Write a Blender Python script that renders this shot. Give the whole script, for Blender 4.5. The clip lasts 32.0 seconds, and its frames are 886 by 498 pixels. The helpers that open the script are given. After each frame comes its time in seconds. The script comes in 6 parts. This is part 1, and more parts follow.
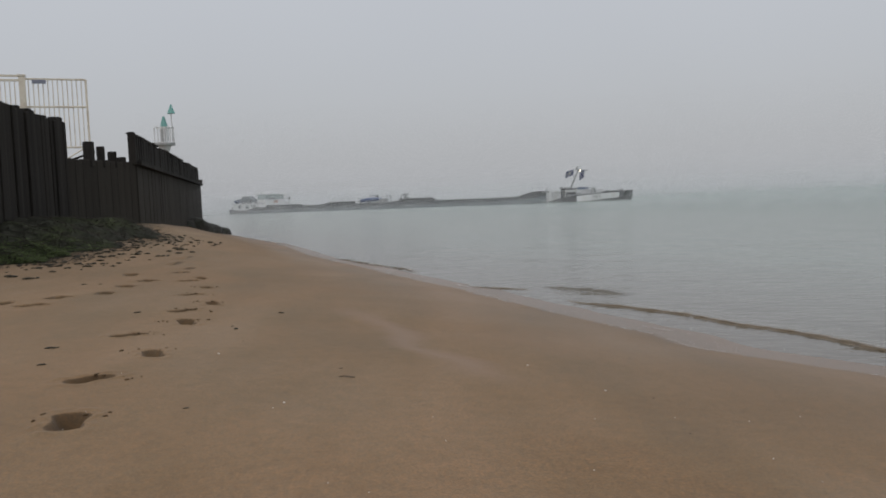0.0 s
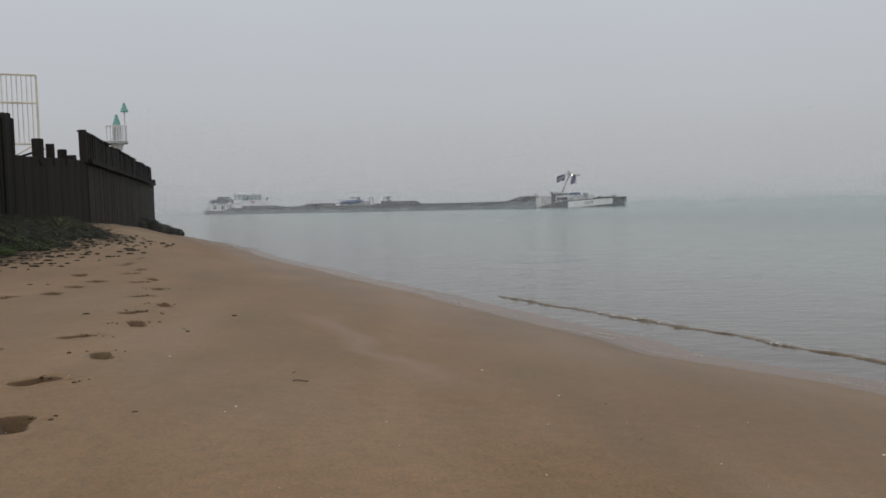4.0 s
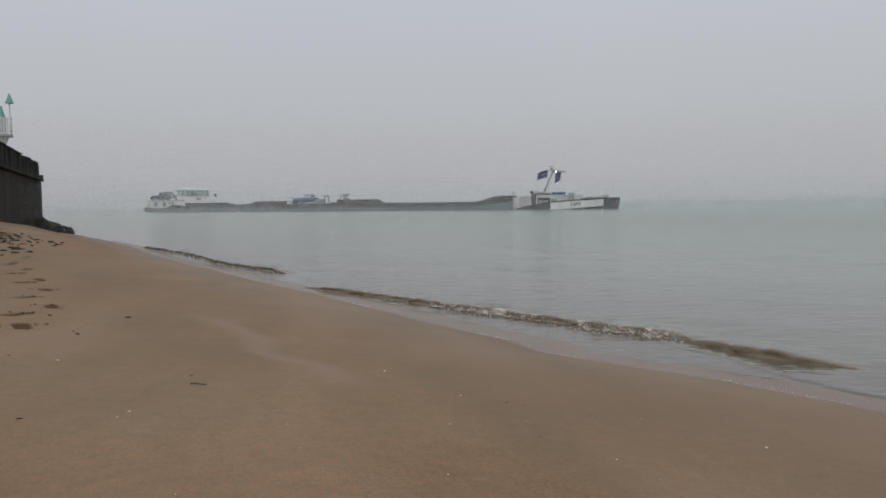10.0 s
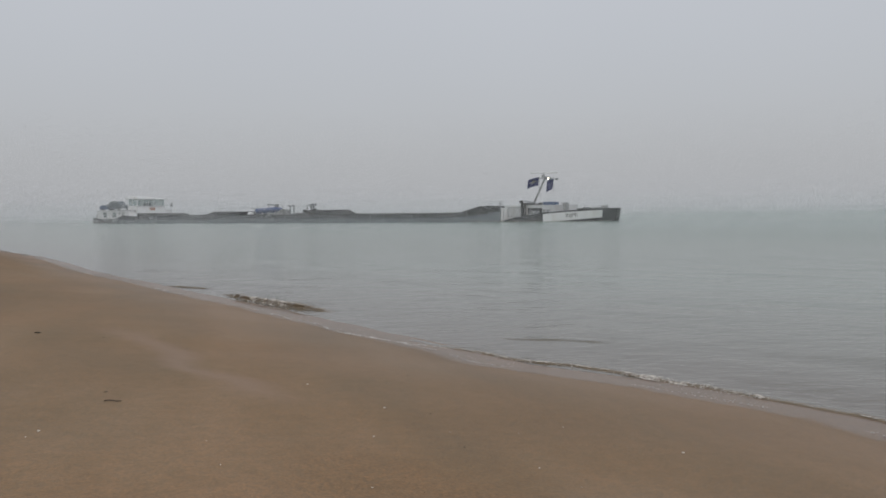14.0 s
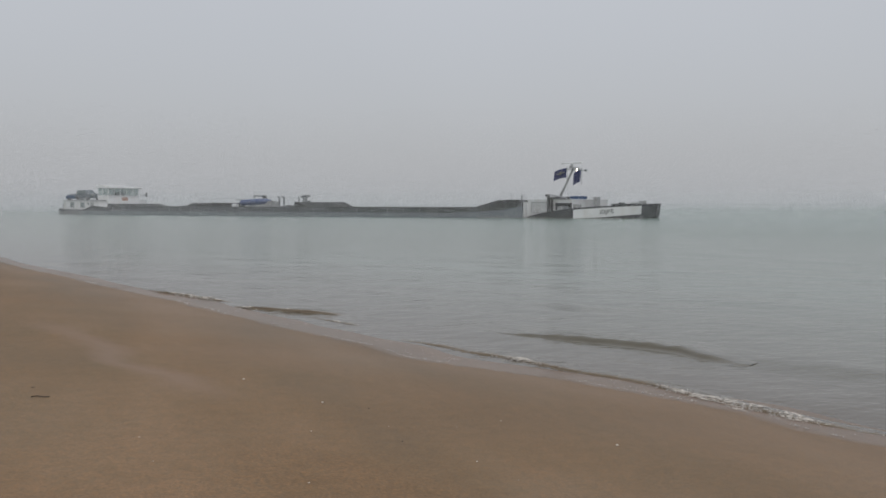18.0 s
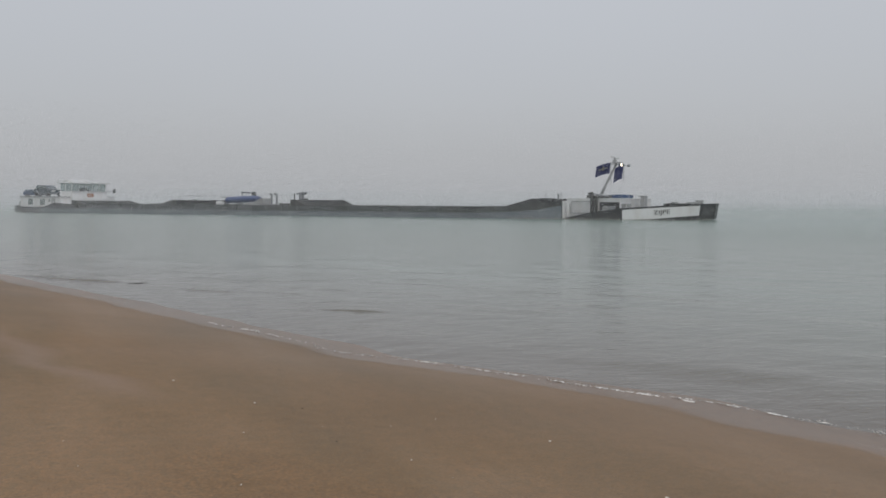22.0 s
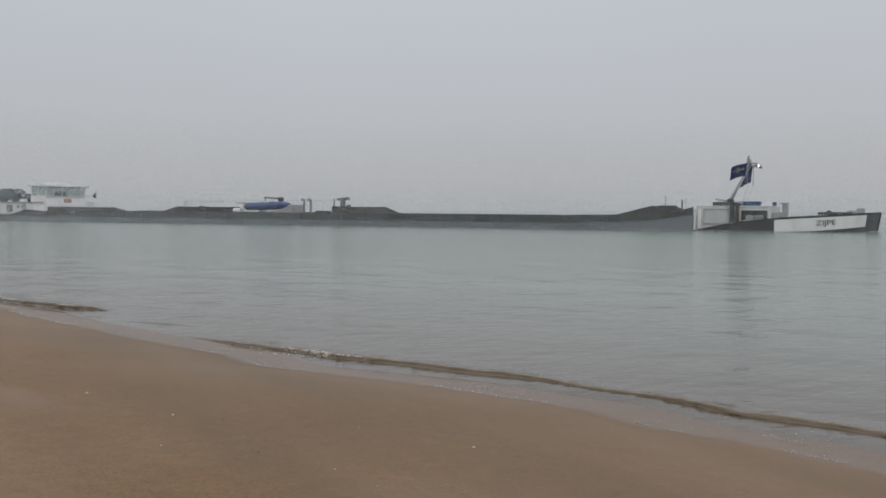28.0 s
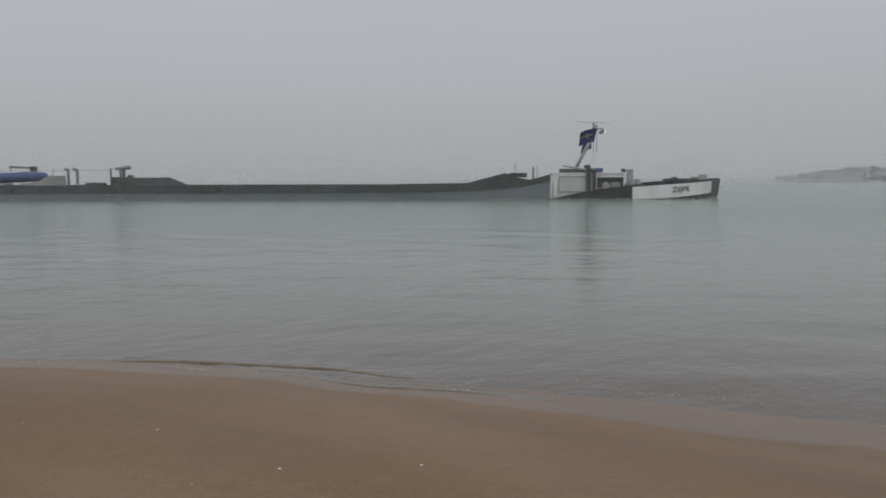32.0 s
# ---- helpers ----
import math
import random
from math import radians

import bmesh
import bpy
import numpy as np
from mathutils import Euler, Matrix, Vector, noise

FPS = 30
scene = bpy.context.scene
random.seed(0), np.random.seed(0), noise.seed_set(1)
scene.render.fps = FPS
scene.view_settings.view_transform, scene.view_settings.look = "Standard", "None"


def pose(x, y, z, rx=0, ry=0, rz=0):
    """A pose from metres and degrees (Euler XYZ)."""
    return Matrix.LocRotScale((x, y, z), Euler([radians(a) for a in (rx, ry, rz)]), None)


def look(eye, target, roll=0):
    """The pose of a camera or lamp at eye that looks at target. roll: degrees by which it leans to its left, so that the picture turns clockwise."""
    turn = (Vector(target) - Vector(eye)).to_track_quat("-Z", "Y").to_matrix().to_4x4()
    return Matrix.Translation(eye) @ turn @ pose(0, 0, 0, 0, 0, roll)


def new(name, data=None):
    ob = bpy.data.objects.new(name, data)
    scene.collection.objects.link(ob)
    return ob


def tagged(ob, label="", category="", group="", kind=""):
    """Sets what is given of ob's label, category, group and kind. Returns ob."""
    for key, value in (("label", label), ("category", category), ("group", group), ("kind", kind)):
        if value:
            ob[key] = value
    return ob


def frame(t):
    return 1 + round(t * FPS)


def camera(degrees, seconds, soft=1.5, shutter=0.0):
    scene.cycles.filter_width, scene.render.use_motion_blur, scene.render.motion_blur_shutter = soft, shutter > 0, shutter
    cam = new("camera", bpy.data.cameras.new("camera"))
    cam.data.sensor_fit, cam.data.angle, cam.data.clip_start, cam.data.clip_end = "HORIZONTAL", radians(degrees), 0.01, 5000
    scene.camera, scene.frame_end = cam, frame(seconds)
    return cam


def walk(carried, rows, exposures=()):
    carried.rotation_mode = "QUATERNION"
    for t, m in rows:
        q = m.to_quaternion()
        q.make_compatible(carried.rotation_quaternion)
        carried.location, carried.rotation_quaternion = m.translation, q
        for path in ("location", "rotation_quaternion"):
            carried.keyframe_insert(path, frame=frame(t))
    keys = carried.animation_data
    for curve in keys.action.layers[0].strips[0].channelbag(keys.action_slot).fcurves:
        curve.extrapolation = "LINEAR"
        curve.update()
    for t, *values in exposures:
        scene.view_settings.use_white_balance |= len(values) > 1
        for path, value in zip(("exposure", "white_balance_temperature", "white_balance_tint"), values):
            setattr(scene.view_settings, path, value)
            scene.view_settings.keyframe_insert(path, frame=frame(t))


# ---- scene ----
EYE = 1.6          # the lens above still water
cam = camera(55.2, 32.0, soft=1.6, shutter=0.4)


def view(pan, tilt, lean):
    return pose(0, 0, EYE, 90 + tilt, 0, -pan) @ pose(0, 0, 0, 0, 0, lean)


# seconds, pan to the right, tilt, lean
TURNS = (
    (0.0, 0.12, -3.42, -2.53), (0.5, -0.75, -4.33, -2.00), (1.0, 0.66, -2.24, -1.01), (1.5, 0.35, -2.76, -3.03),
    (2.0, 1.17, -3.11, -2.02), (2.5, 1.74, -3.09, -1.40), (3.0, 2.12, -3.02, -1.07), (3.5, 2.64, -3.21, -1.35),
    (5.5, 4.42, -2.94, -1.22), (6.0, 5.25, -2.41, -1.18), (6.5, 5.87, -2.07, -1.18), (7.0, 6.56, -2.02, -0.87),
    (7.5, 7.78, -3.11, -0.18), (8.0, 8.42, -3.48, -0.32), (8.5, 8.73, -3.70, -0.40), (9.0, 9.17, -3.48, -0.24),
    (9.5, 9.22, -3.31, -0.76), (10.0, 9.63, -3.31, -0.89), (10.5, 10.02, -3.22, -0.72), (11.0, 10.49, -3.26, -1.10),
    (11.5, 11.13, -3.20, -0.85), (12.0, 11.84, -2.60, -0.78), (12.5, 12.38, -2.34, -0.92), (13.0, 13.30, -2.28, -0.61),
    (13.5, 14.12, -2.62, -0.79), (14.0, 14.82, -2.62, -0.80), (14.5, 15.29, -2.56, -0.87), (16.5, 18.34, -3.01, -0.09),
    (17.0, 18.67, -3.02, -0.11), (17.5, 18.79, -3.05, -0.12), (18.0, 18.90, -3.03, -0.13), (18.5, 19.29, -3.02, -0.20),
    (19.0, 19.68, -3.20, -0.40), (19.5, 20.18, -2.91, -0.25), (20.0, 20.73, -2.76, -0.13), (20.5, 21.30, -2.71, -0.04),
    (21.0, 22.31, -2.85, -0.02), (21.5, 22.84, -3.08, 0.01), (22.0, 23.32, -3.12, 0.15), (22.5, 23.65, -2.87, 0.05),
    (23.0, 23.72, -2.79, -0.02), (23.5, 23.85, -2.72, -0.11), (24.0, 24.04, -2.75, -0.06), (24.5, 24.30, -2.82, 0.16),
    (25.0, 24.51, -2.83, 0.05), (25.5, 24.80, -2.77, 0.02), (27.5, 27.07, -2.64, -0.37), (28.0, 28.48, -2.62, 0.28),
    (28.5, 28.93, -2.52, -0.00), (29.0, 30.29, -2.67, -0.84), (29.5, 34.28, -3.86, -0.17), (30.0, 36.31, -4.48, -0.55),
    (30.5, 38.68, -3.28, 0.02), (31.0, 43.08, -4.62, 0.46), (31.5, 45.96, -4.52, 0.35), (32.0, 49.69, -4.68, -0.30),
)
walk(cam, [(t, view(p, q, r)) for t, p, q, r in TURNS], [(0.0, 0.0), (25.0, 0.0), (29.0, 0.02), (30.5, -0.13), (32.0, -0.17)])

# seconds, bow's place on the water, heading
SHIP_WAY = (
    (0, 32.10, 140.39, -39.30), (2, 33.53, 139.38, -39.28), (4, 36.42, 131.93, -41.03), (6, 38.68, 123.00, -43.11),
    (8, 40.21, 114.52, -45.04), (10, 41.95, 106.40, -47.01), (12, 43.71, 98.13, -48.87), (14, 45.55, 89.88, -50.55),
    (16, 47.49, 81.78, -51.95), (18, 49.55, 73.92, -53.06), (20, 51.71, 66.31, -53.87), (22, 53.97, 58.95, -54.40),
    (24, 56.28, 51.77, -54.72), (26, 58.58, 44.67, -54.91), (28, 60.81, 37.49, -55.10), (30, 62.89, 30.02, -55.44),
    (32, 64.70, 22.03, -56.12),
)

# ---- light: thick fog under an overcast sky ----
world = bpy.data.worlds.new("overcast")
scene.world = world
world.use_nodes = True
wn, wl = world.node_tree.nodes, world.node_tree.links
wn.clear()
w_out, w_bg = wn.new("ShaderNodeOutputWorld"), wn.new("ShaderNodeBackground")
w_tc, w_sep, w_ramp = wn.new("ShaderNodeTexCoord"), wn.new("ShaderNodeSeparateXYZ"), wn.new("ShaderNodeValToRGB")
w_sky, w_mix = wn.new("ShaderNodeTexSky"), wn.new("ShaderNodeMix")
w_noise, w_map, w_add = wn.new("ShaderNodeTexNoise"), wn.new("ShaderNodeMapRange"), wn.new("ShaderNodeMix")
w_sky.sky_type, w_sky.sun_disc = "NISHITA", False
w_sky.sun_elevation, w_sky.sun_rotation, w_sky.dust_density = radians(55), radians(200), 6
wl.new(w_tc.outputs["Generated"], w_sep.inputs[0])
wl.new(w_sep.outputs["Z"], w_ramp.inputs[0])
ramp = w_ramp.color_ramp
ramp.elements[0].position, ramp.elements[0].color = 0.0, (0.462, 0.472, 0.492, 1)
ramp.elements[1].position, ramp.elements[1].color = 1.0, (0.88, 0.90, 0.94, 1)
for place, colour in ((0.05, (0.464, 0.474, 0.495, 1)), (0.32, (0.560, 0.578, 0.612, 1))):
    e = ramp.elements.new(place)
    e.color = colour
w_noise.inputs["Scale"].default_value, w_noise.inputs["Detail"].default_value = 2.2, 3
wl.new(w_tc.outputs["Generated"], w_noise.inputs["Vector"])
w_map.inputs["To Min"].default_value, w_map.inputs["To Max"].default_value = 0.96, 1.04
wl.new(w_noise.outputs["Fac"], w_map.inputs["Value"])
w_add.data_type, w_add.blend_type = "RGBA", "MULTIPLY"
w_add.inputs[0].default_value = 1.0
wl.new(w_ramp.outputs[0], w_add.inputs[6])
wl.new(w_map.outputs[0], w_add.inputs[7])
w_mix.data_type = "RGBA"
w_mix.inputs[0].default_value = 0.02
wl.new(w_add.outputs[2], w_mix.inputs[6])
wl.new(w_sky.outputs[0], w_mix.inputs[7])
wl.new(w_mix.outputs[2], w_bg.inputs[0])
w_bg.inputs[1].default_value = 0.925
wl.new(w_bg.outputs[0], w_out.inputs[0])

sun = new("sun", bpy.data.lights.new("sun", "SUN"))
sun.data.energy, sun.data.angle, sun.data.color = 0.5, radians(60), (1.0, 0.97, 0.93)
sun.matrix_world = look((0, 0, 30), (6, 12, 0))


# ---- materials ----
def material(name, colour, rough=0.6, metal=0.0, vary=0.12, grain=18.0, bump=0.15, dirt=None, dirt_amount=0.0, dirt_scale=1.2,
             wet=None, spec=0.5, random_tone=0.0, translucent=0.0, stretch=(1, 1, 1), dirt_sharp=(0.45, 0.75)):
    """A procedural surface: fine grain and bump, larger stains, and a tone that may differ from object to object."""
    m = bpy.data.materials.new(name)
    m.use_nodes = True
    n, l = m.node_tree.nodes, m.node_tree.links
    b = n["Principled BSDF"]
    b.inputs["Roughness"].default_value, b.inputs["Metallic"].default_value = rough, metal
    b.inputs["Specular IOR Level"].default_value = spec
    tc, mp = n.new("ShaderNodeTexCoord"), n.new("ShaderNodeMapping")
    mp.inputs["Scale"].default_value = stretch
    l.new(tc.outputs["Object"], mp.inputs["Vector"])
    fine = n.new("ShaderNodeTexNoise")
    fine.inputs["Scale"].default_value, fine.inputs["Detail"].default_value = grain, 6
    l.new(mp.outputs[0], fine.inputs["Vector"])
    tone = n.new("ShaderNodeMapRange")
    tone.inputs["To Min"].default_value, tone.inputs["To Max"].default_value = 1 - vary * 2, 1 + vary * 2
    l.new(fine.outputs["Fac"], tone.inputs["Value"])
    mul = n.new("ShaderNodeMix")
    mul.data_type, mul.blend_type = "RGBA", "MULTIPLY"
    mul.inputs[0].default_value = 1.0
    mul.inputs[6].default_value = (*colour, 1)
    l.new(tone.outputs[0], mul.inputs[7])
    last = mul.outputs[2]
    if dirt:
        big = n.new("ShaderNodeTexNoise")
        big.inputs["Scale"].default_value, big.inputs["Detail"].default_value = dirt_scale, 5
        l.new(mp.outputs[0], big.inputs["Vector"])
        cut = n.new("ShaderNodeMapRange")
        cut.inputs["From Min"].default_value, cut.inputs["From Max"].default_value = dirt_sharp
        cut.inputs["To Max"].default_value = dirt_amount
        l.new(big.outputs["Fac"], cut.inputs["Value"])
        mx = n.new("ShaderNodeMix")
        mx.data_type = "RGBA"
        l.new(cut.outputs[0], mx.inputs[0])
        l.new(last, mx.inputs[6])
        mx.inputs[7].default_value = (*dirt, 1)
        last = mx.outputs[2]
    if random_tone:
        oi, rt, rm = n.new("ShaderNodeObjectInfo"), n.new("ShaderNodeMapRange"), n.new("ShaderNodeMix")
        rt.inputs["To Min"].default_value, rt.inputs["To Max"].default_value = 1 - random_tone, 1 + random_tone
        l.new(oi.outputs["Random"], rt.inputs["Value"])
        rm.data_type, rm.blend_type = "RGBA", "MULTIPLY"
        rm.inputs[0].default_value = 1.0
        l.new(last, rm.inputs[6])
        l.new(rt.outputs[0], rm.inputs[7])
        last = rm.outputs[2]
    l.new(last, b.inputs["Base Color"])
    if bump:
        bp = n.new("ShaderNodeBump")
        bp.inputs["Strength"].default_value, bp.inputs["Distance"].default_value = bump, 0.02
        l.new(fine.outputs["Fac"], bp.inputs["Height"])
        l.new(bp.outputs[0], b.inputs["Normal"])
    if translucent:
        tr, mixs, out = n.new("ShaderNodeBsdfTranslucent"), n.new("ShaderNodeMixShader"), n["Material Output"]
        tr.inputs[0].default_value = (*colour, 1)
        mixs.inputs[0].default_value = translucent
        l.new(b.outputs[0], mixs.inputs[1])
        l.new(tr.outputs[0], mixs.inputs[2])
        l.new(mixs.outputs[0], out.inputs[0])
    return m


def glow(name, colour, strength):
    m = bpy.data.materials.new(name)
    m.use_nodes = True
    b = m.node_tree.nodes["Principled BSDF"]
    b.inputs["Emission Color"].default_value, b.inputs["Emission Strength"].default_value = (*colour, 1), strength
    return m


def glass(name, tint=(0.55, 0.64, 0.62)):
    m = bpy.data.materials.new(name)
    m.use_nodes = True
    b = m.node_tree.nodes["Principled BSDF"]
    b.inputs["Base Color"].default_value, b.inputs["Roughness"].default_value = (*tint, 1), 0.06
    b.inputs["Transmission Weight"].default_value, b.inputs["IOR"].default_value = 0.75, 1.2
    return m


def sand_material(name="beach_sand", shade=1.0):
    m = bpy.data.materials.new(name)
    m.use_nodes = True
    n, l = m.node_tree.nodes, m.node_tree.links
    b = n["Principled BSDF"]
    tc = n.new("ShaderNodeTexCoord")

    def noise_at(scale, detail=5, stretch=None):
        t = n.new("ShaderNodeTexNoise")
        t.inputs["Scale"].default_value, t.inputs["Detail"].default_value = scale, detail
        if stretch:
            mp = n.new("ShaderNodeMapping")
            mp.inputs["Scale"].default_value, mp.inputs["Rotation"].default_value = stretch, (0, 0, radians(-22))
            l.new(tc.outputs["Object"], mp.inputs["Vector"])
            l.new(mp.outputs[0], t.inputs["Vector"])
        else:
            l.new(tc.outputs["Object"], t.inputs["Vector"])
        return t

    def ramp_of(src, *stops):
        r = n.new("ShaderNodeValToRGB")
        r.color_ramp.elements[0].position, r.color_ramp.elements[0].color = stops[0][0], (*stops[0][1], 1)
        r.color_ramp.elements[1].position, r.color_ramp.elements[1].color = stops[-1][0], (*stops[-1][1], 1)
        for p, c in stops[1:-1]:
            r.color_ramp.elements.new(p).color = (*c, 1)
        l.new(src, r.inputs[0])
        return r

    def mixed(kind, fac, a, c):
        x = n.new("ShaderNodeMix")
        x.data_type, x.blend_type = "RGBA", kind
        for k, value in ((0, fac), (6, a), (7, c)):
            if isinstance(value, (int, float)):
                x.inputs[k].default_value = value
            elif isinstance(value, tuple):
                x.inputs[k].default_value = (*value, 1)
            else:
                l.new(value, x.inputs[k])
        return x.outputs[2]

    streaks = noise_at(1.0, 5, (0.9, 0.28, 1))
    grains = noise_at(260, 3)
    gravel = noise_at(75, 3)
    rusty = noise_at(38, 4)
    mid = noise_at(9, 6)
    base = ramp_of(streaks.outputs["Fac"], (0.3, (0.144, 0.094, 0.050)), (0.5, (0.171, 0.108, 0.0555)), (0.68, (0.199, 0.130, 0.074)))
    c = mixed("MULTIPLY", 0.9, base.outputs[0], ramp_of(grains.outputs["Fac"], (0.3, (0.72, 0.72, 0.72)), (0.7, (1.25, 1.24, 1.2))).outputs[0])
    c = mixed("MULTIPLY", 1.0, c, ramp_of(mid.outputs["Fac"], (0.3, (0.92, 0.92, 0.91)), (0.7, (1.07, 1.07, 1.08))).outputs[0])
    c = mixed("MULTIPLY", 1.0, c, ramp_of(gravel.outputs["Fac"], (0.34, (0.88, 0.88, 0.88)), (0.66, (1.12, 1.12, 1.11))).outputs[0])
    c = mixed("MULTIPLY", 1.0, c, ramp_of(rusty.outputs["Fac"], (0.38, (0.93, 0.96, 0.99)), (0.62, (1.10, 1.05, 0.98))).outputs[0])
    # broad patches: drained grey-olive sand and warmer iron-stained sand
    tone = noise_at(1.0, 4, (0.75, 0.42, 1))
    c = mixed("MULTIPLY", 1.0, c, ramp_of(tone.outputs["Fac"], (0.32, (0.93, 0.975, 1.03)), (0.5, (1.0, 1.0, 1.0)), (0.68, (1.045, 1.01, 0.985))).outputs[0])
    # a pale washed-out trickle that wanders down the beach
    bend = noise_at(0.7, 3)
    off = n.new("ShaderNodeVectorMath")
    off.operation, off.inputs[1].default_value = "DOT_PRODUCT", (0.96, 0.28, 0)
    l.new(tc.outputs["Object"], off.inputs[0])
    wander = n.new("ShaderNodeMath")
    wander.operation, wander.inputs[1].default_value = "MULTIPLY_ADD", 0.9
    l.new(bend.outputs["Fac"], wander.inputs[0])
    l.new(off.outputs["Value"], wander.inputs[2])
    middle = n.new("ShaderNodeMath")
    middle.operation, middle.inputs[1].default_value = "SUBTRACT", 2.25
    l.new(wander.outputs[0], middle.inputs[0])
    apart = n.new("ShaderNodeMath")
    apart.operation = "ABSOLUTE"
    l.new(middle.outputs[0], apart.inputs[0])
    near = n.new("ShaderNodeMapRange")
    near.inputs["From Min"].default_value, near.inputs["From Max"].default_value, near.inputs["To Min"].default_value, near.inputs["To Max"].default_value = 0.02, 0.26, 0.6, 0.0
    l.new(apart.outputs[0], near.inputs["Value"])
    sep_y = n.new("ShaderNodeSeparateXYZ")
    l.new(tc.outputs["Object"], sep_y.inputs[0])
    stretch_of = n.new("ShaderNodeMapRange")
    stretch_of.interpolation_type = "SMOOTHSTEP"
    stretch_of.inputs["From Min"].default_value, stretch_of.inputs["From Max"].default_value = 5.0, 6.2
    l.new(sep_y.outputs["Y"], stretch_of.inputs["Value"])
    tail = n.new("ShaderNodeMapRange")
    tail.interpolation_type = "SMOOTHSTEP"
    tail.inputs["From Min"].default_value, tail.inputs["From Max"].default_value = 10.5, 8.5
    l.new(sep_y.outputs["Y"], tail.inputs["Value"])
    both = n.new("ShaderNodeMath")
    both.operation = "MULTIPLY"
    l.new(stretch_of.outputs[0], both.inputs[0])
    l.new(tail.outputs[0], both.inputs[1])
    pale = n.new("ShaderNodeMath")
    pale.operation = "MULTIPLY"
    l.new(near.outputs[0], pale.inputs[0])
    l.new(both.outputs[0], pale.inputs[1])
    c = mixed("MIX", pale.outputs[0], c, (0.225, 0.155, 0.112))
    # crushed shell: pale and orange specks, thicker in patches
    specks = n.new("ShaderNodeTexVoronoi")
    specks.inputs["Scale"].default_value = 52
    l.new(tc.outputs["Object"], specks.inputs["Vector"])
    patch = noise_at(0.55, 3)
    room = n.new("ShaderNodeMapRange")
    room.inputs["From Min"].default_value, room.inputs["From Max"].default_value = 0.48, 0.72
    room.inputs["To Min"].default_value, room.inputs["To Max"].default_value = 0.0, 0.14
    l.new(patch.outputs["Fac"], room.inputs["Value"])
    less = n.new("ShaderNodeMath")
    less.operation = "LESS_THAN"
    l.new(specks.outputs["Distance"], less.inputs[0])
    l.new(room.outputs[0], less.inputs[1])
    tint = ramp_of(specks.outputs["Color"], (0.1, (0.15, 0.08, 0.04)), (0.5, (0.26, 0.15, 0.085)), (0.9, (0.42, 0.37, 0.31)))
    soft_fac = n.new("ShaderNodeMath")
    soft_fac.operation, soft_fac.inputs[1].default_value = "MULTIPLY", 0.55
    l.new(less.outputs[0], soft_fac.inputs[0])
    c = mixed("MIX", soft_fac.outputs[0], c, tint.outputs[0])
    # a patch of coarse orange grit
    spot = n.new("ShaderNodeMapping")
    spot.inputs["Location"].default_value, spot.inputs["Scale"].default_value = (-0.36, -2.3, 0), (0.52, 0.62, 0)
    l.new(tc.outputs["Object"], spot.inputs["Vector"])
    away = n.new("ShaderNodeVectorMath")
    away.operation = "LENGTH"
    l.new(spot.outputs[0], away.inputs[0])
    ragged = n.new("ShaderNodeMath")
    ragged.operation, ragged.inputs[1].default_value = "MULTIPLY_ADD", 1.5
    l.new(noise_at(1.7, 5).outputs["Fac"], ragged.inputs[0])
    l.new(away.outputs["Value"], ragged.inputs[2])
    gritty = n.new("ShaderNodeMapRange")
    gritty.interpolation_type = "SMOOTHSTEP"
    gritty.inputs["From Min"].default_value, gritty.inputs["From Max"].default_value, gritty.inputs["To Max"].default_value = 1.5, 0.6, 0.5
    l.new(ragged.outputs[0], gritty.inputs["Value"])
    grit = ramp_of(noise_at(62, 2).outputs["Fac"], (0.36, (0.68, 0.66, 0.62)), (0.5, (1.0, 0.95, 0.9)), (0.64, (1.32, 1.12, 0.95)))
    c = mixed("MIX", gritty.outputs[0], c, mixed("MULTIPLY", 1.0, c, grit.outputs[0]))
    # wetness from the height above the water: damp sand is darker and shinier
    sep = n.new("ShaderNodeSeparateXYZ")
    l.new(tc.outputs["Object"], sep.inputs[0])
    jitter = n.new("ShaderNodeMath")
    jitter.operation, jitter.inputs[1].default_value = "MULTIPLY_ADD", 0.16
    l.new(patch.outputs["Fac"], jitter.inputs[0])
    l.new(sep.outputs["Z"], jitter.inputs[2])
    jit2 = n.new("ShaderNodeMath")
    jit2.operation, jit2.inputs[1].default_value = "SUBTRACT", 0.08
    l.new(jitter.outputs[0], jit2.inputs[0])
    wet = n.new("ShaderNodeMapRange")
    wet.interpolation_type = "SMOOTHSTEP"
    wet.inputs["From Min"].default_value, wet.inputs["From Max"].default_value = 0.42, 0.06
    l.new(jit2.outputs[0], wet.inputs["Value"])
    c = mixed("MIX", wet.outputs[0], c, mixed("MULTIPLY", 1.0, c, (0.92, 0.91, 0.92)))
    # a film of water where the wash has just drawn back
    edge = noise_at(3.2, 4)
    lap = n.new("ShaderNodeMath")
    lap.operation, lap.inputs[1].default_value = "MULTIPLY_ADD", 0.016
    l.new(edge.outputs["Fac"], lap.inputs[0])
    l.new(sep.outputs["Z"], lap.inputs[2])
    film = n.new("ShaderNodeMapRange")
    film.interpolation_type = "SMOOTHSTEP"
    film.inputs["From Min"].default_value, film.inputs["From Max"].default_value = 0.060, 0.042
    l.new(lap.outputs[0], film.inputs["Value"])
    c = mixed("MIX", film.outputs[0], c, mixed("MULTIPLY", 1.0, c, (0.78, 0.75, 0.80)))
    sheen = n.new("ShaderNodeMath")
    sheen.operation, sheen.inputs[1].default_value = "MULTIPLY", 0.46
    l.new(film.outputs[0], sheen.inputs[0])
    l.new(sheen.outputs[0], b.inputs["Coat Weight"])
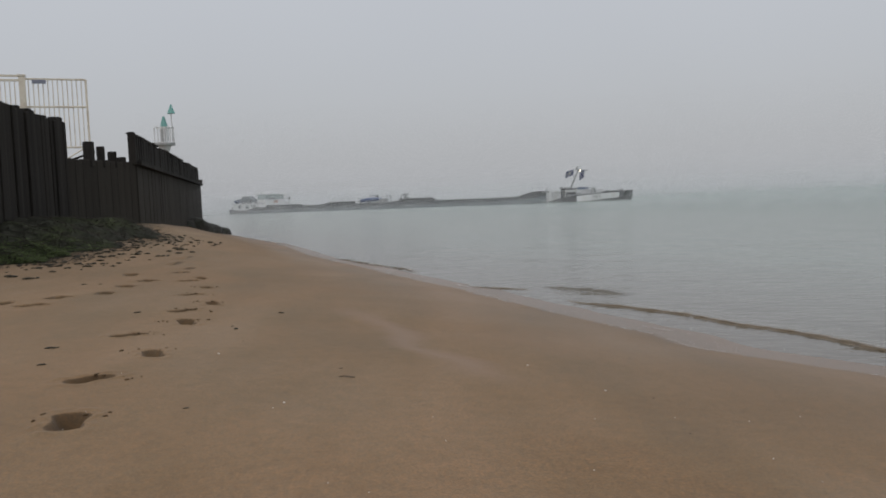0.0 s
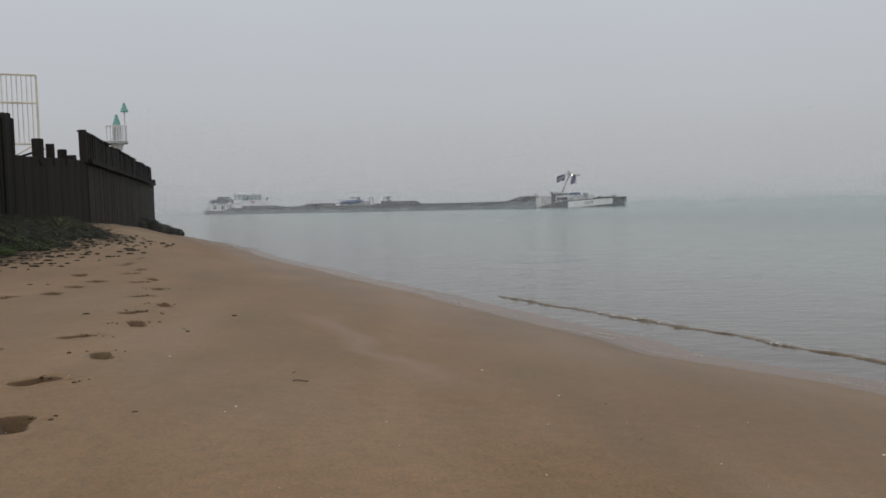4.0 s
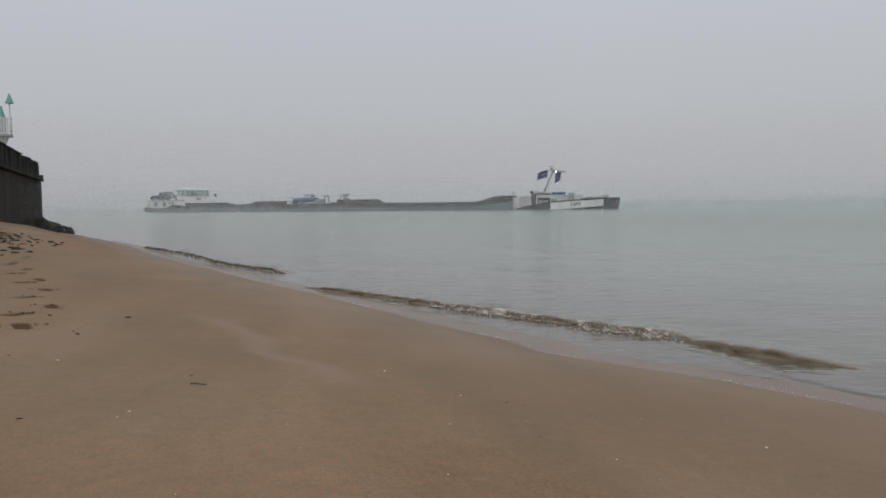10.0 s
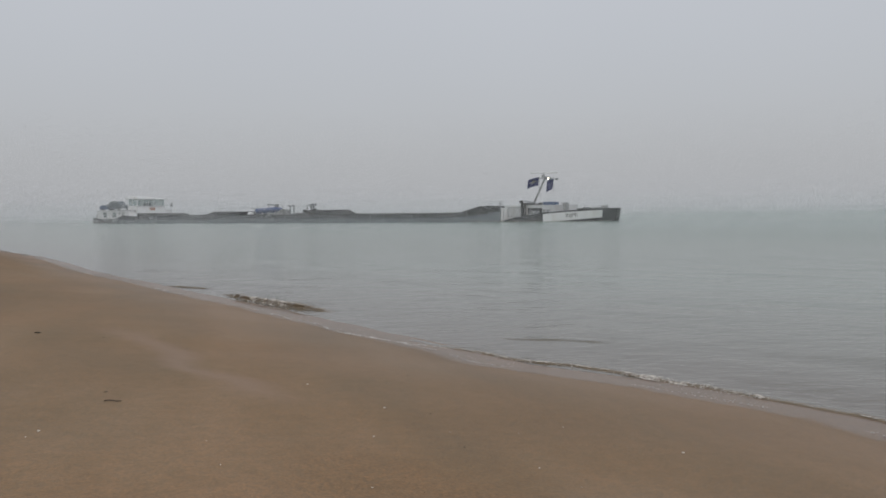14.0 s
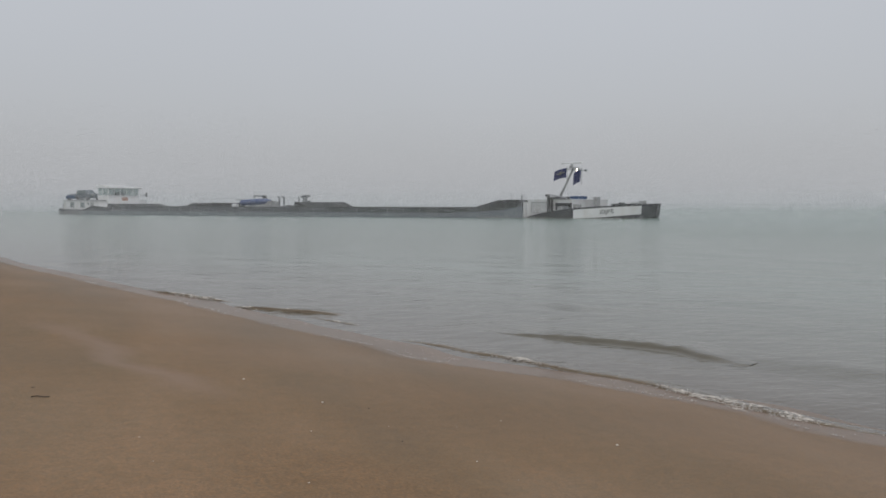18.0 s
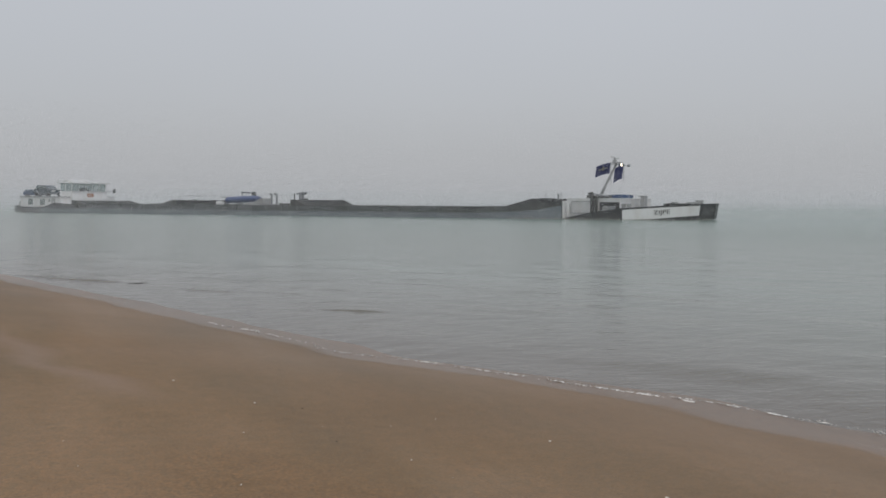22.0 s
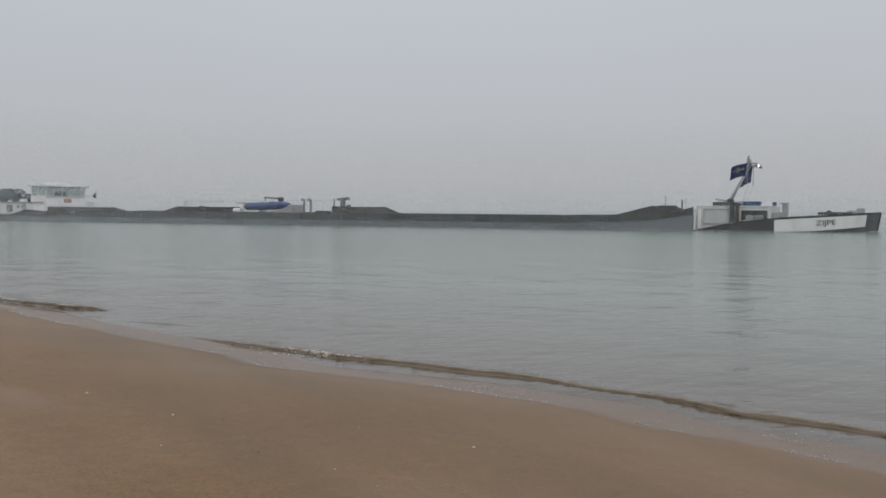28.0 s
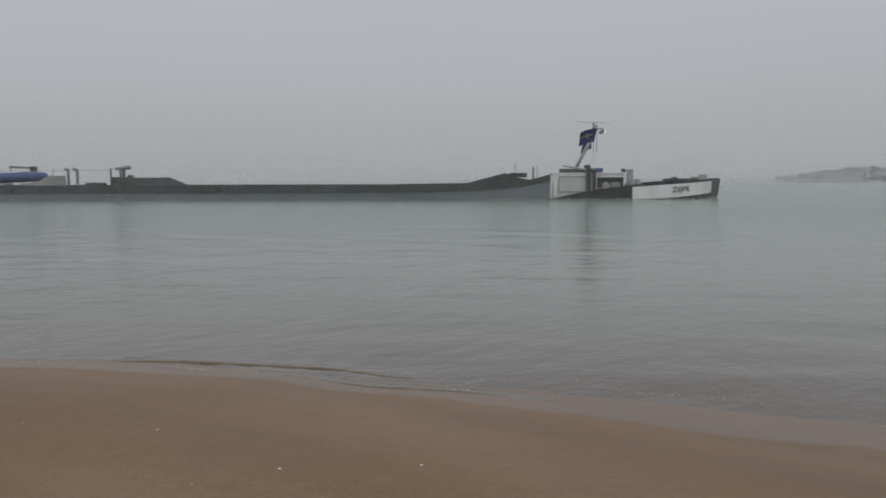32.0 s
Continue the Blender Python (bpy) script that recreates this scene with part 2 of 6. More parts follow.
    b.inputs["Coat Roughness"].default_value, b.inputs["Coat IOR"].default_value = 0.09, 1.33
    lapping = noise_at(5.0, 3, (1.4, 0.5, 1))
    lap_bump = n.new("ShaderNodeBump")
    lap_bump.inputs["Strength"].default_value, lap_bump.inputs["Distance"].default_value = 0.12, 0.008
    l.new(lapping.outputs["Fac"], lap_bump.inputs["Height"])
    l.new(lap_bump.outputs[0], b.inputs["Coat Normal"])
    # the upper beach is drier, with the distance's haze put into its paler colour
    dry_haze = n.new("ShaderNodeMapRange")
    dry_haze.interpolation_type = "SMOOTHSTEP"
    dry_haze.inputs["From Min"].default_value, dry_haze.inputs["From Max"].default_value = 0.50, 0.95
    l.new(jit2.outputs[0], dry_haze.inputs["Value"])
    c = mixed("MIX", dry_haze.outputs[0], c, mixed("MULTIPLY", 1.0, c, (1.14, 1.20, 1.32)))
    # a factor below 1 puts the footprints' shade into the colour
    if shade < 1:
        c = mixed("MULTIPLY", 1.0, c, (shade, shade * 0.97, shade * 0.9))
    l.new(c, b.inputs["Base Color"])
    rough = n.new("ShaderNodeMapRange")
    rough.inputs["To Min"].default_value, rough.inputs["To Max"].default_value = 0.8, 0.55
    l.new(wet.outputs[0], rough.inputs["Value"])
    l.new(rough.outputs[0], b.inputs["Roughness"])
    b.inputs["Specular IOR Level"].default_value = 0.3
    b.inputs["Sheen Weight"].default_value, b.inputs["Sheen Roughness"].default_value = 0.075, 0.45
    b.inputs["Sheen Tint"].default_value = (0.9, 0.78, 0.66, 1)
    bp1, bp2 = n.new("ShaderNodeBump"), n.new("ShaderNodeBump")
    bp1.inputs["Strength"].default_value, bp1.inputs["Distance"].default_value = 0.35, 0.004
    bp2.inputs["Strength"].default_value, bp2.inputs["Distance"].default_value = 0.12, 0.02
    l.new(grains.outputs["Fac"], bp1.inputs["Height"])
    l.new(mid.outputs["Fac"], bp2.inputs["Height"])
    l.new(bp1.outputs[0], bp2.inputs["Normal"])
    l.new(bp2.outputs[0], b.inputs["Normal"])
    return m


def water_material(name="sea_water", near_colour=(0.088, 0.062, 0.044), wave_scale=1.0, strength=0.42, silt=5.5):
    """Murky estuary water: silt-brown along the beach, grey-green farther out, rippled."""
    m = bpy.data.materials.new(name)
    m.use_nodes = True
    n, l = m.node_tree.nodes, m.node_tree.links
    b = n["Principled BSDF"]
    b.inputs["IOR"].default_value = 1.333
    g, drift = n.new("ShaderNodeNewGeometry"), n.new("ShaderNodeTexCoord")
    # distance off the beach, along its normal
    dot = n.new("ShaderNodeVectorMath")
    dot.operation = "DOT_PRODUCT"
    dot.inputs[1].default_value = (0.92, 0.39, 0)
    l.new(g.outputs["Position"], dot.inputs[0])
    big = n.new("ShaderNodeTexNoise")
    big.inputs["Scale"].default_value, big.inputs["Detail"].default_value = 0.12, 4
    l.new(g.outputs["Position"], big.inputs["Vector"])
    off = n.new("ShaderNodeMath")
    off.operation, off.inputs[1].default_value = "MULTIPLY_ADD", 5.0
    l.new(big.outputs["Fac"], off.inputs[0])
    l.new(dot.outputs["Value"], off.inputs[2])
    r = n.new("ShaderNodeValToRGB")
    mr = n.new("ShaderNodeMapRange")
    mr.inputs["From Min"].default_value, mr.inputs["From Max"].default_value = silt, silt + 70
    l.new(off.outputs[0], mr.inputs["Value"])
    l.new(mr.outputs[0], r.inputs[0])
    # ripples too fine to see dull the mirror farther out
    dull = n.new("ShaderNodeMapRange")
    dull.inputs["From Min"].default_value, dull.inputs["From Max"].default_value = 6, 45
    dull.inputs["To Min"].default_value, dull.inputs["To Max"].default_value = 0.06, 0.22
    l.new(off.outputs[0], dull.inputs["Value"])
    l.new(dull.outputs[0], b.inputs["Roughness"])
    r.color_ramp.elements[0].color = (*near_colour, 1)
    r.color_ramp.elements[1].color = (0.152, 0.211, 0.181, 1)
    r.color_ramp.elements.new(0.05).color = (0.100, 0.083, 0.062, 1)
    r.color_ramp.elements.new(0.16).color = (0.134, 0.160, 0.13, 1)
    l.new(r.outputs[0], b.inputs["Base Color"])
    last = None
    for scale, stretch, dist in ((0.6, (0.75, 1.1, 1), 0.11), (2.6, (0.8, 1.3, 1), 0.035), (11, (0.8, 1.2, 1), 0.011)):
        mp, t, bp = n.new("ShaderNodeMapping"), n.new("ShaderNodeTexNoise"), n.new("ShaderNodeBump")
        mp.inputs["Scale"].default_value, mp.inputs["Rotation"].default_value = stretch, (0, 0, radians(22))
        l.new(drift.outputs["Object"], mp.inputs["Vector"])
        l.new(mp.outputs[0], t.inputs["Vector"])
        t.inputs["Scale"].default_value, t.inputs["Detail"].default_value = scale * wave_scale, 3
        bp.inputs["Strength"].default_value, bp.inputs["Distance"].default_value = strength, dist
        l.new(t.outputs["Fac"], bp.inputs["Height"])
        if last:
            l.new(last.outputs[0], bp.inputs["Normal"])
        last = bp
    l.new(last.outputs[0], b.inputs["Normal"])
    return m


def lace_material(name="torn_foam", colour=(0.52, 0.48, 0.43), lo=0.98, hi=1.2):
    """Foam torn into patches and threads, with open water between them."""
    m = bpy.data.materials.new(name)
    m.use_nodes = True
    n, l = m.node_tree.nodes, m.node_tree.links
    b, out = n["Principled BSDF"], n["Material Output"]
    b.inputs["Base Color"].default_value, b.inputs["Roughness"].default_value = (*colour, 1), 0.8
    tc, mp = n.new("ShaderNodeTexCoord"), n.new("ShaderNodeMapping")
    mp.inputs["Scale"].default_value = (1.6, 0.8, 1.6)
    l.new(tc.outputs["Object"], mp.inputs["Vector"])
    big, fine = n.new("ShaderNodeTexNoise"), n.new("ShaderNodeTexNoise")
    for node, scale, detail in ((big, 4.5, 4), (fine, 26, 5)):
        node.inputs["Scale"].default_value, node.inputs["Detail"].default_value = scale, detail
        l.new(mp.outputs[0], node.inputs["Vector"])
    both = n.new("ShaderNodeMath")
    both.operation = "ADD"
    l.new(big.outputs["Fac"], both.inputs[0])
    l.new(fine.outputs["Fac"], both.inputs[1])
    cut = n.new("ShaderNodeMapRange")
    cut.inputs["From Min"].default_value, cut.inputs["From Max"].default_value = lo, hi
    l.new(both.outputs[0], cut.inputs["Value"])
    clear, mix = n.new("ShaderNodeBsdfTransparent"), n.new("ShaderNodeMixShader")
    l.new(cut.outputs[0], mix.inputs[0])
    l.new(clear.outputs[0], mix.inputs[1])
    l.new(b.outputs[0], mix.inputs[2])
    l.new(mix.outputs[0], out.inputs[0])
    return m


SAND = sand_material()
# darker copy of the sand: footprint shade in its colour, also on crumbs
SHADED_SAND = sand_material("shaded_sand", 0.50)
SEA = water_material()
BREAKER = water_material("breaker_water", (0.135, 0.104, 0.068), 2.5, 0.7, 12)
SWELL = water_material("swell_water", (0.124, 0.100, 0.069), 2.0, 0.55, 10)
FOAM = material("sea_foam", (0.62, 0.60, 0.57), 0.8, vary=0.25, grain=90, bump=0.6, spec=0.2)
LACE = lace_material()
EDGE_LACE = lace_material("edge_foam", (0.62, 0.60, 0.57), 0.99, 1.13)
FOG = material("fog_droplets", (0.815, 0.815, 0.835), 1.0, vary=0.0, bump=0, spec=0.0, translucent=0.5)
PILE = material("tarred_timber", (0.024, 0.022, 0.020), 0.9, vary=0.25, grain=9, bump=0.6, spec=0.12, dirt=(0.036, 0.033, 0.028), dirt_amount=0.6, dirt_scale=1.6, random_tone=0.25, stretch=(3, 3, 0.4))
PILE_WET = material("wet_timber", (0.034, 0.031, 0.027), 0.85, spec=0.12, vary=0.25, grain=9, bump=0.6, dirt=(0.05, 0.045, 0.036), dirt_amount=0.7, dirt_scale=0.7, random_tone=0.1, stretch=(3, 3, 0.5))
CAP = material("weathered_cap", (0.05, 0.046, 0.04), 0.85, vary=0.2, grain=12, bump=0.6, dirt=(0.26, 0.25, 0.23), dirt_amount=0.9, dirt_scale=3.5, random_tone=0.25)
CREAM = material("cream_painted_steel", (0.70, 0.65, 0.54), 0.5, vary=0.06, grain=30, bump=0.05, dirt=(0.32, 0.22, 0.13), dirt_amount=0.5, dirt_scale=3)
SIGN = material("blue_grey_plate", (0.20, 0.22, 0.28), 0.5, vary=0.05, bump=0.03)
BEACON_WHITE = material("white_painted_steel", (0.70, 0.71, 0.71), 0.5, vary=0.05, bump=0.05, dirt=(0.35, 0.30, 0.24), dirt_amount=0.5, dirt_scale=2)
# green lifted towards pale teal: the fog's haze put into the cones' colour
BEACON_GREEN = material("green_painted_steel", (0.13, 0.32, 0.29), 0.5, vary=0.08, bump=0.05)
ROCK = material("dark_basalt", (0.042, 0.04, 0.037), 0.85, spec=0.15, vary=0.3, grain=7, bump=0.9, dirt=(0.02, 0.028, 0.015), dirt_amount=0.8, dirt_scale=1.5, random_tone=0.3)
WEED_DARK = material("dark_bladder_weed", (0.048, 0.044, 0.035), 0.8, spec=0.12, vary=0.3, grain=14, bump=0.5)
WEED_GREEN = material("green_sea_lettuce", (0.082, 0.110, 0.040), 0.8, spec=0.15, vary=0.3, grain=14, bump=0.5)
WEED_BED = material("weed_covered_stone", (0.040, 0.042, 0.031), 0.85, spec=0.12, vary=0.35, grain=6, bump=1.0, dirt=(0.050, 0.060, 0.028), dirt_amount=0.9, dirt_scale=0.9, dirt_sharp=(0.48, 0.62))
SHELL = material("pale_shell", (0.62, 0.58, 0.52), 0.5, vary=0.1, bump=0.2)
STICK = material("dark_driftwood", (0.07, 0.05, 0.035), 0.8, vary=0.2, bump=0.4)
BANK = material("misty_bank", (0.125, 0.135, 0.125), 0.9, vary=0.3, grain=0.3, bump=0.3)
HULL_GREY = material("blue_grey_hull_paint", (0.17, 0.195, 0.21), 0.5, vary=0.06, grain=6, bump=0.1, dirt=(0.12, 0.125, 0.125), dirt_amount=0.5, dirt_scale=0.35, stretch=(1, 1, 2.5))
HULL_DARK = material("dark_hull_paint", (0.066, 0.070, 0.068), 0.5, vary=0.12, grain=6, bump=0.1, dirt=(0.075, 0.062, 0.05), dirt_amount=0.6, dirt_scale=0.6)
HULL_BLACK = material("black_hull_paint", (0.036, 0.039, 0.039), 0.4, vary=0.12, grain=6, bump=0.08, dirt=(0.04, 0.036, 0.03), dirt_amount=0.5, dirt_scale=0.8)
HULL_MATT = material("dull_hatch_paint", (0.045, 0.048, 0.047), 0.95, vary=0.15, grain=5, bump=0.1, spec=0.08, dirt=(0.06, 0.055, 0.048), dirt_amount=0.6, dirt_scale=0.6)
COAMING = material("grey_green_coaming", (0.080, 0.090, 0.088), 0.6, vary=0.1, grain=5, bump=0.1, dirt=(0.05, 0.048, 0.042), dirt_amount=0.7, dirt_scale=0.5)
WHITE = material("white_ship_paint", (0.76, 0.77, 0.77), 0.4, vary=0.03, grain=5, bump=0.05, dirt=(0.50, 0.46, 0.40), dirt_amount=0.45, dirt_scale=0.8, stretch=(1, 1, 0.5))
GREY = material("light_grey_paint", (0.36, 0.37, 0.37), 0.5, vary=0.05, bump=0.05, dirt=(0.22, 0.2, 0.18), dirt_amount=0.4)
PALE_GREY = material("pale_grey_paint", (0.54, 0.55, 0.55), 0.5, vary=0.05, bump=0.05, dirt=(0.36, 0.33, 0.3), dirt_amount=0.4)
STEEL = material("galvanised_steel", (0.28, 0.29, 0.30), 0.45, 0.6, vary=0.1, bump=0.08)
DECK = material("dark_green_deck", (0.07, 0.085, 0.08), 0.7, vary=0.15, bump=0.15)
BLUE_COVER = material("blue_boat_cover", (0.06, 0.092, 0.20), 0.75, vary=0.15, grain=4, bump=0.35)
RUBBER = material("black_rubber", (0.018, 0.018, 0.018), 0.75, vary=0.15, bump=0.2)
CAR_DARK = material("dark_green_grey_car_paint", (0.09, 0.115, 0.13), 0.25, 0.2, vary=0.03, bump=0)
CAR_BLUE = material("dark_blue_car_paint", (0.05, 0.09, 0.18), 0.25, 0.2, vary=0.03, bump=0)
PANE = glass("dark_green_glass")
# navy made paler: part of the fog's haze is put into this colour
FLAG_BLUE = material("navy_flag_cloth", (0.098, 0.108, 0.225), 0.8, vary=0.08, grain=3, bump=0.1, translucent=0.35)
FLAG_PALE = material("pale_flag_print", (0.62, 0.62, 0.60), 0.8, vary=0.05, bump=0)
FLAG_YELLOW = material("yellow_flag_print", (0.52, 0.50, 0.36), 0.8, vary=0.05, bump=0)
ORANGE = material("orange_crest_paint", (0.46, 0.26, 0.18), 0.7, vary=0.1, bump=0)
LAMP = glow("lit_searchlight", (1.0, 0.86, 0.66), 5.0)


# ---- mesh helpers ----
def add_box(bm, c, size, turn=None, bevel=0.0):
    """A box with its centre at c, bevelled if asked."""
    made = bmesh.ops.create_cube(bm, size=1.0, matrix=Matrix.Translation(c) @ (turn or Matrix.Identity(4)) @ Matrix.Diagonal((*size, 1)))
    if bevel:
        edges = list({e for v in made["verts"] for e in v.link_edges})
        bmesh.ops.bevel(bm, geom=edges, offset=bevel, segments=2, affect="EDGES", profile=0.6)
    return bm


def box(c, size, turn=None, bevel=0.0):
    return add_box(bmesh.new(), c, size, turn, bevel)


def add_rod(bm, a, b, r, r2=None, sides=10):
    a, b = Vector(a), Vector(b)
    d = b - a
    m = Matrix.Translation((a + b) / 2) @ d.to_track_quat("Z", "Y").to_matrix().to_4x4()
    bmesh.ops.create_cone(bm, cap_ends=True, segments=sides, radius1=r, radius2=r if r2 is None else r2, depth=d.length, matrix=m)
    return bm


def rod(a, b, r, r2=None, sides=10):
    return add_rod(bmesh.new(), a, b, r, r2, sides)


def add_prism(bm, outline, lo, hi, axis="y"):
    """A polygon (pairs) pushed from lo to hi along an axis; pairs are (x, z) for y, (x, y) for z, (y, z) for x."""
    def at(p, k):
        return {"y": (p[0], k, p[1]), "z": (p[0], p[1], k), "x": (k, p[0], p[1])}[axis]
    a = [bm.verts.new(at(p, lo)) for p in outline]
    b = [bm.verts.new(at(p, hi)) for p in outline]
    bm.faces.new(a)
    bm.faces.new(b[::-1])
    for i in range(len(outline)):
        j = (i + 1) % len(outline)
        bm.faces.new((a[j], a[i], b[i], b[j]))
    bmesh.ops.recalc_face_normals(bm, faces=bm.faces)
    return bm


def prism(outline, lo, hi, axis="y", bevel=0.0):
    bm = add_prism(bmesh.new(), outline, lo, hi, axis)
    if bevel:
        bmesh.ops.bevel(bm, geom=list(bm.edges), offset=bevel, segments=2, affect="EDGES")
    return bm


def sheet(points):
    """A grid of points, rows of equal length, as one skin."""
    bm = bmesh.new()
    vs = [[bm.verts.new(p) for p in row] for row in points]
    for i in range(len(vs) - 1):
        for j in range(len(vs[0]) - 1):
            bm.faces.new((vs[i][j], vs[i][j + 1], vs[i + 1][j + 1], vs[i + 1][j]))
    return bm


def mesh_of(bm, name, mat, smooth=False):
    me = bpy.data.meshes.new(name)
    bm.to_mesh(me)
    bm.free()
    if smooth:
        for p in me.polygons:
            p.use_smooth = True
    me.materials.append(mat)
    return me


def part(name, bm, mat, parent, label="", smooth=False):
    ob = new(name, mesh_of(bm, name, mat, smooth))
    ob.parent = parent
    return tagged(ob, label)


def thing(name, label, category, m=None, group="", kind=""):
    ob = new(name)
    if m is not None:
        ob.matrix_world = m
    return tagged(ob, label, category, group, kind)


def adopt(whole, host, *names):
    """Make the named parts of a thing pieces of one of its parts, where they stand."""
    hosts = [c for c in whole.children if c.name.split(".")[0] == host]
    for c in list(whole.children):
        if c.name.split(".")[0] in names:
            near = min(hosts, key=lambda h: (middle_of(h) - middle_of(c)).length)
            m = near.matrix_basis.inverted() @ c.matrix_basis
            c.parent = near
            c.matrix_basis = m


def middle_of(ob):
    return ob.matrix_basis @ (sum((Vector(p) for p in ob.bound_box), Vector()) / 8)


def from_arrays(name, verts, faces, mat, smooth=False):
    """One mesh from arrays of points and equal-sized faces."""
    me = bpy.data.meshes.new(name)
    verts, faces = np.asarray(verts, dtype=np.float32), np.asarray(faces, dtype=np.int32)
    k = faces.shape[1]
    me.vertices.add(len(verts))
    me.vertices.foreach_set("co", verts.ravel())
    me.loops.add(faces.size)
    me.loops.foreach_set("vertex_index", faces.ravel())
    me.polygons.add(len(faces))
    me.polygons.foreach_set("loop_start", np.arange(0, faces.size, k, dtype=np.int32))
    me.polygons.foreach_set("use_smooth", np.full(len(faces), smooth))
    me.update(calc_edges=True)
    me.materials.append(mat)
    return new(name, me)


# ---- the beach and the sea ----
SHORE_Y = np.array([-400, -60, -20, -5, 1.6, 2.6, 3.0, 3.6, 4.2, 4.7, 5.5, 6.3, 7.0, 7.5, 7.95, 8.3, 9.0, 10, 11.2, 13, 15, 17.4, 20.3, 23, 27, 31, 36, 42, 47, 51, 57, 61, 400.0])
SHORE_X = np.array([120, 26, 12.5, 7.6, 5.05, 4.84, 4.7, 4.55, 4.38, 4.2, 4.02, 3.54, 3.24, 2.88, 2.5, 2.34, 2.2, 1.86, 1.35, 0.74, 0.05, -0.95, -1.95, -3.05, -4.45, -5.65, -7.3, -9.9, -12.0, -13.7, -17, -60, -900.0])
RUN_UP = 0.042      # height of the sand where the wash of the waves ends
WASH = 0.62         # width of the strip kept wet by the wash


def shore_x(y):
    """Where the wet strip ends on the sand, smoothed."""
    y = np.asarray(y, dtype=float)
    return sum(np.interp(y + d, SHORE_Y, SHORE_X) for d in (-0.3, -0.15, 0, 0.15, 0.3)) / 5 + 0.025 * np.sin(y * 2.3) + 0.02 * np.sin(y * 4.9 + 1)


def inland(x, y):
    return (shore_x(y) - x) * 0.93


FOOT = []      # x, y, turn, length, width, depth


def sand_z(x, y):
    s = inland(x, y)
    z = np.where(s < 0, RUN_UP + s * (RUN_UP / WASH), RUN_UP + 0.125 * s - 0.0055 * s * s)
    z = np.where(s < -WASH, 0.085 * (s + WASH), z)
    z = np.where(s > 9, RUN_UP + 0.125 * 9 - 0.0055 * 81 + 0.02 * (s - 9), z)
    z = np.clip(z, -2.5, 1.14)
    z = z + 0.62 * np.exp(-(((x + 10.5) / 5.5) ** 2 + ((y - 23.5) / 7) ** 2)) * np.clip((s - 0.3) / 2, 0, 1)
    # sand banked up against the jetty
    bank = np.interp(y, (18, 22, 25, 27, 32, 36, 41, 48), (0, 0.12, 0.2, 0.27, 0.5, 0.52, 0.38, 0.08))
    z = z + bank * np.exp(-((x - np.interp(y, (18, 25.4, 50.7), (-9.5, -9.21, -14.31))) / 1.9) ** 2) * np.clip(s / 1.6, 0, 1)
    # a low swell of sand across the beach and gentle unevenness
    z = z + np.where(s > 0.3, 0.016 * np.sin(1.1 * x + 0.6 * y) * np.sin(0.45 * y - 0.7 * x) * np.clip((s - 0.3) / 2, 0, 1), 0)
    return z


def spread(dense_lo, dense_hi, step, far_lo, far_hi, grow=1.16):
    mid = list(np.arange(dense_lo, dense_hi, step))
    up, down, k = [], [], step
    a, b = mid[-1], mid[0]
    while a < far_hi:
        k = min(k * grow, 600)
        a += k
        up.append(a)
    k = step
    while b > far_lo:
        k = min(k * grow, 600)
        b -= k
        down.append(b)
    return np.array(down[::-1] + mid + up)


def footprints():
    """Two lines of steps: one towards the jetty's foot, one that comes in from the dry beach."""
    rng = random.Random(4)
    trail = ((-2.22, 5.22, 65), (-2.19, 6.28, -33), (-2.74, 7.31, 68), (-2.55, 8.35, -21), (-2.84, 9.19, 66), (-2.75, 10.04, -21), (-3.29, 11.02, 70),
             (-3.41, 12.21, -28), (-3.96, 13.20, 52), (-3.92, 13.74, -17), (-4.51, 14.53, 59), (-4.61, 15.37, -6), (-5.16, 16.19, 58), (-5.09, 16.86, 2),
             (-5.35, 17.63, 66), (-6.25, 20.7, 52), (-5.88, 22.16, 70))
    side = ((-4.57, 9.38, 23), (-4.65, 10.20, 47), (-4.32, 10.80, 68), (-4.43, 11.84, 66), (-4.50, 12.90, 46), (-5.11, 13.87, 70), (-5.0, 9.56, 60))
    FOOT.append((-1.88, 4.14, 104, 0.37, 0.185, 0.11))
    for x, y, turn in trail:
        FOOT.append((x, y, 60 if turn > 40 else 112, rng.uniform(0.34, 0.39), rng.uniform(0.17, 0.195), 0.10))
    for x, y, turn in side:
        FOOT.append((x, y, turn + 30, rng.uniform(0.33, 0.38), 0.23, 0.11))


footprints()


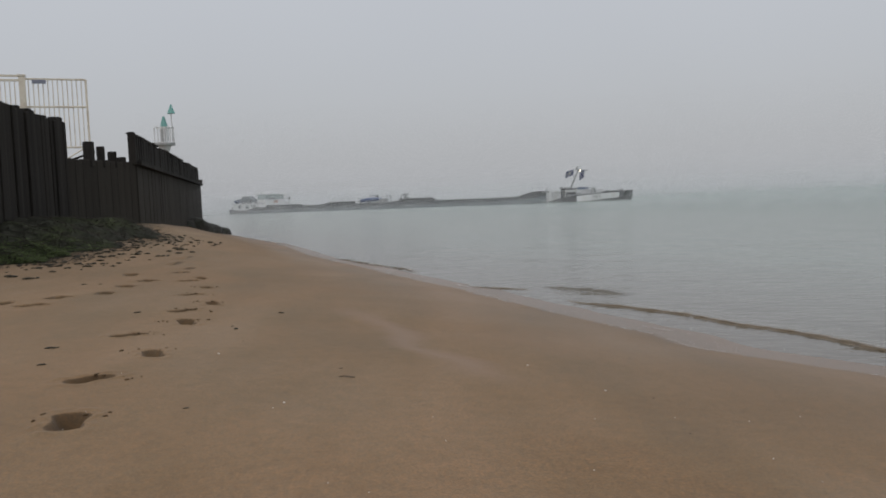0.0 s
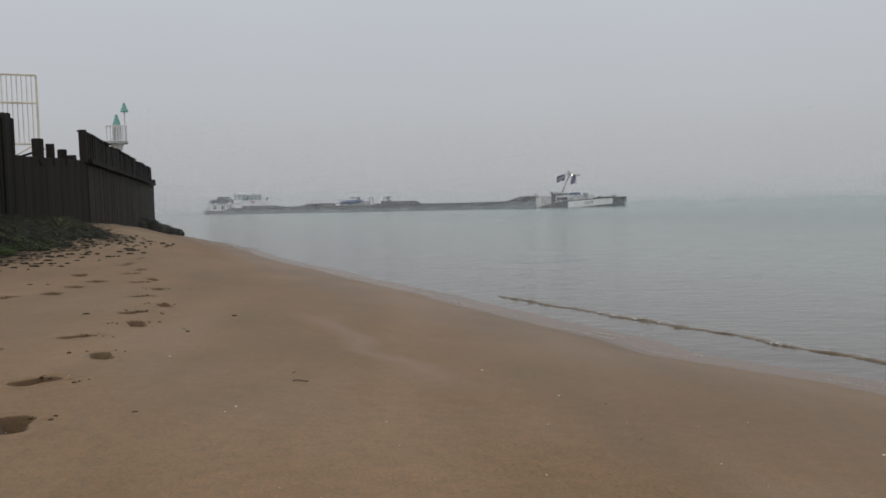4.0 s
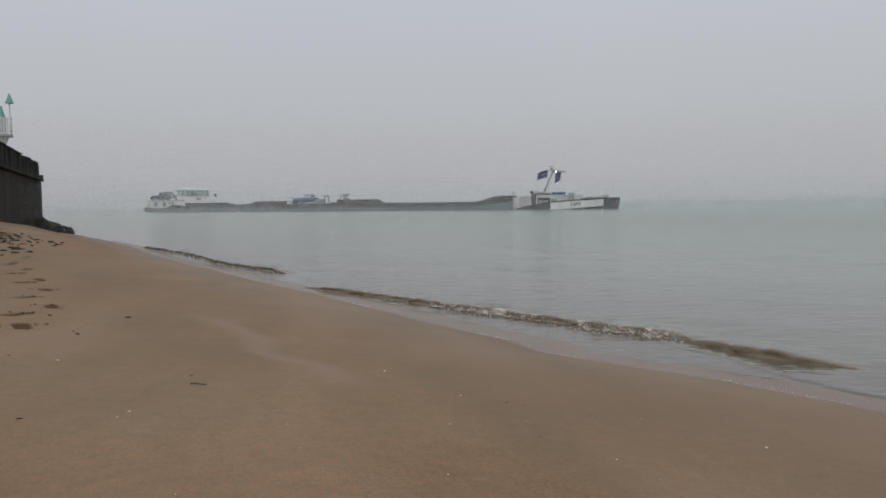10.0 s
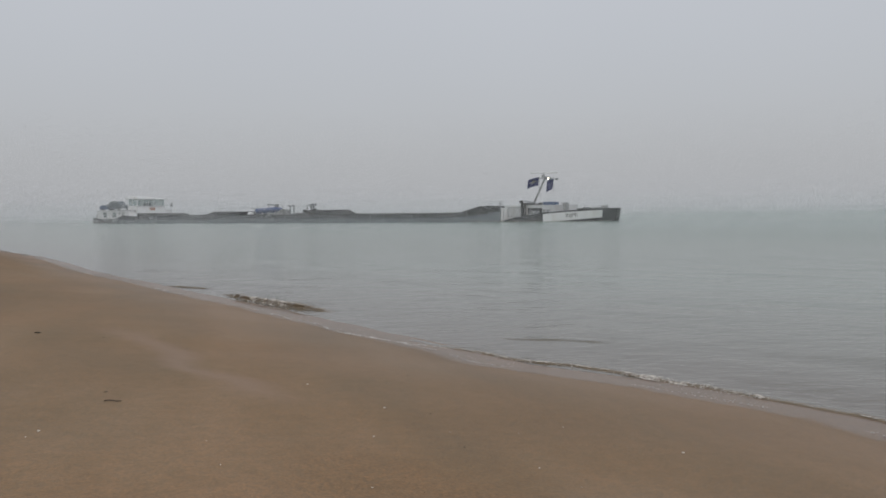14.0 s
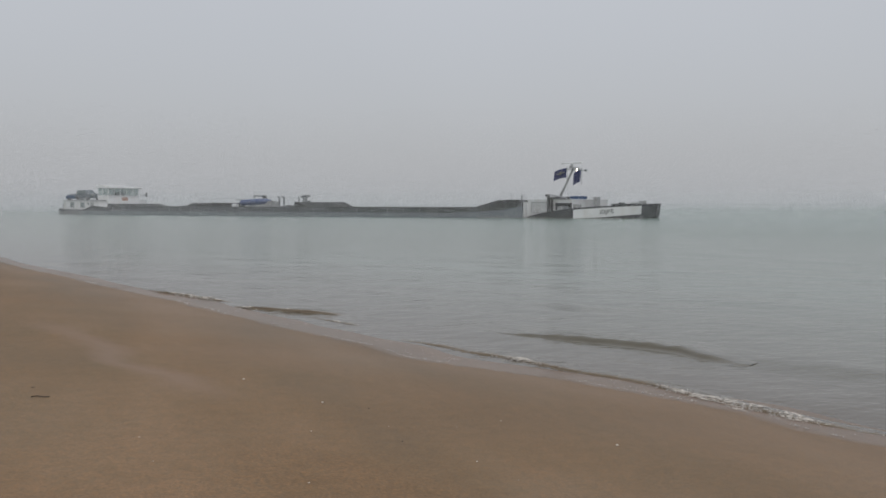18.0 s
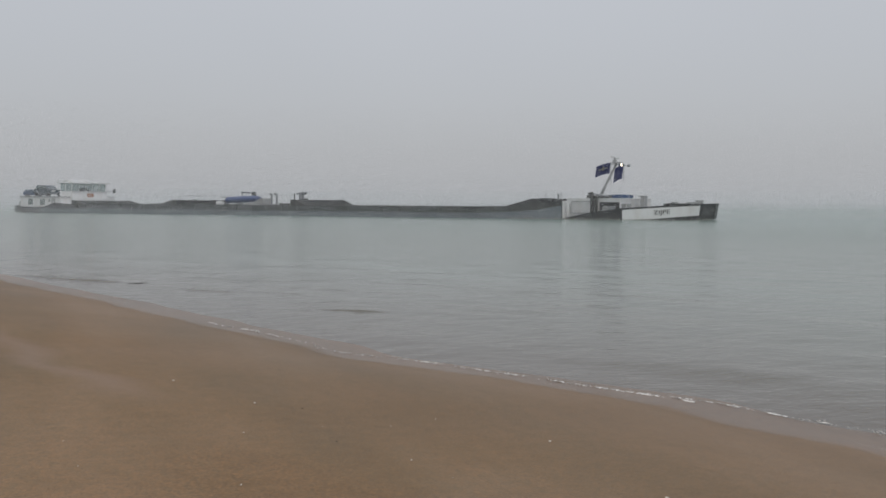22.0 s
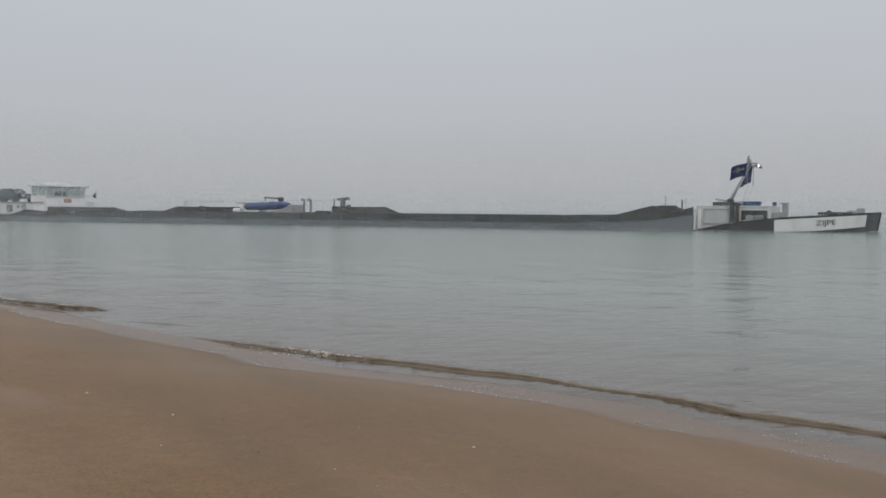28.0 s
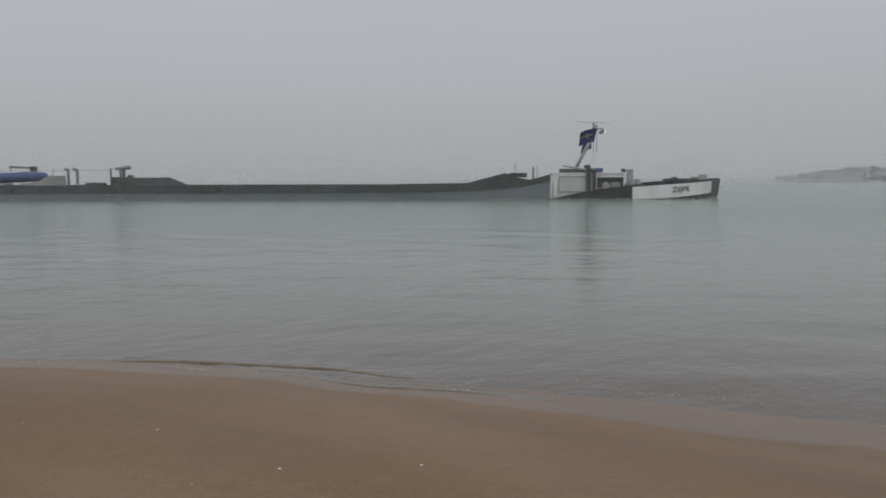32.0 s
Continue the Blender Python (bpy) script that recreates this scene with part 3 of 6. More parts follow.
def build_ground():
    xs = np.concatenate([spread(-5.2, -3.05, 0.026, -3000, -3.05)[:-1], np.arange(-3.03, -2.45, 0.011), np.arange(-2.45, -1.68, 0.006), spread(-1.67, 5.6, 0.13, -1.67, 3000)])
    xs = np.unique(xs.round(5))
    ys = np.concatenate([spread(3.92, 5.5, 0.006, -600, 5.5)[:-1], np.arange(5.51, 7.65, 0.011), spread(7.66, 14, 0.027, 7.66, 3200)])
    ys = np.unique(ys.round(5))
    X, Y = np.meshgrid(xs, ys)
    Z = sand_z(X, Y)
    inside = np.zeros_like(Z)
    for fx, fy, turn, length, width, depth in FOOT:
        near = (np.abs(X - fx) < 0.6) & (np.abs(Y - fy) < 0.6)
        x, y = X[near], Y[near]
        c, s = math.cos(radians(turn)), math.sin(radians(turn))
        u, v = (x - fx) * c + (y - fy) * s, -(x - fx) * s + (y - fy) * c
        ragged = 0.05 * np.sin(17 * u + 9 * fx) + 0.04 * np.sin(29 * v + 5 * fy)
        waist = width * (1 - 0.2 * np.cos(np.clip(u / length, -0.5, 0.5) * 2 * math.pi))
        q = np.sqrt((u / (length / 2)) ** 2 + (v / (waist / 2)) ** 2) + ragged
        # deepest under the toes, shelving up towards the heel that left it
        lean = np.clip(0.78 + 0.3 * (y - fy) / (0.5 * max(length * abs(s), width)), 0.5, 1)
        inward = (1.12 - q) * waist / 2
        step = np.clip(inward / 0.055, 0, 1)
        Z[near] = Z[near] - depth * lean * step * step * (3 - 2 * step) + 0.006 * np.exp(-((q - 1.45) / 0.25) ** 2) * (1 + np.sin(31 * x) * np.sin(27 * y))
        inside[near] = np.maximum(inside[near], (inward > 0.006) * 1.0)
    nx = len(xs)
    i, j = np.meshgrid(np.arange(nx - 1), np.arange(len(ys) - 1))
    k = (j * nx + i).ravel()
    ob = from_arrays("ground", np.stack([X.ravel(), Y.ravel(), Z.ravel()], 1), np.stack([k, k + 1, k + nx + 1, k + nx], 1), SAND, True)
    # the footprints' shade, put into the colour as a darker sand
    ob.data.materials.append(SHADED_SAND)
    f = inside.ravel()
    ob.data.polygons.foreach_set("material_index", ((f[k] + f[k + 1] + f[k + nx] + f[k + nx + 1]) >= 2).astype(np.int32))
    tagged(ob, "smooth damp tan sand beach with a line of footprints", "beach", kind="structure")
    # crumbs of sand thrown up beside the prints
    rng = random.Random(14)
    bits = []
    for fx, fy, turn, length, width, depth in FOOT[:9]:
        for _ in range(9):
            q = radians(turn + rng.choice((-1, 1)) * rng.uniform(10, 60))
            d = rng.uniform(0.16, 0.34)
            bits.append((fx + d * math.cos(q), fy + d * math.sin(q) - 0.08, rng.uniform(0.004, 0.013)))
    bm = bmesh.new()
    for k, (x, y, s) in enumerate(bits):
        m = Matrix.Translation((x, y, float(sand_z(np.array(x), np.array(y))) + s * 0.3)) @ Matrix.Rotation(k, 4, "Z") @ Matrix.Diagonal((s * 1.8, s, s * 0.8, 1))
        bmesh.ops.create_icosphere(bm, subdivisions=1, radius=1.0, matrix=m)
    crumbs = new("sand_crumbs", mesh_of(bm, "sand_crumbs", SHADED_SAND, True))
    tagged(crumbs, "dark crumbs of sand beside the footprints", "sand", kind="stuff")


def build_water():
    """The sea: fine low waves near the beach, a flat sheet farther out, all one skin."""
    xs = spread(-5, 22, 0.13, -3500, 3500, 1.12)
    ys = spread(1.0, 26, 0.13, -600, 3500, 1.12)
    X, Y = np.meshgrid(xs, ys)
    off = -inland(X, Y)
    fade = np.clip(off / 3.0, 0.0, 1) * np.exp(-np.hypot(X, Y) / 60)
    u = 0.92 * X + 0.39 * Y
    v = -0.39 * X + 0.92 * Y
    fade = fade * (0.45 + 0.4 * np.sin(0.9 * v + 0.6 * u) * np.sin(0.35 * u - 0.5 * v + 1))
    Z = fade * (0.013 * np.sin(2.1 * u + 1.3 * np.sin(0.7 * v)) + 0.008 * np.sin(3.4 * u - 0.9 * v) + 0.006 * np.sin(1.2 * v + 4.6 * u + 1.0) + 0.004 * np.sin(7.3 * u + 2.1 * v))
    nx = len(xs)
    i, j = np.meshgrid(np.arange(nx - 1), np.arange(len(ys) - 1))
    k = (j * nx + i).ravel()
    ob = from_arrays("water", np.stack([X.ravel(), Y.ravel(), Z.ravel()], 1), np.stack([k, k + 1, k + nx + 1, k + nx], 1), SEA, True)
    return tagged(ob, "calm grey-green murky sea water with low ripples", "sea", kind="structure")


build_ground()
sea = build_water()


def build_far_bank():
    bank = thing("far_bank", "low misty wooded bank beyond the water", "land", kind="structure")
    rng = random.Random(11)
    pts = [[], [], [], []]
    for k in range(70):
        a = radians(71.4 + k * 1.1)
        h = min(1.0, 0.06 + k * 0.11) * (1.5 + 0.5 * noise.noise((k * 0.3, 0, 0)))
        for row, (r, z) in zip(pts, ((292, -0.6), (298, 0.5 * h), (325, 0.6 * h + 0.2), (600, 0.2))):
            row.append((r * math.sin(a), r * math.cos(a), z))
    part("bank_slope", sheet(pts), BANK, bank, "", True)
    bm = bmesh.new()
    for k in range(620):
        a = radians(71.6 + rng.random() ** 0.9 * 70)
        near = math.degrees(a) > 76.4 and k % 3 == 0      # a nearer clump farther round
        grow = min(1.0, 0.25 + (math.degrees(a) - 71.6) / 5)
        r = rng.uniform(330, 345) if near else rng.uniform(500, 580)
        h = rng.uniform(1.6, 2.6) if near else rng.uniform(4.5, 7.5) * grow
        m = Matrix.Translation((r * math.sin(a), r * math.cos(a), 0.8 + h * 0.35)) @ Matrix.Diagonal((rng.uniform(3.0, 7.0), rng.uniform(3.0, 7.0), h * 0.62, 1))
        made = bmesh.ops.create_icosphere(bm, subdivisions=2, radius=1.0, matrix=m)
        for v in made["verts"]:
            v.co += Vector(noise.noise_vector(v.co * 0.5)) * 0.8
    tagged(part("far_trees", bm, BANK, bank, "grey-green trees almost lost in fog"), kind="stuff")


build_far_bank()


# ---- the jetty ----
def plank_run(parent, a, b, z0, z1, width, thick, mat, name, seed, proud=0.03, top=0.05, gap=0.015, out=None):
    """Upright planks side by side from a to b, with uneven tops and depths."""
    rng = random.Random(seed)
    a, b = Vector((*a, 0)), Vector((*b, 0))
    run = b - a
    count = max(1, round(run.length / width))
    turn = Matrix.Rotation(math.atan2(run.y, run.x), 4, "Z")
    me = [mesh_of(box((0, 0, 0), (run.length / count - gap, thick, 1.0), None, 0.018), name, mat) for _ in range(1)][0]
    made = []
    for k in range(count):
        p = a + run * ((k + 0.5) / count)
        h = z1 - z0 + rng.uniform(-top, top)
        ob = new(name, me)
        ob.parent = parent
        ob.matrix_basis = Matrix.Translation((p.x, p.y, z0 + h / 2)) @ turn @ Matrix.Translation((0, rng.uniform(-proud, proud), 0)) @ Matrix.Rotation(radians(rng.uniform(-0.5, 0.5)), 4, "Y") @ Matrix.Diagonal((1, 1, h, 1))
        made.append(ob)
    return made


JETTY_A, JETTY_B, JETTY_C, JETTY_D = (-8.47, 11.0), (-9.79, 22.4), (-9.07, 25.38), (-14.28, 50.7)
DECK_Z, RAIL_Z = 3.08, 3.93


def build_jetty():
    j = thing("jetty", "tall dark tarred-timber jetty wall with a stepped top", "jetty", kind="structure")
    left = Vector((-0.95, -0.2, 0))
    # the fill behind the planks, with the deck on top
    inner = [Vector((*p, 0)) + left * 0.16 for p in (JETTY_A, JETTY_B, JETTY_C, JETTY_D)]
    back = [p + left * 6.5 for p in inner]
    outline = [(p.x, p.y) for p in inner] + [(p.x, p.y) for p in back[::-1]]
    part("core", prism(outline, -1.0, DECK_Z - 0.12, "z"), PILE_WET, j)
    deck_out = [(p.x, p.y) for p in inner] + [(p.x, p.y) for p in back[::-1]]
    part("deck", prism(deck_out, DECK_Z - 0.12, DECK_Z - 0.02, "z"), CAP, j, "weathered grey deck")
    # near stretch: high, with uneven tops
    plank_run(j, JETTY_A, JETTY_B, -0.2, 4.06, 0.21, 0.22, PILE, "plank", 1, 0.035, 0.07, 0.008)
    # low stretch beneath the gate
    plank_run(j, JETTY_B, JETTY_C, -0.2, DECK_Z, 0.3, 0.2, PILE_WET, "plank", 2, 0.006, 0.015, 0.003)
    # long stretch out to sea, with a ledge and a parapet set back on it
    plank_run(j, JETTY_C, JETTY_D, -1.0, DECK_Z - 0.1, 0.3, 0.24, PILE_WET, "plank", 3, 0.008, 0.01, 0.003)
    c, d = Vector((*JETTY_C, 0)), Vector((*JETTY_D, 0))
    run = (d - c).normalized()
    n_out = Vector((run.y, -run.x, 0))
    turn = Matrix.Rotation(math.atan2(run.y, run.x), 4, "Z")
    length = (d - c).length
    for k in range(9):
        seg = length / 9
        mid = c + run * (seg * (k + 0.5)) + n_out * 0.12
        part("ledge_beam", box((mid.x, mid.y, DECK_Z - 0.03), (seg - 0.03, 0.28, 0.14), turn, 0.03), PILE, j, "weathered ledge beam")
    cc, dd = c - n_out * 0.05, d - n_out * 0.05
    plank_run(j, (cc.x, cc.y), (dd.x, dd.y), DECK_Z + 0.1, RAIL_Z, 0.24, 0.14, PILE, "parapet_board", 4, 0.02, 0.06)
    rng = random.Random(6)
    at = 0.1
    while at < length - 0.5:
        seg = min(rng.uniform(0.7, 2.2), length - at)
        mid = c + run * (at + seg / 2) - n_out * (0.05 + rng.uniform(-0.02, 0.02))
        if rng.random() < 0.82:
            part("parapet_cap", box((mid.x, mid.y, RAIL_Z + 0.05 + rng.uniform(-0.03, 0.02)), (seg - 0.04, 0.2, 0.045), turn @ Matrix.Rotation(radians(rng.uniform(-0.9, 0.9)), 4, "Y"), 0.012), CAP, j, "pale worn parapet cap")
        at += seg
    # the head of the parapet and the end of the jetty
    head = c - n_out * 0.1
    part("corner_post", box((head.x + 0.14, head.y - 0.05, 3.48), (0.2, 0.2, 0.97), turn, 0.03), PILE, j, "square dark corner post")
    end = d + Vector((-0.95, -0.2, 0)) * 6.5
    plank_run(j, (d.x, d.y), (end.x, end.y), -1.0, RAIL_Z, 0.34, 0.24, PILE, "plank", 5)
    part("end_beam", box((d.x - 0.05, d.y + 0.1, 3.2), (0.4, 0.5, 0.3), turn, 0.03), CAP, j)
    # stumps on the low stretch
    b = Vector((*JETTY_B, 0))
    for k, (f, h, w) in enumerate(((0.34, 0.5, 0.24), (0.51, 0.39, 0.22), (0.68, 0.27, 0.2), (0.82, 0.13, 0.2))):
        p = b.lerp(c, f)
        part("stump", box((p.x, p.y, DECK_Z + h / 2 - 0.1), (w, w, h + 0.2), Matrix.Rotation(0.4 * k, 4, "Z"), 0.03), PILE, j, "sawn-off dark timber stump")


build_jetty()


def build_gate():
    """A barred steel gate with a heavy post, on the deck above the low stretch."""
    g = thing("railing_gate", "cream-painted steel barred gate on the jetty", "gate", pose(-10.03, 24.72, -0.1, 0, 0, 180 + 24))
    z0, z1 = 3.63, 5.56
    wide = 1.62
    f = part("gate_frame", box((0, 0, (z0 + z1) / 2), (0.06, 0.05, z1 - z0), None, 0.008), CREAM, g)
    part("gate_frame", box((wide, 0, (z0 + z1) / 2), (0.06, 0.05, z1 - z0), None, 0.008), CREAM, g)
    for z in (z0, 4.78, z1):
        part("rail", box((wide / 2, 0, z), (wide, 0.045, 0.05), None, 0.008), CREAM, g)
    for k in range(1, 13):
        part("bar", rod((wide * k / 13, 0, z0), (wide * k / 13, 0, z1), 0.013, None, 8), CREAM, g)
    part("gate_post", box((wide + 0.03, 0, 4.36), (0.17, 0.17, 2.52), None, 0.012), CREAM, g, "thick square cream post")
    part("post_cap", box((wide + 0.03, 0, 5.65), (0.21, 0.21, 0.05), None, 0.01), CREAM, g)
    for z in (4.78, 5.52, 5.64):
        part("rail", box((wide + 1.63, 0, z), (3.1, 0.045, 0.06), None, 0.008), CREAM, g)
    for k in range(1, 25):
        part("bar", rod((wide + 0.1 + 0.122 * k, 0, 3.3), (wide + 0.1 + 0.122 * k, 0, 5.52), 0.013, None, 8), CREAM, g)
    part("sign_plate", box((1.22, 0.05, 5.48), (0.36, 0.02, 0.11), None, 0.005), SIGN, g, "small blue-grey sign plate")
    part("strut", rod((0.1, 0, z0), (0.75, 0.5, 3.2), 0.02), CREAM, g)
    part("strut", rod((0.75, 0.0, z0), (0.8, 0.1, 3.15), 0.02), CREAM, g)
    part("low_beam", box((0.2, 0.06, 3.38), (0.7, 0.06, 0.06), Matrix.Rotation(0.35, 4, "Y"), 0.01), PILE, g)


build_gate()


def build_beacon():
    b = thing("harbour_beacon", "white steel light beacon with two green cone topmarks", "beacon", pose(-24.35, 76.5, -1.62) @ Matrix.Scale(1.74, 4))
    part("column", rod((0, 0, 0.6), (0, 0, 5.0), 0.24, 0.21, 20), BEACON_WHITE, b, "", True)
    part("flare", rod((0, 0, 4.85), (0, 0, 5.2), 0.22, 0.34, 20), BEACON_WHITE, b)
    part("gallery_floor", rod((0, 0, 5.2), (0, 0, 5.3), 0.54, 0.54, 24), GREY, b)
    for k in range(10):
        a = k * math.tau / 10
        part("rail_post", rod((0.50 * math.cos(a), 0.50 * math.sin(a), 5.3), (0.50 * math.cos(a), 0.50 * math.sin(a), 6.1), 0.028, None, 8), BEACON_WHITE, b)
    for z in (5.34, 6.1):
        bm = bmesh.new()
        for k in range(20):
            a0, a1 = k * math.tau / 20, (k + 1) * math.tau / 20
            add_rod(bm, (0.50 * math.cos(a0), 0.50 * math.sin(a0), z), (0.50 * math.cos(a1), 0.50 * math.sin(a1), z), 0.02, None, 6)
        part("rail_ring", bm, BEACON_WHITE, b)
    part("lantern_house", box((0.02, 0, 5.72), (0.36, 0.35, 0.86), None, 0.03), BEACON_WHITE, b, "white lantern housing")
    part("lantern_door", box((0.02, -0.185, 5.7), (0.22, 0.02, 0.66), None, 0.005), GREY, b)
    part("lower_cone", rod((0.02, 0, 6.13), (0.02, 0, 6.68), 0.2, 0.05, 20), BEACON_GREEN, b, "green lower cone")
    part("cone_stem", rod((0.02, 0, 6.05), (0.02, 0, 6.2), 0.07), STEEL, b)
    part("topmark_pole", rod((0.40, 0.1, 5.25), (0.40, 0.1, 6.95), 0.03), BEACON_WHITE, b)
    part("upper_cone", rod((0.40, 0.1, 6.82), (0.40, 0.1, 7.30), 0.2, 0.02, 20), BEACON_GREEN, b, "green upper cone")
    adopt(b, "gallery_floor", "rail_post", "rail_ring")
    adopt(b, "lantern_house", "lantern_door", "cone_stem")
    adopt(b, "topmark_pole", "upper_cone")


build_beacon()


# ---- the cargo barge: x forward from the bow, y to port from the starboard side, z up from the water ----
BEAM, MID = 11.4, 5.7


def side_y(a):
    """How far the starboard side lies inboard at a metres from the bow."""
    if a > -11:
        return 5.3 * ((a + 11) / 7.9) ** 3.6
    if a < -103:
        return 1.1 * ((-103 - a) / 6.5) ** 2.0
    return 0.0


def hull_strip(a0, a1, low, high, out=0.0, steps=24, port=False, thick=0.06):
    """A plate that follows the hull's side between two heights, each a function of the place along the ship."""
    rows = []
    for k in range(steps + 1):
        a = a0 + (a1 - a0) * k / steps
        y = side_y(a) - out
        rows.append((a, y, low(a), high(a)))
    bm = bmesh.new()
    grid = []
    for a, y, z0, z1 in rows:
        y_in = y + thick
        # the bow rakes back towards the water
        lean = 0.15 * max(0.0, (a + 7) / 4)
        low_a, high_a = a - lean * (2.0 - z0), a - lean * (2.0 - z1)
        ring = [(low_a, y, z0), (high_a, y, z1), (high_a, y_in, z1), (low_a, y_in, z0)]
        if port:
            ring = [(p[0], BEAM - p[1], p[2]) for p in ring]
        grid.append([bm.verts.new(p) for p in ring])
    for g0, g1 in zip(grid, grid[1:]):
        for i in range(4):
            j = (i + 1) % 4
            bm.faces.new((g0[i], g1[i], g1[j], g0[j]))
    bm.faces.new(grid[0])
    bm.faces.new(grid[-1][::-1])
    bmesh.ops.recalc_face_normals(bm, faces=bm.faces)
    return bm


def lerp_of(*pairs):
    xs, ys = [p[0] for p in pairs], [p[1] for p in pairs]
    return lambda a: float(np.interp(a, xs, ys))


def hull_solid(a0, a1, low, high, inset=0.12, steps=30):
    """The closed body between both sides, set in a little behind the plates."""
    bm = bmesh.new()
    grid = []
    for k in range(steps + 1):
        a = a0 + (a1 - a0) * k / steps
        y = min(side_y(a) + inset, MID - 0.1)
        lean = 0.15 * max(0.0, (a + 7) / 4)
        lo, hi = a - lean * (2.0 - low(a)), a - lean * (2.0 - high(a))
        grid.append([bm.verts.new(p) for p in ((lo, y, low(a)), (hi, y, high(a)), (hi, BEAM - y, high(a)), (lo, BEAM - y, low(a)))])
    for g0, g1 in zip(grid, grid[1:]):
        for i in range(4):
            j = (i + 1) % 4
            bm.faces.new((g0[i], g1[i], g1[j], g0[j]))
    bm.faces.new(grid[0])
    bm.faces.new(grid[-1][::-1])
    bmesh.ops.recalc_face_normals(bm, faces=bm.faces)
    return bm


def flag_sheet(corner, along, down, waves, seed):
    """Cloth hung by one edge and blown out, with folds."""
    corner, along, down = Vector(corner), Vector(along), Vector(down)
    side = along.cross(down).normalized()
    rows = []
    for i in range(9):
        v = i / 8
        row = []
        for j in range(15):
            u = j / 14
            w = 0.16 * u * math.sin(u * waves * math.tau + v * 1.4 + seed) + 0.05 * math.sin(v * 5 + u * 3 + seed)
            row.append(corner + along * u + down * v + Vector((0, 0, -0.28 * u * u)) + side * w)
        rows.append(row)
    return rows


def thick_cloth(rows, t=0.012):
    bm = sheet(rows)
    bmesh.ops.solidify(bm, geom=list(bm.faces), thickness=t)
    bmesh.ops.recalc_face_normals(bm, faces=bm.faces)
    return bm


ship = thing("cargo_barge", "long dark laden cargo barge with white bow and stern house", "barge")
RADAR, FLAGS = [], []


def ship_hull():
    wl = lambda a: -0.5
    part("hull_core", hull_solid(-109.8, -17.0, wl, lerp_of((-109, 0.86), (-101, 0.7), (-30, 0.7), (-17.0, 1.5))), HULL_DARK, ship)
    part("fore_core", hull_solid(-18.5, -4.0, lerp_of((-18.5, -0.5), (-10.7, -0.5), (-8.5, 0.0), (-4, 0.42)), lerp_of((-18.5, 0.25), (-17.3, 0.3), (-10.7, 1.05), (-4, 1.5), (-3, 1.52)), 0.1), HULL_BLACK, ship)
    for port in (False, True):
        # long sides: a grey strake below, a dark one above
        part("side_plate", hull_strip(-101.5, -16.9, wl, lerp_of((-101.5, 0.66), (-32, 0.80), (-29.6, 0.84), (-23.4, 0.92), (-19.7, 1.14), (-16.9, 1.64)), 0.0, 40, port), HULL_GREY, ship, "blue-grey side plating")
        part("rubbing_strake", hull_strip(-101.5, -26, lerp_of((-101.5, 0.64), (-26, 0.8)), lerp_of((-101.5, 0.74), (-26, 0.9)), 0.06, 30, port, 0.14), HULL_DARK, ship)
        part("sheer_rim", hull_strip(-30.5, -16.88, lerp_of((-30.5, 0.88), (-23.4, 0.94), (-19.7, 1.16), (-16.88, 1.66)), lerp_of((-30.5, 1.46), (-21.6, 1.56), (-18.3, 1.82), (-16.88, 2.26)), 0.04, 16, port, 0.1), HULL_DARK, ship)
        # stern: dark plating
        part("stern_plate", hull_strip(-110.0, -101.4, wl, lerp_of((-110.0, 1.05), (-104, 0.72), (-101.4, 0.75)), 0.0, 16, port), HULL_BLACK, ship)
        part("bulwark", hull_strip(-101.5, -94.5, lambda a: 0.7, lerp_of((-101.5, 0.75), (-98, 1.5), (-94.5, 1.3)), 0.02, 10, port, 0.1), HULL_BLACK, ship)
        # bow: rising black bulwark, white panel with dark edges, black stem
        part("bow_bulwark", hull_strip(-17.4, -10.7, wl, lerp_of((-17.4, 0.15), (-14.5, 0.80), (-12.5, 1.10), (-10.7, 1.36)), 0.0, 20, port, 0.1), HULL_BLACK, ship, "rising black bow bulwark")
        part("bow_side", hull_strip(-10.75, -3.15, lerp_of((-10.7, -0.3), (-9.5, 0.0), (-7.5, 0.12), (-4.1, 0.36), (-3.1, 0.45)), lerp_of((-10.7, 1.36), (-7.5, 1.58), (-4.2, 1.8), (-3.1, 1.86)), 0.0, 40, port, 0.12), HULL_BLACK, ship)
        part("name_panel", hull_strip(-10.65, -4.1, lerp_of((-10.7, 0.28), (-7.5, 0.46), (-4.1, 0.78)), lerp_of((-10.7, 1.26), (-7.5, 1.48), (-4.1, 1.7)), 0.03, 30, port, 0.03), WHITE, ship, "white name panel")
        rim = lerp_of((-17.4, 0.15), (-14.5, 0.80), (-12.5, 1.10), (-10.7, 1.36), (-7.5, 1.58), (-4.2, 1.8), (-3.1, 1.86))
        part("gunwale", hull_strip(-17.4, -3.12, rim, lambda a: rim(a) + 0.07, 0.05, 50, port, 0.22), HULL_BLACK, ship)
    part("stem", prism([(-3.5, 1.92), (-3.08, 1.92), (-3.3, 0.4), (-3.7, 0.36)], MID - 0.55, MID + 0.55, "y", 0.05), HULL_BLACK, ship, "black blunt stem")
    part("transom", box((-109.9, MID, 0.25), (0.3, 2 * (MID - side_y(-109.9)) - 0.2, 1.55), None, 0.05), HULL_BLACK, ship)
    for a0, a1 in ((-23.0, -3.3), (-110.0, -101.0)):
        part("wash", hull_strip(a0, a1, lambda a: 0.28, lambda a: 0.40, 0.07, 30), LACE, ship, "thin line of white wash along the waterline")
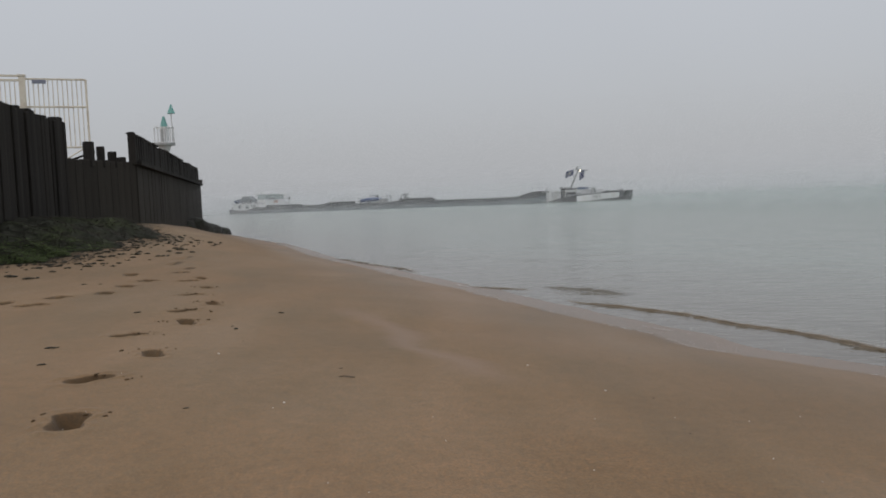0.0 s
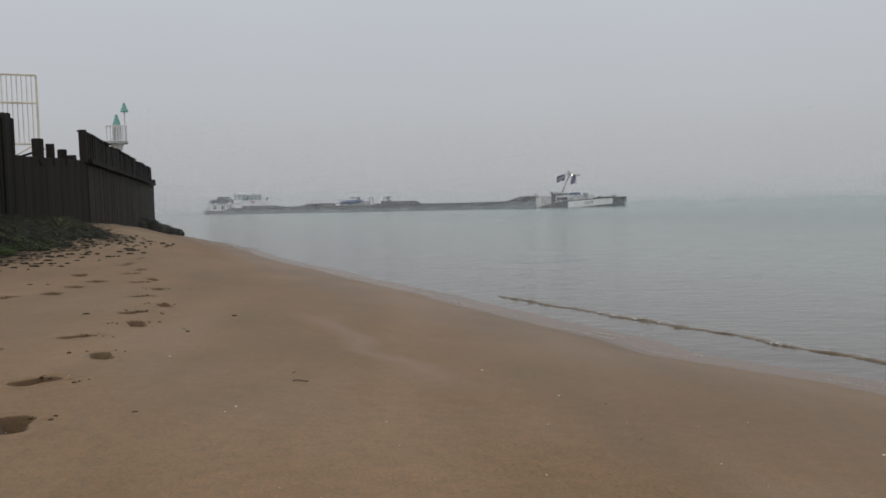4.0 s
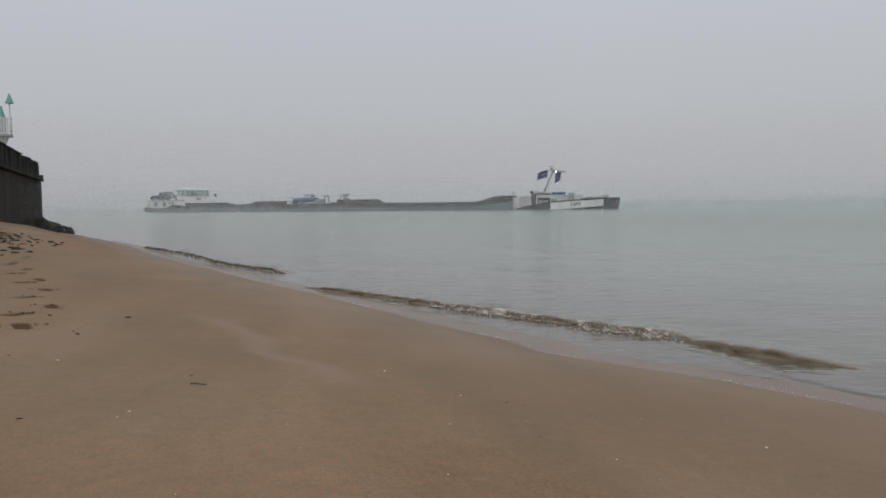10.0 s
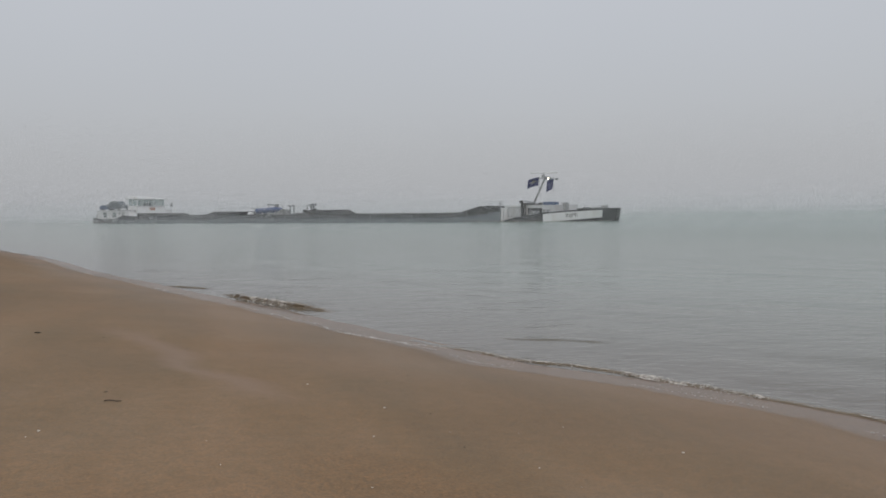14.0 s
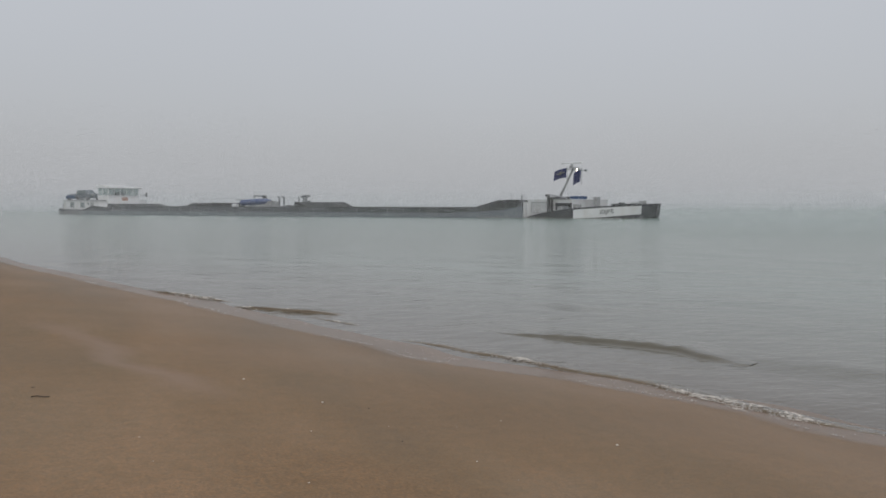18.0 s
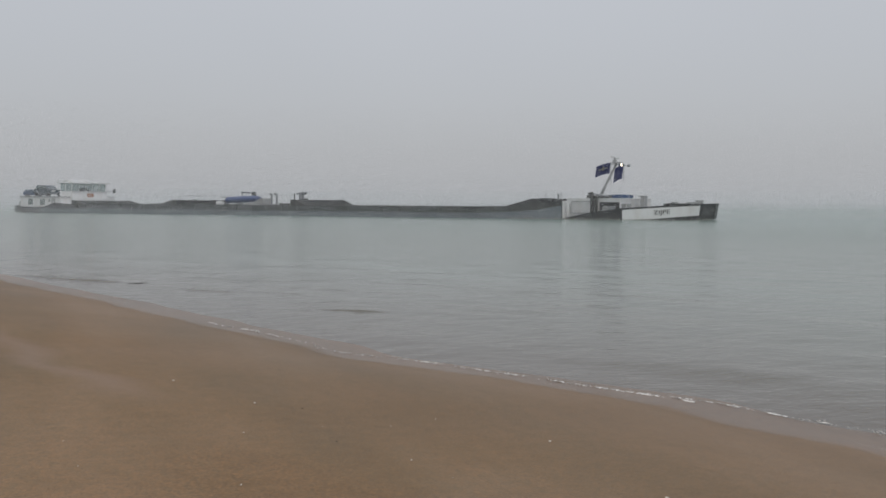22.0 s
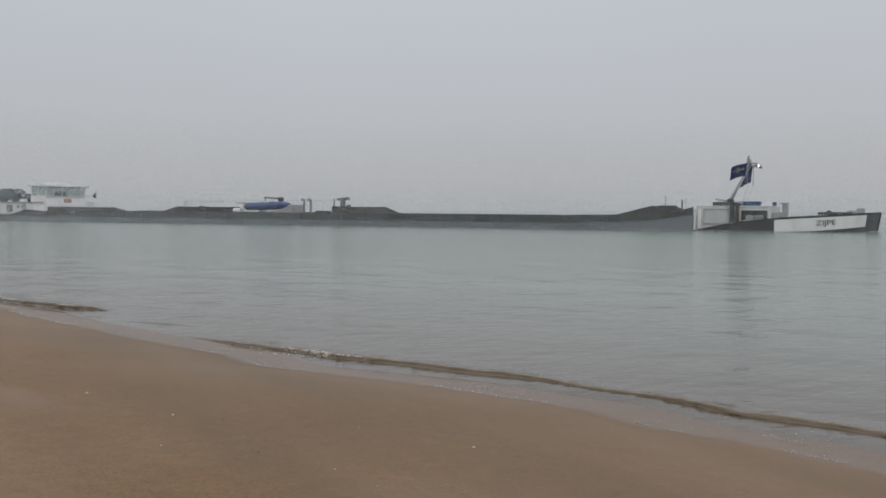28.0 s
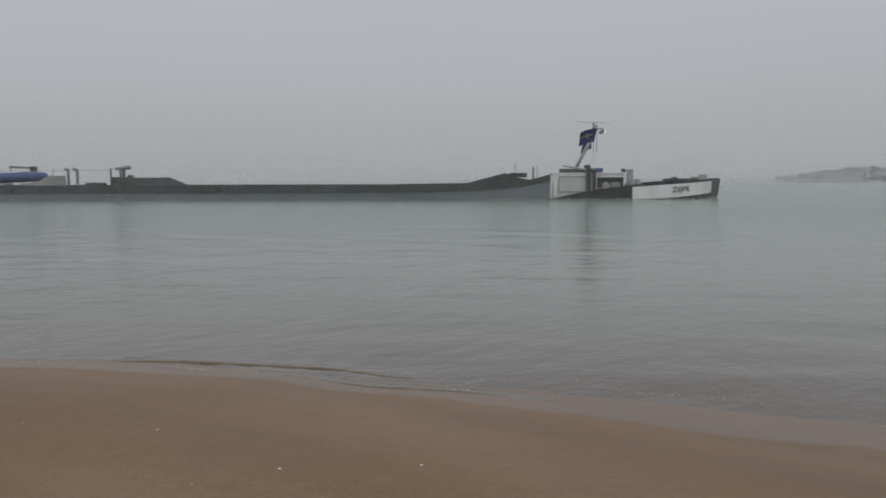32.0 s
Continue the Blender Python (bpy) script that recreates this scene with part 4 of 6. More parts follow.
    # coaming along the hold, in panels
    for k in range(14):
        a0, a1 = -90.0 + k * 4.62, -90.0 + (k + 1) * 4.62
        for y in (0.55, BEAM - 0.55):
            part("coaming_panel", box(((a0 + a1) / 2, y, 1.0), (a1 - a0 - 0.03, 0.1, 0.72), None, 0.015), COAMING, ship)
    for y in (0.55, BEAM - 0.55):
        part("coaming_rim", box((-57.7, y, 1.4), (64.8, 0.22, 0.07), None, 0.015), HULL_DARK, ship)
    for k in range(26):
        part("coaming_stay", box((-89 + k * 2.5, 0.44, 0.98), (0.06, 0.14, 0.56), None, 0.01), HULL_DARK, ship)
    # holds full of dark cargo
    for a0, a1 in ((-91.5, -76.8), (-49.3, -25.4)):
        rows = [[(a0 + (a1 - a0) * i / 40, 0.7 + (BEAM - 1.4) * j / 10, 1.05 + 0.18 * noise.noise((i * 0.3, j * 0.4, a0)) + 0.12 * math.sin(j / 10 * math.pi)) for j in range(11)] for i in range(41)]
        part("cargo", sheet(rows), COAMING, ship, "dark loose cargo", True)
    part("hold_floor", box((-59.5, MID, 0.85), (67.5, BEAM - 1.2, 0.1), None, 0), DECK, ship)
    # raised hold ends: upright on one side, sloped on the other
    for label, outline in (("aft", [(-95.2, 0.9), (-95.2, 1.85), (-94.4, 1.85), (-91.8, 1.34), (-91.8, 0.9)]),
                           ("mid", [(-76.2, 0.9), (-76.2, 1.36), (-73.9, 2.0), (-73.0, 2.0), (-73.0, 0.9)]),
                           ("fore", [(-52.9, 0.9), (-52.9, 2.12), (-52.2, 2.12), (-50.3, 1.36), (-50.3, 0.9)]),
                           ("bow", [(-23.4, 0.9), (-23.4, 1.58), (-20.4, 2.36), (-19.5, 2.0), (-18.2, 1.75), (-18.2, 0.9)])):
        for y0, y1 in ((0.85, 1.0), (BEAM - 1.0, BEAM - 0.85)):
            part("hold_end_wing", prism(outline, y0, y1), HULL_DARK, ship, "grey-green hold end plating")
        top = [p for p in outline if p[1] > 0.95]
        top = [(top[0][0], 0.95)] + top + [(top[-1][0], 0.95)]
        rows = [[(x, 1.0, z - 0.03) for x, z in top], [(x, BEAM - 1.0, z - 0.03) for x, z in top]]
        part("hold_end_roof", sheet(rows), HULL_MATT, ship)
    for a, h in ((-74.0, 2.35), (-73.7, 2.4), (-52.4, 2.5), (-58.8, 2.6), (-19.6, 2.95), (-17.9, 2.75)):
        part("deck_rod", rod((a, 2.2, 1.5), (a, 2.2, h + 0.25), 0.025, None, 6), STEEL, ship)
    part("wire", rod((-74.0, 2.2, 2.5), (-73.7, 8.2, 2.5), 0.012, None, 5), STEEL, ship)
    part("wire", rod((-73.7, 2.2, 2.6), (-52.4, 2.2, 2.7), 0.012, None, 5), STEEL, ship)
    part("hatch_ring", rod((-74.0, 5.0, 1.86), (-74.0, 5.0, 2.1), 0.35, 0.3, 12), COAMING, ship)
    part("hatch_ring", rod((-52.4, 3.2, 2.0), (-52.4, 3.2, 2.3), 0.35, 0.2, 12), COAMING, ship)
    part("deck_box", box((-19.4, 2.2, 2.2), (1.4, 0.9, 0.35), None, 0.04), HULL_DARK, ship)
    part("bent_vent", rod((-18.2, 2.2, 1.9), (-18.2, 2.2, 2.85), 0.09), STEEL, ship)


def ship_midship():
    """The engine gap amidships: covered boat on its cradle, small crane, vent pipes."""
    boat = part("covered_boat", bmesh.new(), BLUE_COVER, ship, "work boat under a blue cover")
    bm = bmesh.new()
    rows = []
    for i in range(21):
        u = i / 20
        a = -68.4 + 5.5 * u
        r = 0.62 * (0.9 + 0.12 * math.sin(u * math.pi)) * (1 - 0.25 * max(0, u - 0.85) / 0.15)
        ring = []
        for k in range(16):
            q = k / 16 * math.tau
            ring.append((a, 3.0 + 1.05 * r * math.cos(q), 2.02 + r * 0.7 * math.sin(q) + 0.2 * u + 0.02 * math.sin(9 * q + 20 * u)))
        rows.append([bm.verts.new(p) for p in ring])
    for r0, r1 in zip(rows, rows[1:]):
        for k in range(16):
            bm.faces.new((r0[k], r1[k], r1[(k + 1) % 16], r0[(k + 1) % 16]))
    bm.faces.new(rows[0][::-1])
    bm.faces.new(rows[-1])
    bmesh.ops.recalc_face_normals(bm, faces=bm.faces)
    bm.to_mesh(boat.data)
    bm.free()
    for p in boat.data.polygons:
        p.use_smooth = True
    for a in (-66.3, -64.8, -63.3):
        part("cradle", box((a, 3.0, 1.35), (0.14, 1.2, 0.55), None, 0.03), STEEL, ship)
    # beam on posts behind the boat
    part("gangway", box((-68.6, 4.0, 2.42), (3.2, 0.7, 0.14), None, 0.04), GREY, ship, "stowed grey gangway")
    part("gangway_tip", prism([(-70.2, 2.35), (-70.9, 2.5), (-70.2, 2.49)], 3.7, 4.3), GREY, ship)
    for a in (-69.8, -67.6):
        part("gangway_post", rod((a, 4.0, 0.9), (a, 4.0, 2.36), 0.06), GREY, ship)
    part("life_raft", rod((-70.0, 2.6, 1.6), (-69.0, 2.6, 1.6), 0.25, None, 14), WHITE, ship, "white life raft drum")
    # crane
    part("crane_pillar", rod((-64.2, 3.4, 0.9), (-64.2, 3.4, 2.75), 0.2, 0.16, 12), STEEL, ship)
    part("crane_head", box((-64.2, 3.4, 2.85), (0.5, 0.4, 0.45), None, 0.06), HULL_DARK, ship)
    part("crane_jib", box((-65.3, 3.4, 2.98), (2.2, 0.16, 0.2), Matrix.Rotation(radians(3), 4, "Y"), 0.03), STEEL, ship, "dark crane jib")
    part("crane_hook", rod((-66.3, 3.4, 2.95), (-66.3, 3.4, 2.7), 0.05), HULL_DARK, ship)
    part("winch", rod((-63.4, 2.9, 2.0), (-63.4, 3.9, 2.0), 0.36, None, 16), HULL_DARK, ship)
    # curved machine housing
    part("pump_housing", prism([(-64.6, 1.0), (-64.6, 1.6), (-63.4, 1.7), (-62.8, 1.9), (-62.2, 2.25), (-61.6, 2.25), (-61.6, 1.0)], 2.2, 4.0, "y", 0.03), GREY, ship, "grey swept pump housing")
    part("base_skid", box((-59.4, 3.0, 1.2), (3.4, 1.8, 0.4), None, 0.03), HULL_DARK, ship)
    for a, y in ((-60.8, 3.0), (-60.1, 3.2)):
        part("vent_pipe", rod((a, y, 1.3), (a, y, 2.75), 0.12, None, 12), STEEL, ship, "grey bent vent pipe")
    part("vent_elbow", rod((-60.8, 3.0, 2.75), (-61.1, 3.0, 2.85), 0.13, None, 10), STEEL, ship)
    part("vent_elbow", rod((-60.1, 3.2, 2.75), (-60.5, 3.2, 2.88), 0.13, None, 10), STEEL, ship)
    part("toolbox", box((-58.2, 2.8, 1.5), (1.5, 0.8, 0.3), None, 0.04), HULL_DARK, ship)
    part("exhaust_stack", rod((-56.9, 2.9, 1.1), (-56.9, 2.9, 2.9), 0.07, None, 10), HULL_DARK, ship)
    for y in (2.9, 3.4):
        part("swan_neck", rod((-56.0, y, 1.5), (-56.0, y, 2.85), 0.15, None, 10), STEEL, ship, "grey swan-neck pipe")
        part("swan_mouth", rod((-56.5, y, 2.85), (-55.4, y, 2.95), 0.12, 0.17, 10), STEEL, ship)


def ship_fore():
    # deckhouse
    part("fore_house", box((-13.95, MID, 1.28), (5.6, BEAM - 1.8, 2.1), None, 0.06), WHITE, ship, "white fore deckhouse")
    part("fore_house_roof", box((-13.95, MID, 2.33), (5.7, BEAM - 1.6, 0.08), None, 0.02), WHITE, ship)
    part("house_wing", box((-16.8, 0.52, 1.2), (0.16, 0.78, 1.75), None, 0.03), WHITE, ship)
    part("shutter", box((-14.95, 0.87, 1.5), (2.4, 0.08, 1.2), None, 0.03), PALE_GREY, ship, "pale grey roller shutter")
    part("shutter_frame", box((-14.95, 0.89, 2.15), (2.6, 0.1, 0.1), None, 0.02), WHITE, ship)
    for x0, z0, wx, wz in ((-14.95, 0.92, 2.5, 0.08), (-14.95, 2.08, 2.5, 0.08), (-16.17, 1.5, 0.08, 1.24), (-13.73, 1.5, 0.08, 1.24)):
        part("shutter_trim", box((x0, 0.81, z0), (wx, 0.06, wz), None, 0.01), GREY, ship)
    # flat black plate on the wall: the recess's shade put in as colour
    part("side_recess", box((-12.25, 0.87, 1.6), (2.0, 0.06, 0.8), None, 0.01), HULL_BLACK, ship, "black plate for the shaded recess in the house side")
    part("deck_engine", box((-11.9, 0.7, 1.42), (0.7, 0.3, 0.4), None, 0.06), STEEL, ship)
    part("ladder_frame", box((-16.5, 0.7, 1.2), (0.3, 0.1, 1.4), None, 0.03), WHITE, ship)
    # bollards and winches along the side deck
    for a, h, r in ((-13.95, 2.8, 0.17), (-13.5, 2.5, 0.13)):
        part("tall_bollard", rod((a, 0.6, 0.5), (a, 0.6, h), r, None, 14), HULL_DARK, ship, "tall dark bollard post")
        part("bollard_cap", rod((a - 0.35, 0.6, h), (a + 0.1, 0.6, h + 0.08), r * 0.75, None, 12), HULL_DARK, ship)
    part("winch_drum", rod((-12.6, 0.55, 1.35), (-12.6, 1.0, 1.35), 0.3, None, 16), GREY, ship, "anchor winch drum")
    part("winch_base", box((-12.6, 0.9, 1.0), (1.4, 0.9, 0.3), None, 0.04), HULL_DARK, ship)
    part("low_bollard", rod((-10.7, 0.55, 0.9), (-10.7, 0.55, 1.85), 0.22, None, 12), GREY, ship)
    part("low_bollard", rod((-10.2, 0.6, 0.9), (-10.2, 0.6, 1.85), 0.22, None, 12), GREY, ship)
    # wind screen plates ahead of the house
    part("screen_plate", box((-10.3, 5.4, 1.8), (0.45, 0.9, 1.6), None, 0.03), GREY, ship, "grey upright screen plate")
    part("screen_lip", box((-10.4, 5.4, 2.62), (0.7, 1.0, 0.08), None, 0.02), GREY, ship)
    part("fore_hatch", box((-6.4, MID - 1.5, 1.8), (2.6, 1.6, 0.22), None, 0.04), HULL_DARK, ship)
    part("fore_hatch", box((-5.1, MID - 1.5, 1.9), (0.9, 1.2, 0.3), None, 0.04), GREY, ship)
    part("windlass", rod((-6.9, MID - 2.0, 1.85), (-6.9, MID - 0.6, 1.85), 0.2, None, 12), HULL_DARK, ship)
    part("bow_locker", box((-4.6, MID - 1.0, 1.98), (0.6, 0.8, 0.5), None, 0.04), GREY, ship)
    part("fore_deck", hull_solid(-17.2, -3.4, lerp_of((-17.2, 0.2), (-10.7, 0.3), (-3.4, 0.85)), lerp_of((-17.3, 0.24), (-14, 0.62), (-10.7, 1.1), (-3.4, 1.6)), 0.2), DECK, ship)
    # name
    txt = bpy.data.curves.new("ship_name", "FONT")
    txt.body, txt.size, txt.extrude, txt.offset = "ZIJPE", 0.56, 0.008, 0.0
    txt.align_x, txt.align_y = "CENTER", "CENTER"
    slope = math.atan2(side_y(-6.85) - side_y(-7.05), 0.2)
    for side, y, turn in (("near", side_y(-6.95) - 0.06, pose(0, 0, 0, 90, 0, math.degrees(slope))),):
        ob = new("name_lettering", txt)
        ob.parent = ship
        ob.matrix_basis = Matrix.Translation((-6.95, y - 0.02, 1.08)) @ pose(0, 0, 0, 0, -4, math.degrees(slope)) @ pose(0, 0, 0, 90, 0, 0) @ Matrix.Diagonal((1.28, 1, 1, 1))
        txt.materials.append(HULL_BLACK)
        tagged(ob, "dark painted ship's name ZIJPE")
    # mast: folds forward, carries a yard, lamps and two flags
    foot, head = Vector((-14.9, MID - 0.6, 2.4)), Vector((-13.1, MID - 0.6, 5.95))
    part("mast_foot", box((foot.x, foot.y, 2.55), (2.4, 1.0, 0.35), None, 0.08), HULL_DARK, ship)
    part("mast", rod(foot, head, 0.15, 0.12, 14), GREY, ship, "raked grey tubular mast", True)
    part("davit_arm", rod((-15.8, MID - 1.4, 2.95), (-13.6, MID - 1.4, 2.6), 0.07), STEEL, ship)
    part("blue_crate", box((-13.3, 7.0, 2.6), (1.8, 0.9, 0.38), None, 0.04), CAR_BLUE, ship, "blue stowage crate")
    part("roof_vent", rod((-11.0, MID - 2, 2.4), (-11.0, MID - 2, 2.7), 0.16, 0.16, 12), CAR_BLUE, ship)
    part("yard", rod((head.x, MID - 2.35, 5.83), (head.x, MID + 2.1, 5.83), 0.05), STEEL, ship)
    part("mast_table", box((head.x + 0.1, head.y, 6.00), (0.9, 0.9, 0.08), None, 0.02), GREY, ship)
    part("camera_box", box((head.x - 0.1, head.y - 0.3, 6.16), (0.35, 0.3, 0.26), None, 0.03), GREY, ship)
    for dy, lit in ((-0.45, True), (0.25, False), (2.2, False)):
        part("searchlight", rod((head.x + 0.35, head.y + dy, 5.80), (head.x + 0.66, head.y + dy, 5.78), 0.11, 0.15, 14), STEEL, ship, "round searchlight")
        part("searchlight_lens", rod((head.x + 0.662, head.y + dy, 5.78), (head.x + 0.675, head.y + dy, 5.78), 0.14, 0.14, 14), LAMP if lit else PANE, ship, "lit warm lens" if lit else "")
    part("radar_motor", rod((head.x - 0.2, head.y, 6.03), (head.x - 0.2, head.y, 6.46), 0.12, 0.1, 12), GREY, ship)
    radar = part("radar_bar", box((0, 0, 0), (3.4, 0.16, 0.14), None, 0.04), WHITE, ship, "rotating white radar scanner")
    radar.location = (head.x - 0.2, head.y, 6.54)
    RADAR.append(radar)
    # flags stream aft from halyards at the yard
    for y, mat_tag, size, seed in ((MID - 2.1, "navy flag with a pale band and yellow crest", 0.8, 0.4), (MID + 1.8, "navy flag hanging in folds", 0.8, 2.0)):
        top = Vector((head.x - 0.1, y, 5.95))
        along, down = Vector((-1.7 * size, -0.35, -0.12)), Vector((-0.12, 0.05, -1.35 * size))
        if seed > 1:
            along, down = Vector((-0.85, -0.25, -0.2)), Vector((-0.15, 0.0, -1.5))
        part("flag_staff", rod((head.x - 0.06, y, 4.2), (head.x - 0.06, y, 6.05), 0.03, None, 6), STEEL, ship)
        rows = flag_sheet(top, along, down, 1.1, seed)
        fl = part("flag", thick_cloth(rows), FLAG_BLUE, ship, mat_tag, True)
        FLAGS.append((fl, top, 11 if seed < 1 else 7, 1.1 if seed < 1 else 0.9))
        if seed < 1:
            lift = along.cross(down).normalized()
            for s in (0.02, -0.02):
                band = [[rows[i][j] + lift * s for j in range(2, 13)] for i in (3, 4)]
                part("flag_band", thick_cloth(band, 0.004), FLAG_PALE, fl, "pale printed band", True)
                mark = [[rows[i][j] + lift * (s * 1.5) for j in range(6, 9)] for i in (2, 3, 4, 5)]
                part("flag_crest", thick_cloth(mark, 0.004), FLAG_YELLOW, fl, "yellow printed crest", True)
        part("halyard", rod((head.x, y, 4.3), (head.x - 0.5, MID + (y - MID) * 0.5, 2.65), 0.012, None, 5), STEEL, ship)


def ship_aft():
    # low after-house
    part("after_house", prism([(-108.0, 0.85), (-107.9, 2.4), (-98.0, 2.3), (-98.0, 0.85)], 0.9, BEAM - 0.9, "y", 0.08), WHITE, ship, "white low after-house")
    part("after_roof", box((-103.0, MID, 2.40), (10.0, BEAM - 1.5, 0.09), None, 0.02), GREY, ship)
    for a in (-105.3, -102.3):
        part("cabin_window", box((a, 0.88, 1.62), (1.05, 0.06, 0.8), None, 0.03), PANE, ship, "dark cabin window")
        part("window_frame", box((a, 0.885, 1.62), (1.2, 0.04, 0.95), None, 0.02), GREY, ship)
    part("cabin_door", box((-99.6, 0.87, 1.5), (0.85, 0.06, 1.25), None, 0.03), GREY, ship, "grey cabin door")
    part("porthole", rod((-100.6, 0.9, 1.85), (-100.6, 0.8, 1.85), 0.2, None, 14), PANE, ship)
    part("locker", box((-99.2, 0.7, 1.1), (0.9, 0.5, 0.75), None, 0.04), GREY, ship)
    for k in range(11):
        part("rail_post", rod((-107.9 + k * 0.95, 0.85, 2.4), (-107.9 + k * 0.95, 0.85, 2.75), 0.02, None, 6), STEEL, ship)
    part("ensign_staff", rod((-103.9, MID - 3.4, 2.4), (-104.2, MID - 3.4, 4.3), 0.035, None, 8), STEEL, ship)
    part("stern_bitts", box((-109.5, 2.2, 1.35), (0.35, 0.8, 0.8), None, 0.06), GREY, ship)
    # wheelhouse: short along the ship, broad across it
    y0, y1 = 2.7, 8.7
    part("wheelhouse_base", prism([(-100.6, 1.0), (-100.6, 3.12), (-97.8, 3.12), (-97.4, 2.0), (-97.4, 1.0)], y0 - 0.1, y1 + 0.1, "y", 0.06), WHITE, ship, "white wheelhouse base")
    part("side_stair", prism([(-99.9, 0.8), (-98.9, 2.3), (-98.1, 2.3), (-97.6, 0.9)], 0.95, 2.5, "y", 0.03), WHITE, ship, "white sloping stair side")
    part("sill", box((-99.2, MID, 3.18), (3.0, y1 - y0 + 0.1, 0.12), None, 0.03), WHITE, ship)
    part("room_floor", box((-99.2, MID, 3.2), (2.6, y1 - y0 - 0.3, 0.06), None, 0), HULL_DARK, ship)
    part("console", box((-98.6, MID - 0.4, 3.5), (0.8, 1.5, 0.6), None, 0.1), HULL_DARK, ship, "dark steering console")
    part("helm_chair", box((-99.4, MID + 0.3, 3.55), (0.5, 0.55, 0.8), None, 0.12), HULL_DARK, ship)
    # sloping panes: four across the front, two on each side, three behind
    for k in range(5):
        ya, yb = y0 + 0.06 + (y1 - y0 - 0.12) * k / 5, y0 + 0.06 + (y1 - y0 - 0.12) * (k + 1) / 5
        part("front_pane", sheet([[(-97.95, ya + 0.06, 3.24), (-97.95, yb - 0.06, 3.24)], [(-97.62, ya + 0.06, 4.43), (-97.62, yb - 0.06, 4.32)]]), PANE, ship, "green-tinted wheelhouse pane")
        part("rear_pane", sheet([[(-100.5, ya + 0.06, 3.24), (-100.5, yb - 0.06, 3.24)], [(-100.6, ya + 0.06, 4.5), (-100.6, yb - 0.06, 4.5)]]), PANE, ship)
    for k in range(6):
        y = y0 + 0.06 + (y1 - y0 - 0.12) * k / 5
        part("mullion", rod((-97.93, y, 3.2), (-97.6, y, 4.45), 0.055, None, 6), WHITE, ship)
        part("mullion", rod((-100.5, y, 3.2), (-100.6, y, 4.52), 0.05, None, 6), WHITE, ship)
    for y in (y0, y1):
        for k in range(2):
            xa, xb = -100.45 + 1.25 * k, -99.3 + 1.25 * k
            part("side_pane", sheet([[(xa, y, 3.24), (xb, y, 3.24)], [(xa, y, 4.5), (xb + (0.2 if k else 0), y, 4.46)]]), PANE, ship)
        part("mullion", rod((-99.22, y, 3.2), (-99.2, y, 4.5), 0.055, None, 6), WHITE, ship)
    part("wheelhouse_roof", prism([(-101.0, 4.52), (-101.0, 4.76), (-97.2, 4.58), (-97.2, 4.4)], y0 - 0.35, y1 + 0.35, "y", 0.04), WHITE, ship, "white overhanging wheelhouse roof")
    part("roof_box", prism([(-101.0, 4.76), (-101.0, 5.08), (-98.9, 4.98), (-98.9, 4.65)], y0 + 0.1, y1 - 1.6, "y", 0.04), WHITE, ship)
    for y, h in ((2.9, 5.25), (4.2, 5.1), (5.6, 5.3), (7.4, 5.0)):
        part("aerial", rod((-100.2, y, 4.5), (-100.2, y, h), 0.025, None, 6), STEEL, ship)
        part("aerial_cap", rod((-100.2, y, h), (-100.2, y, h + 0.12), 0.07, 0.03, 8), STEEL, ship)
    part("mirror_arm", rod((-97.8, 8.8, 3.3), (-97.3, 9.9, 3.35), 0.04), STEEL, ship)
    part("wing_mirror", box((-97.3, 9.9, 3.3), (0.25, 0.35, 0.5), None, 0.04), HULL_DARK, ship)
    part("wing_lamp", rod((-97.3, 9.9, 3.65), (-97.1, 9.9, 3.65), 0.09, 0.12, 10), HULL_DARK, ship)
    part("crest", box((-97.56, MID + 0.1, 2.5), (0.06, 1.15, 0.8), None, 0.02), ORANGE, ship, "faded orange painted crest")
    part("step_box", box((-95.9, 1.1, 1.05), (4.4, 1.0, 0.5), None, 0.04), HULL_DARK, ship)
    # on the after-house roof: a car, and a car shape replacing a blue rack
    for x, y, turn, paint, label in ((-104.0, 3.0, 0, CAR_DARK, "dark estate car parked on the barge's roof"), (-107.0, 2.6, 40, CAR_BLUE, "small blue car shape in place of a blue rack on the barge's roof")):
        s = 1.12 if paint is CAR_DARK else 0.68
        c = part("car_body", prism([(-2.1, 0.32), (-2.18, 0.85), (-1.95, 1.05), (1.95, 0.92), (2.15, 0.7), (2.15, 0.32)], -0.85, 0.85, "y", 0.09), paint, ship, label)
        c.matrix_basis = pose(x, y, 2.46, 0, 0, turn) @ Matrix.Scale(s, 4)
        part("car_cabin", prism([(-2.0, 1.0), (-1.55, 1.5), (0.35, 1.52), (1.15, 0.98)], -0.74, 0.74, "y", 0.08), paint, c)
        part("car_glass", prism([(-1.75, 1.06), (-1.42, 1.42), (0.28, 1.43), (0.85, 1.06)], -0.765, 0.765, "y", 0.01), PANE, c)
        for wx in (-1.35, 1.35):
            for wy in (-0.8, 0.8):
                part("wheel", rod((wx, wy - 0.1, 0.32), (wx, wy + 0.1, 0.32), 0.32, None, 18), RUBBER, c)
        part("headlight", box((2.1, -0.6, 0.72), (0.1, 0.35, 0.16), None, 0.03), WHITE, c)
        part("headlight", box((2.1, 0.6, 0.72), (0.1, 0.35, 0.16), None, 0.03), WHITE, c)


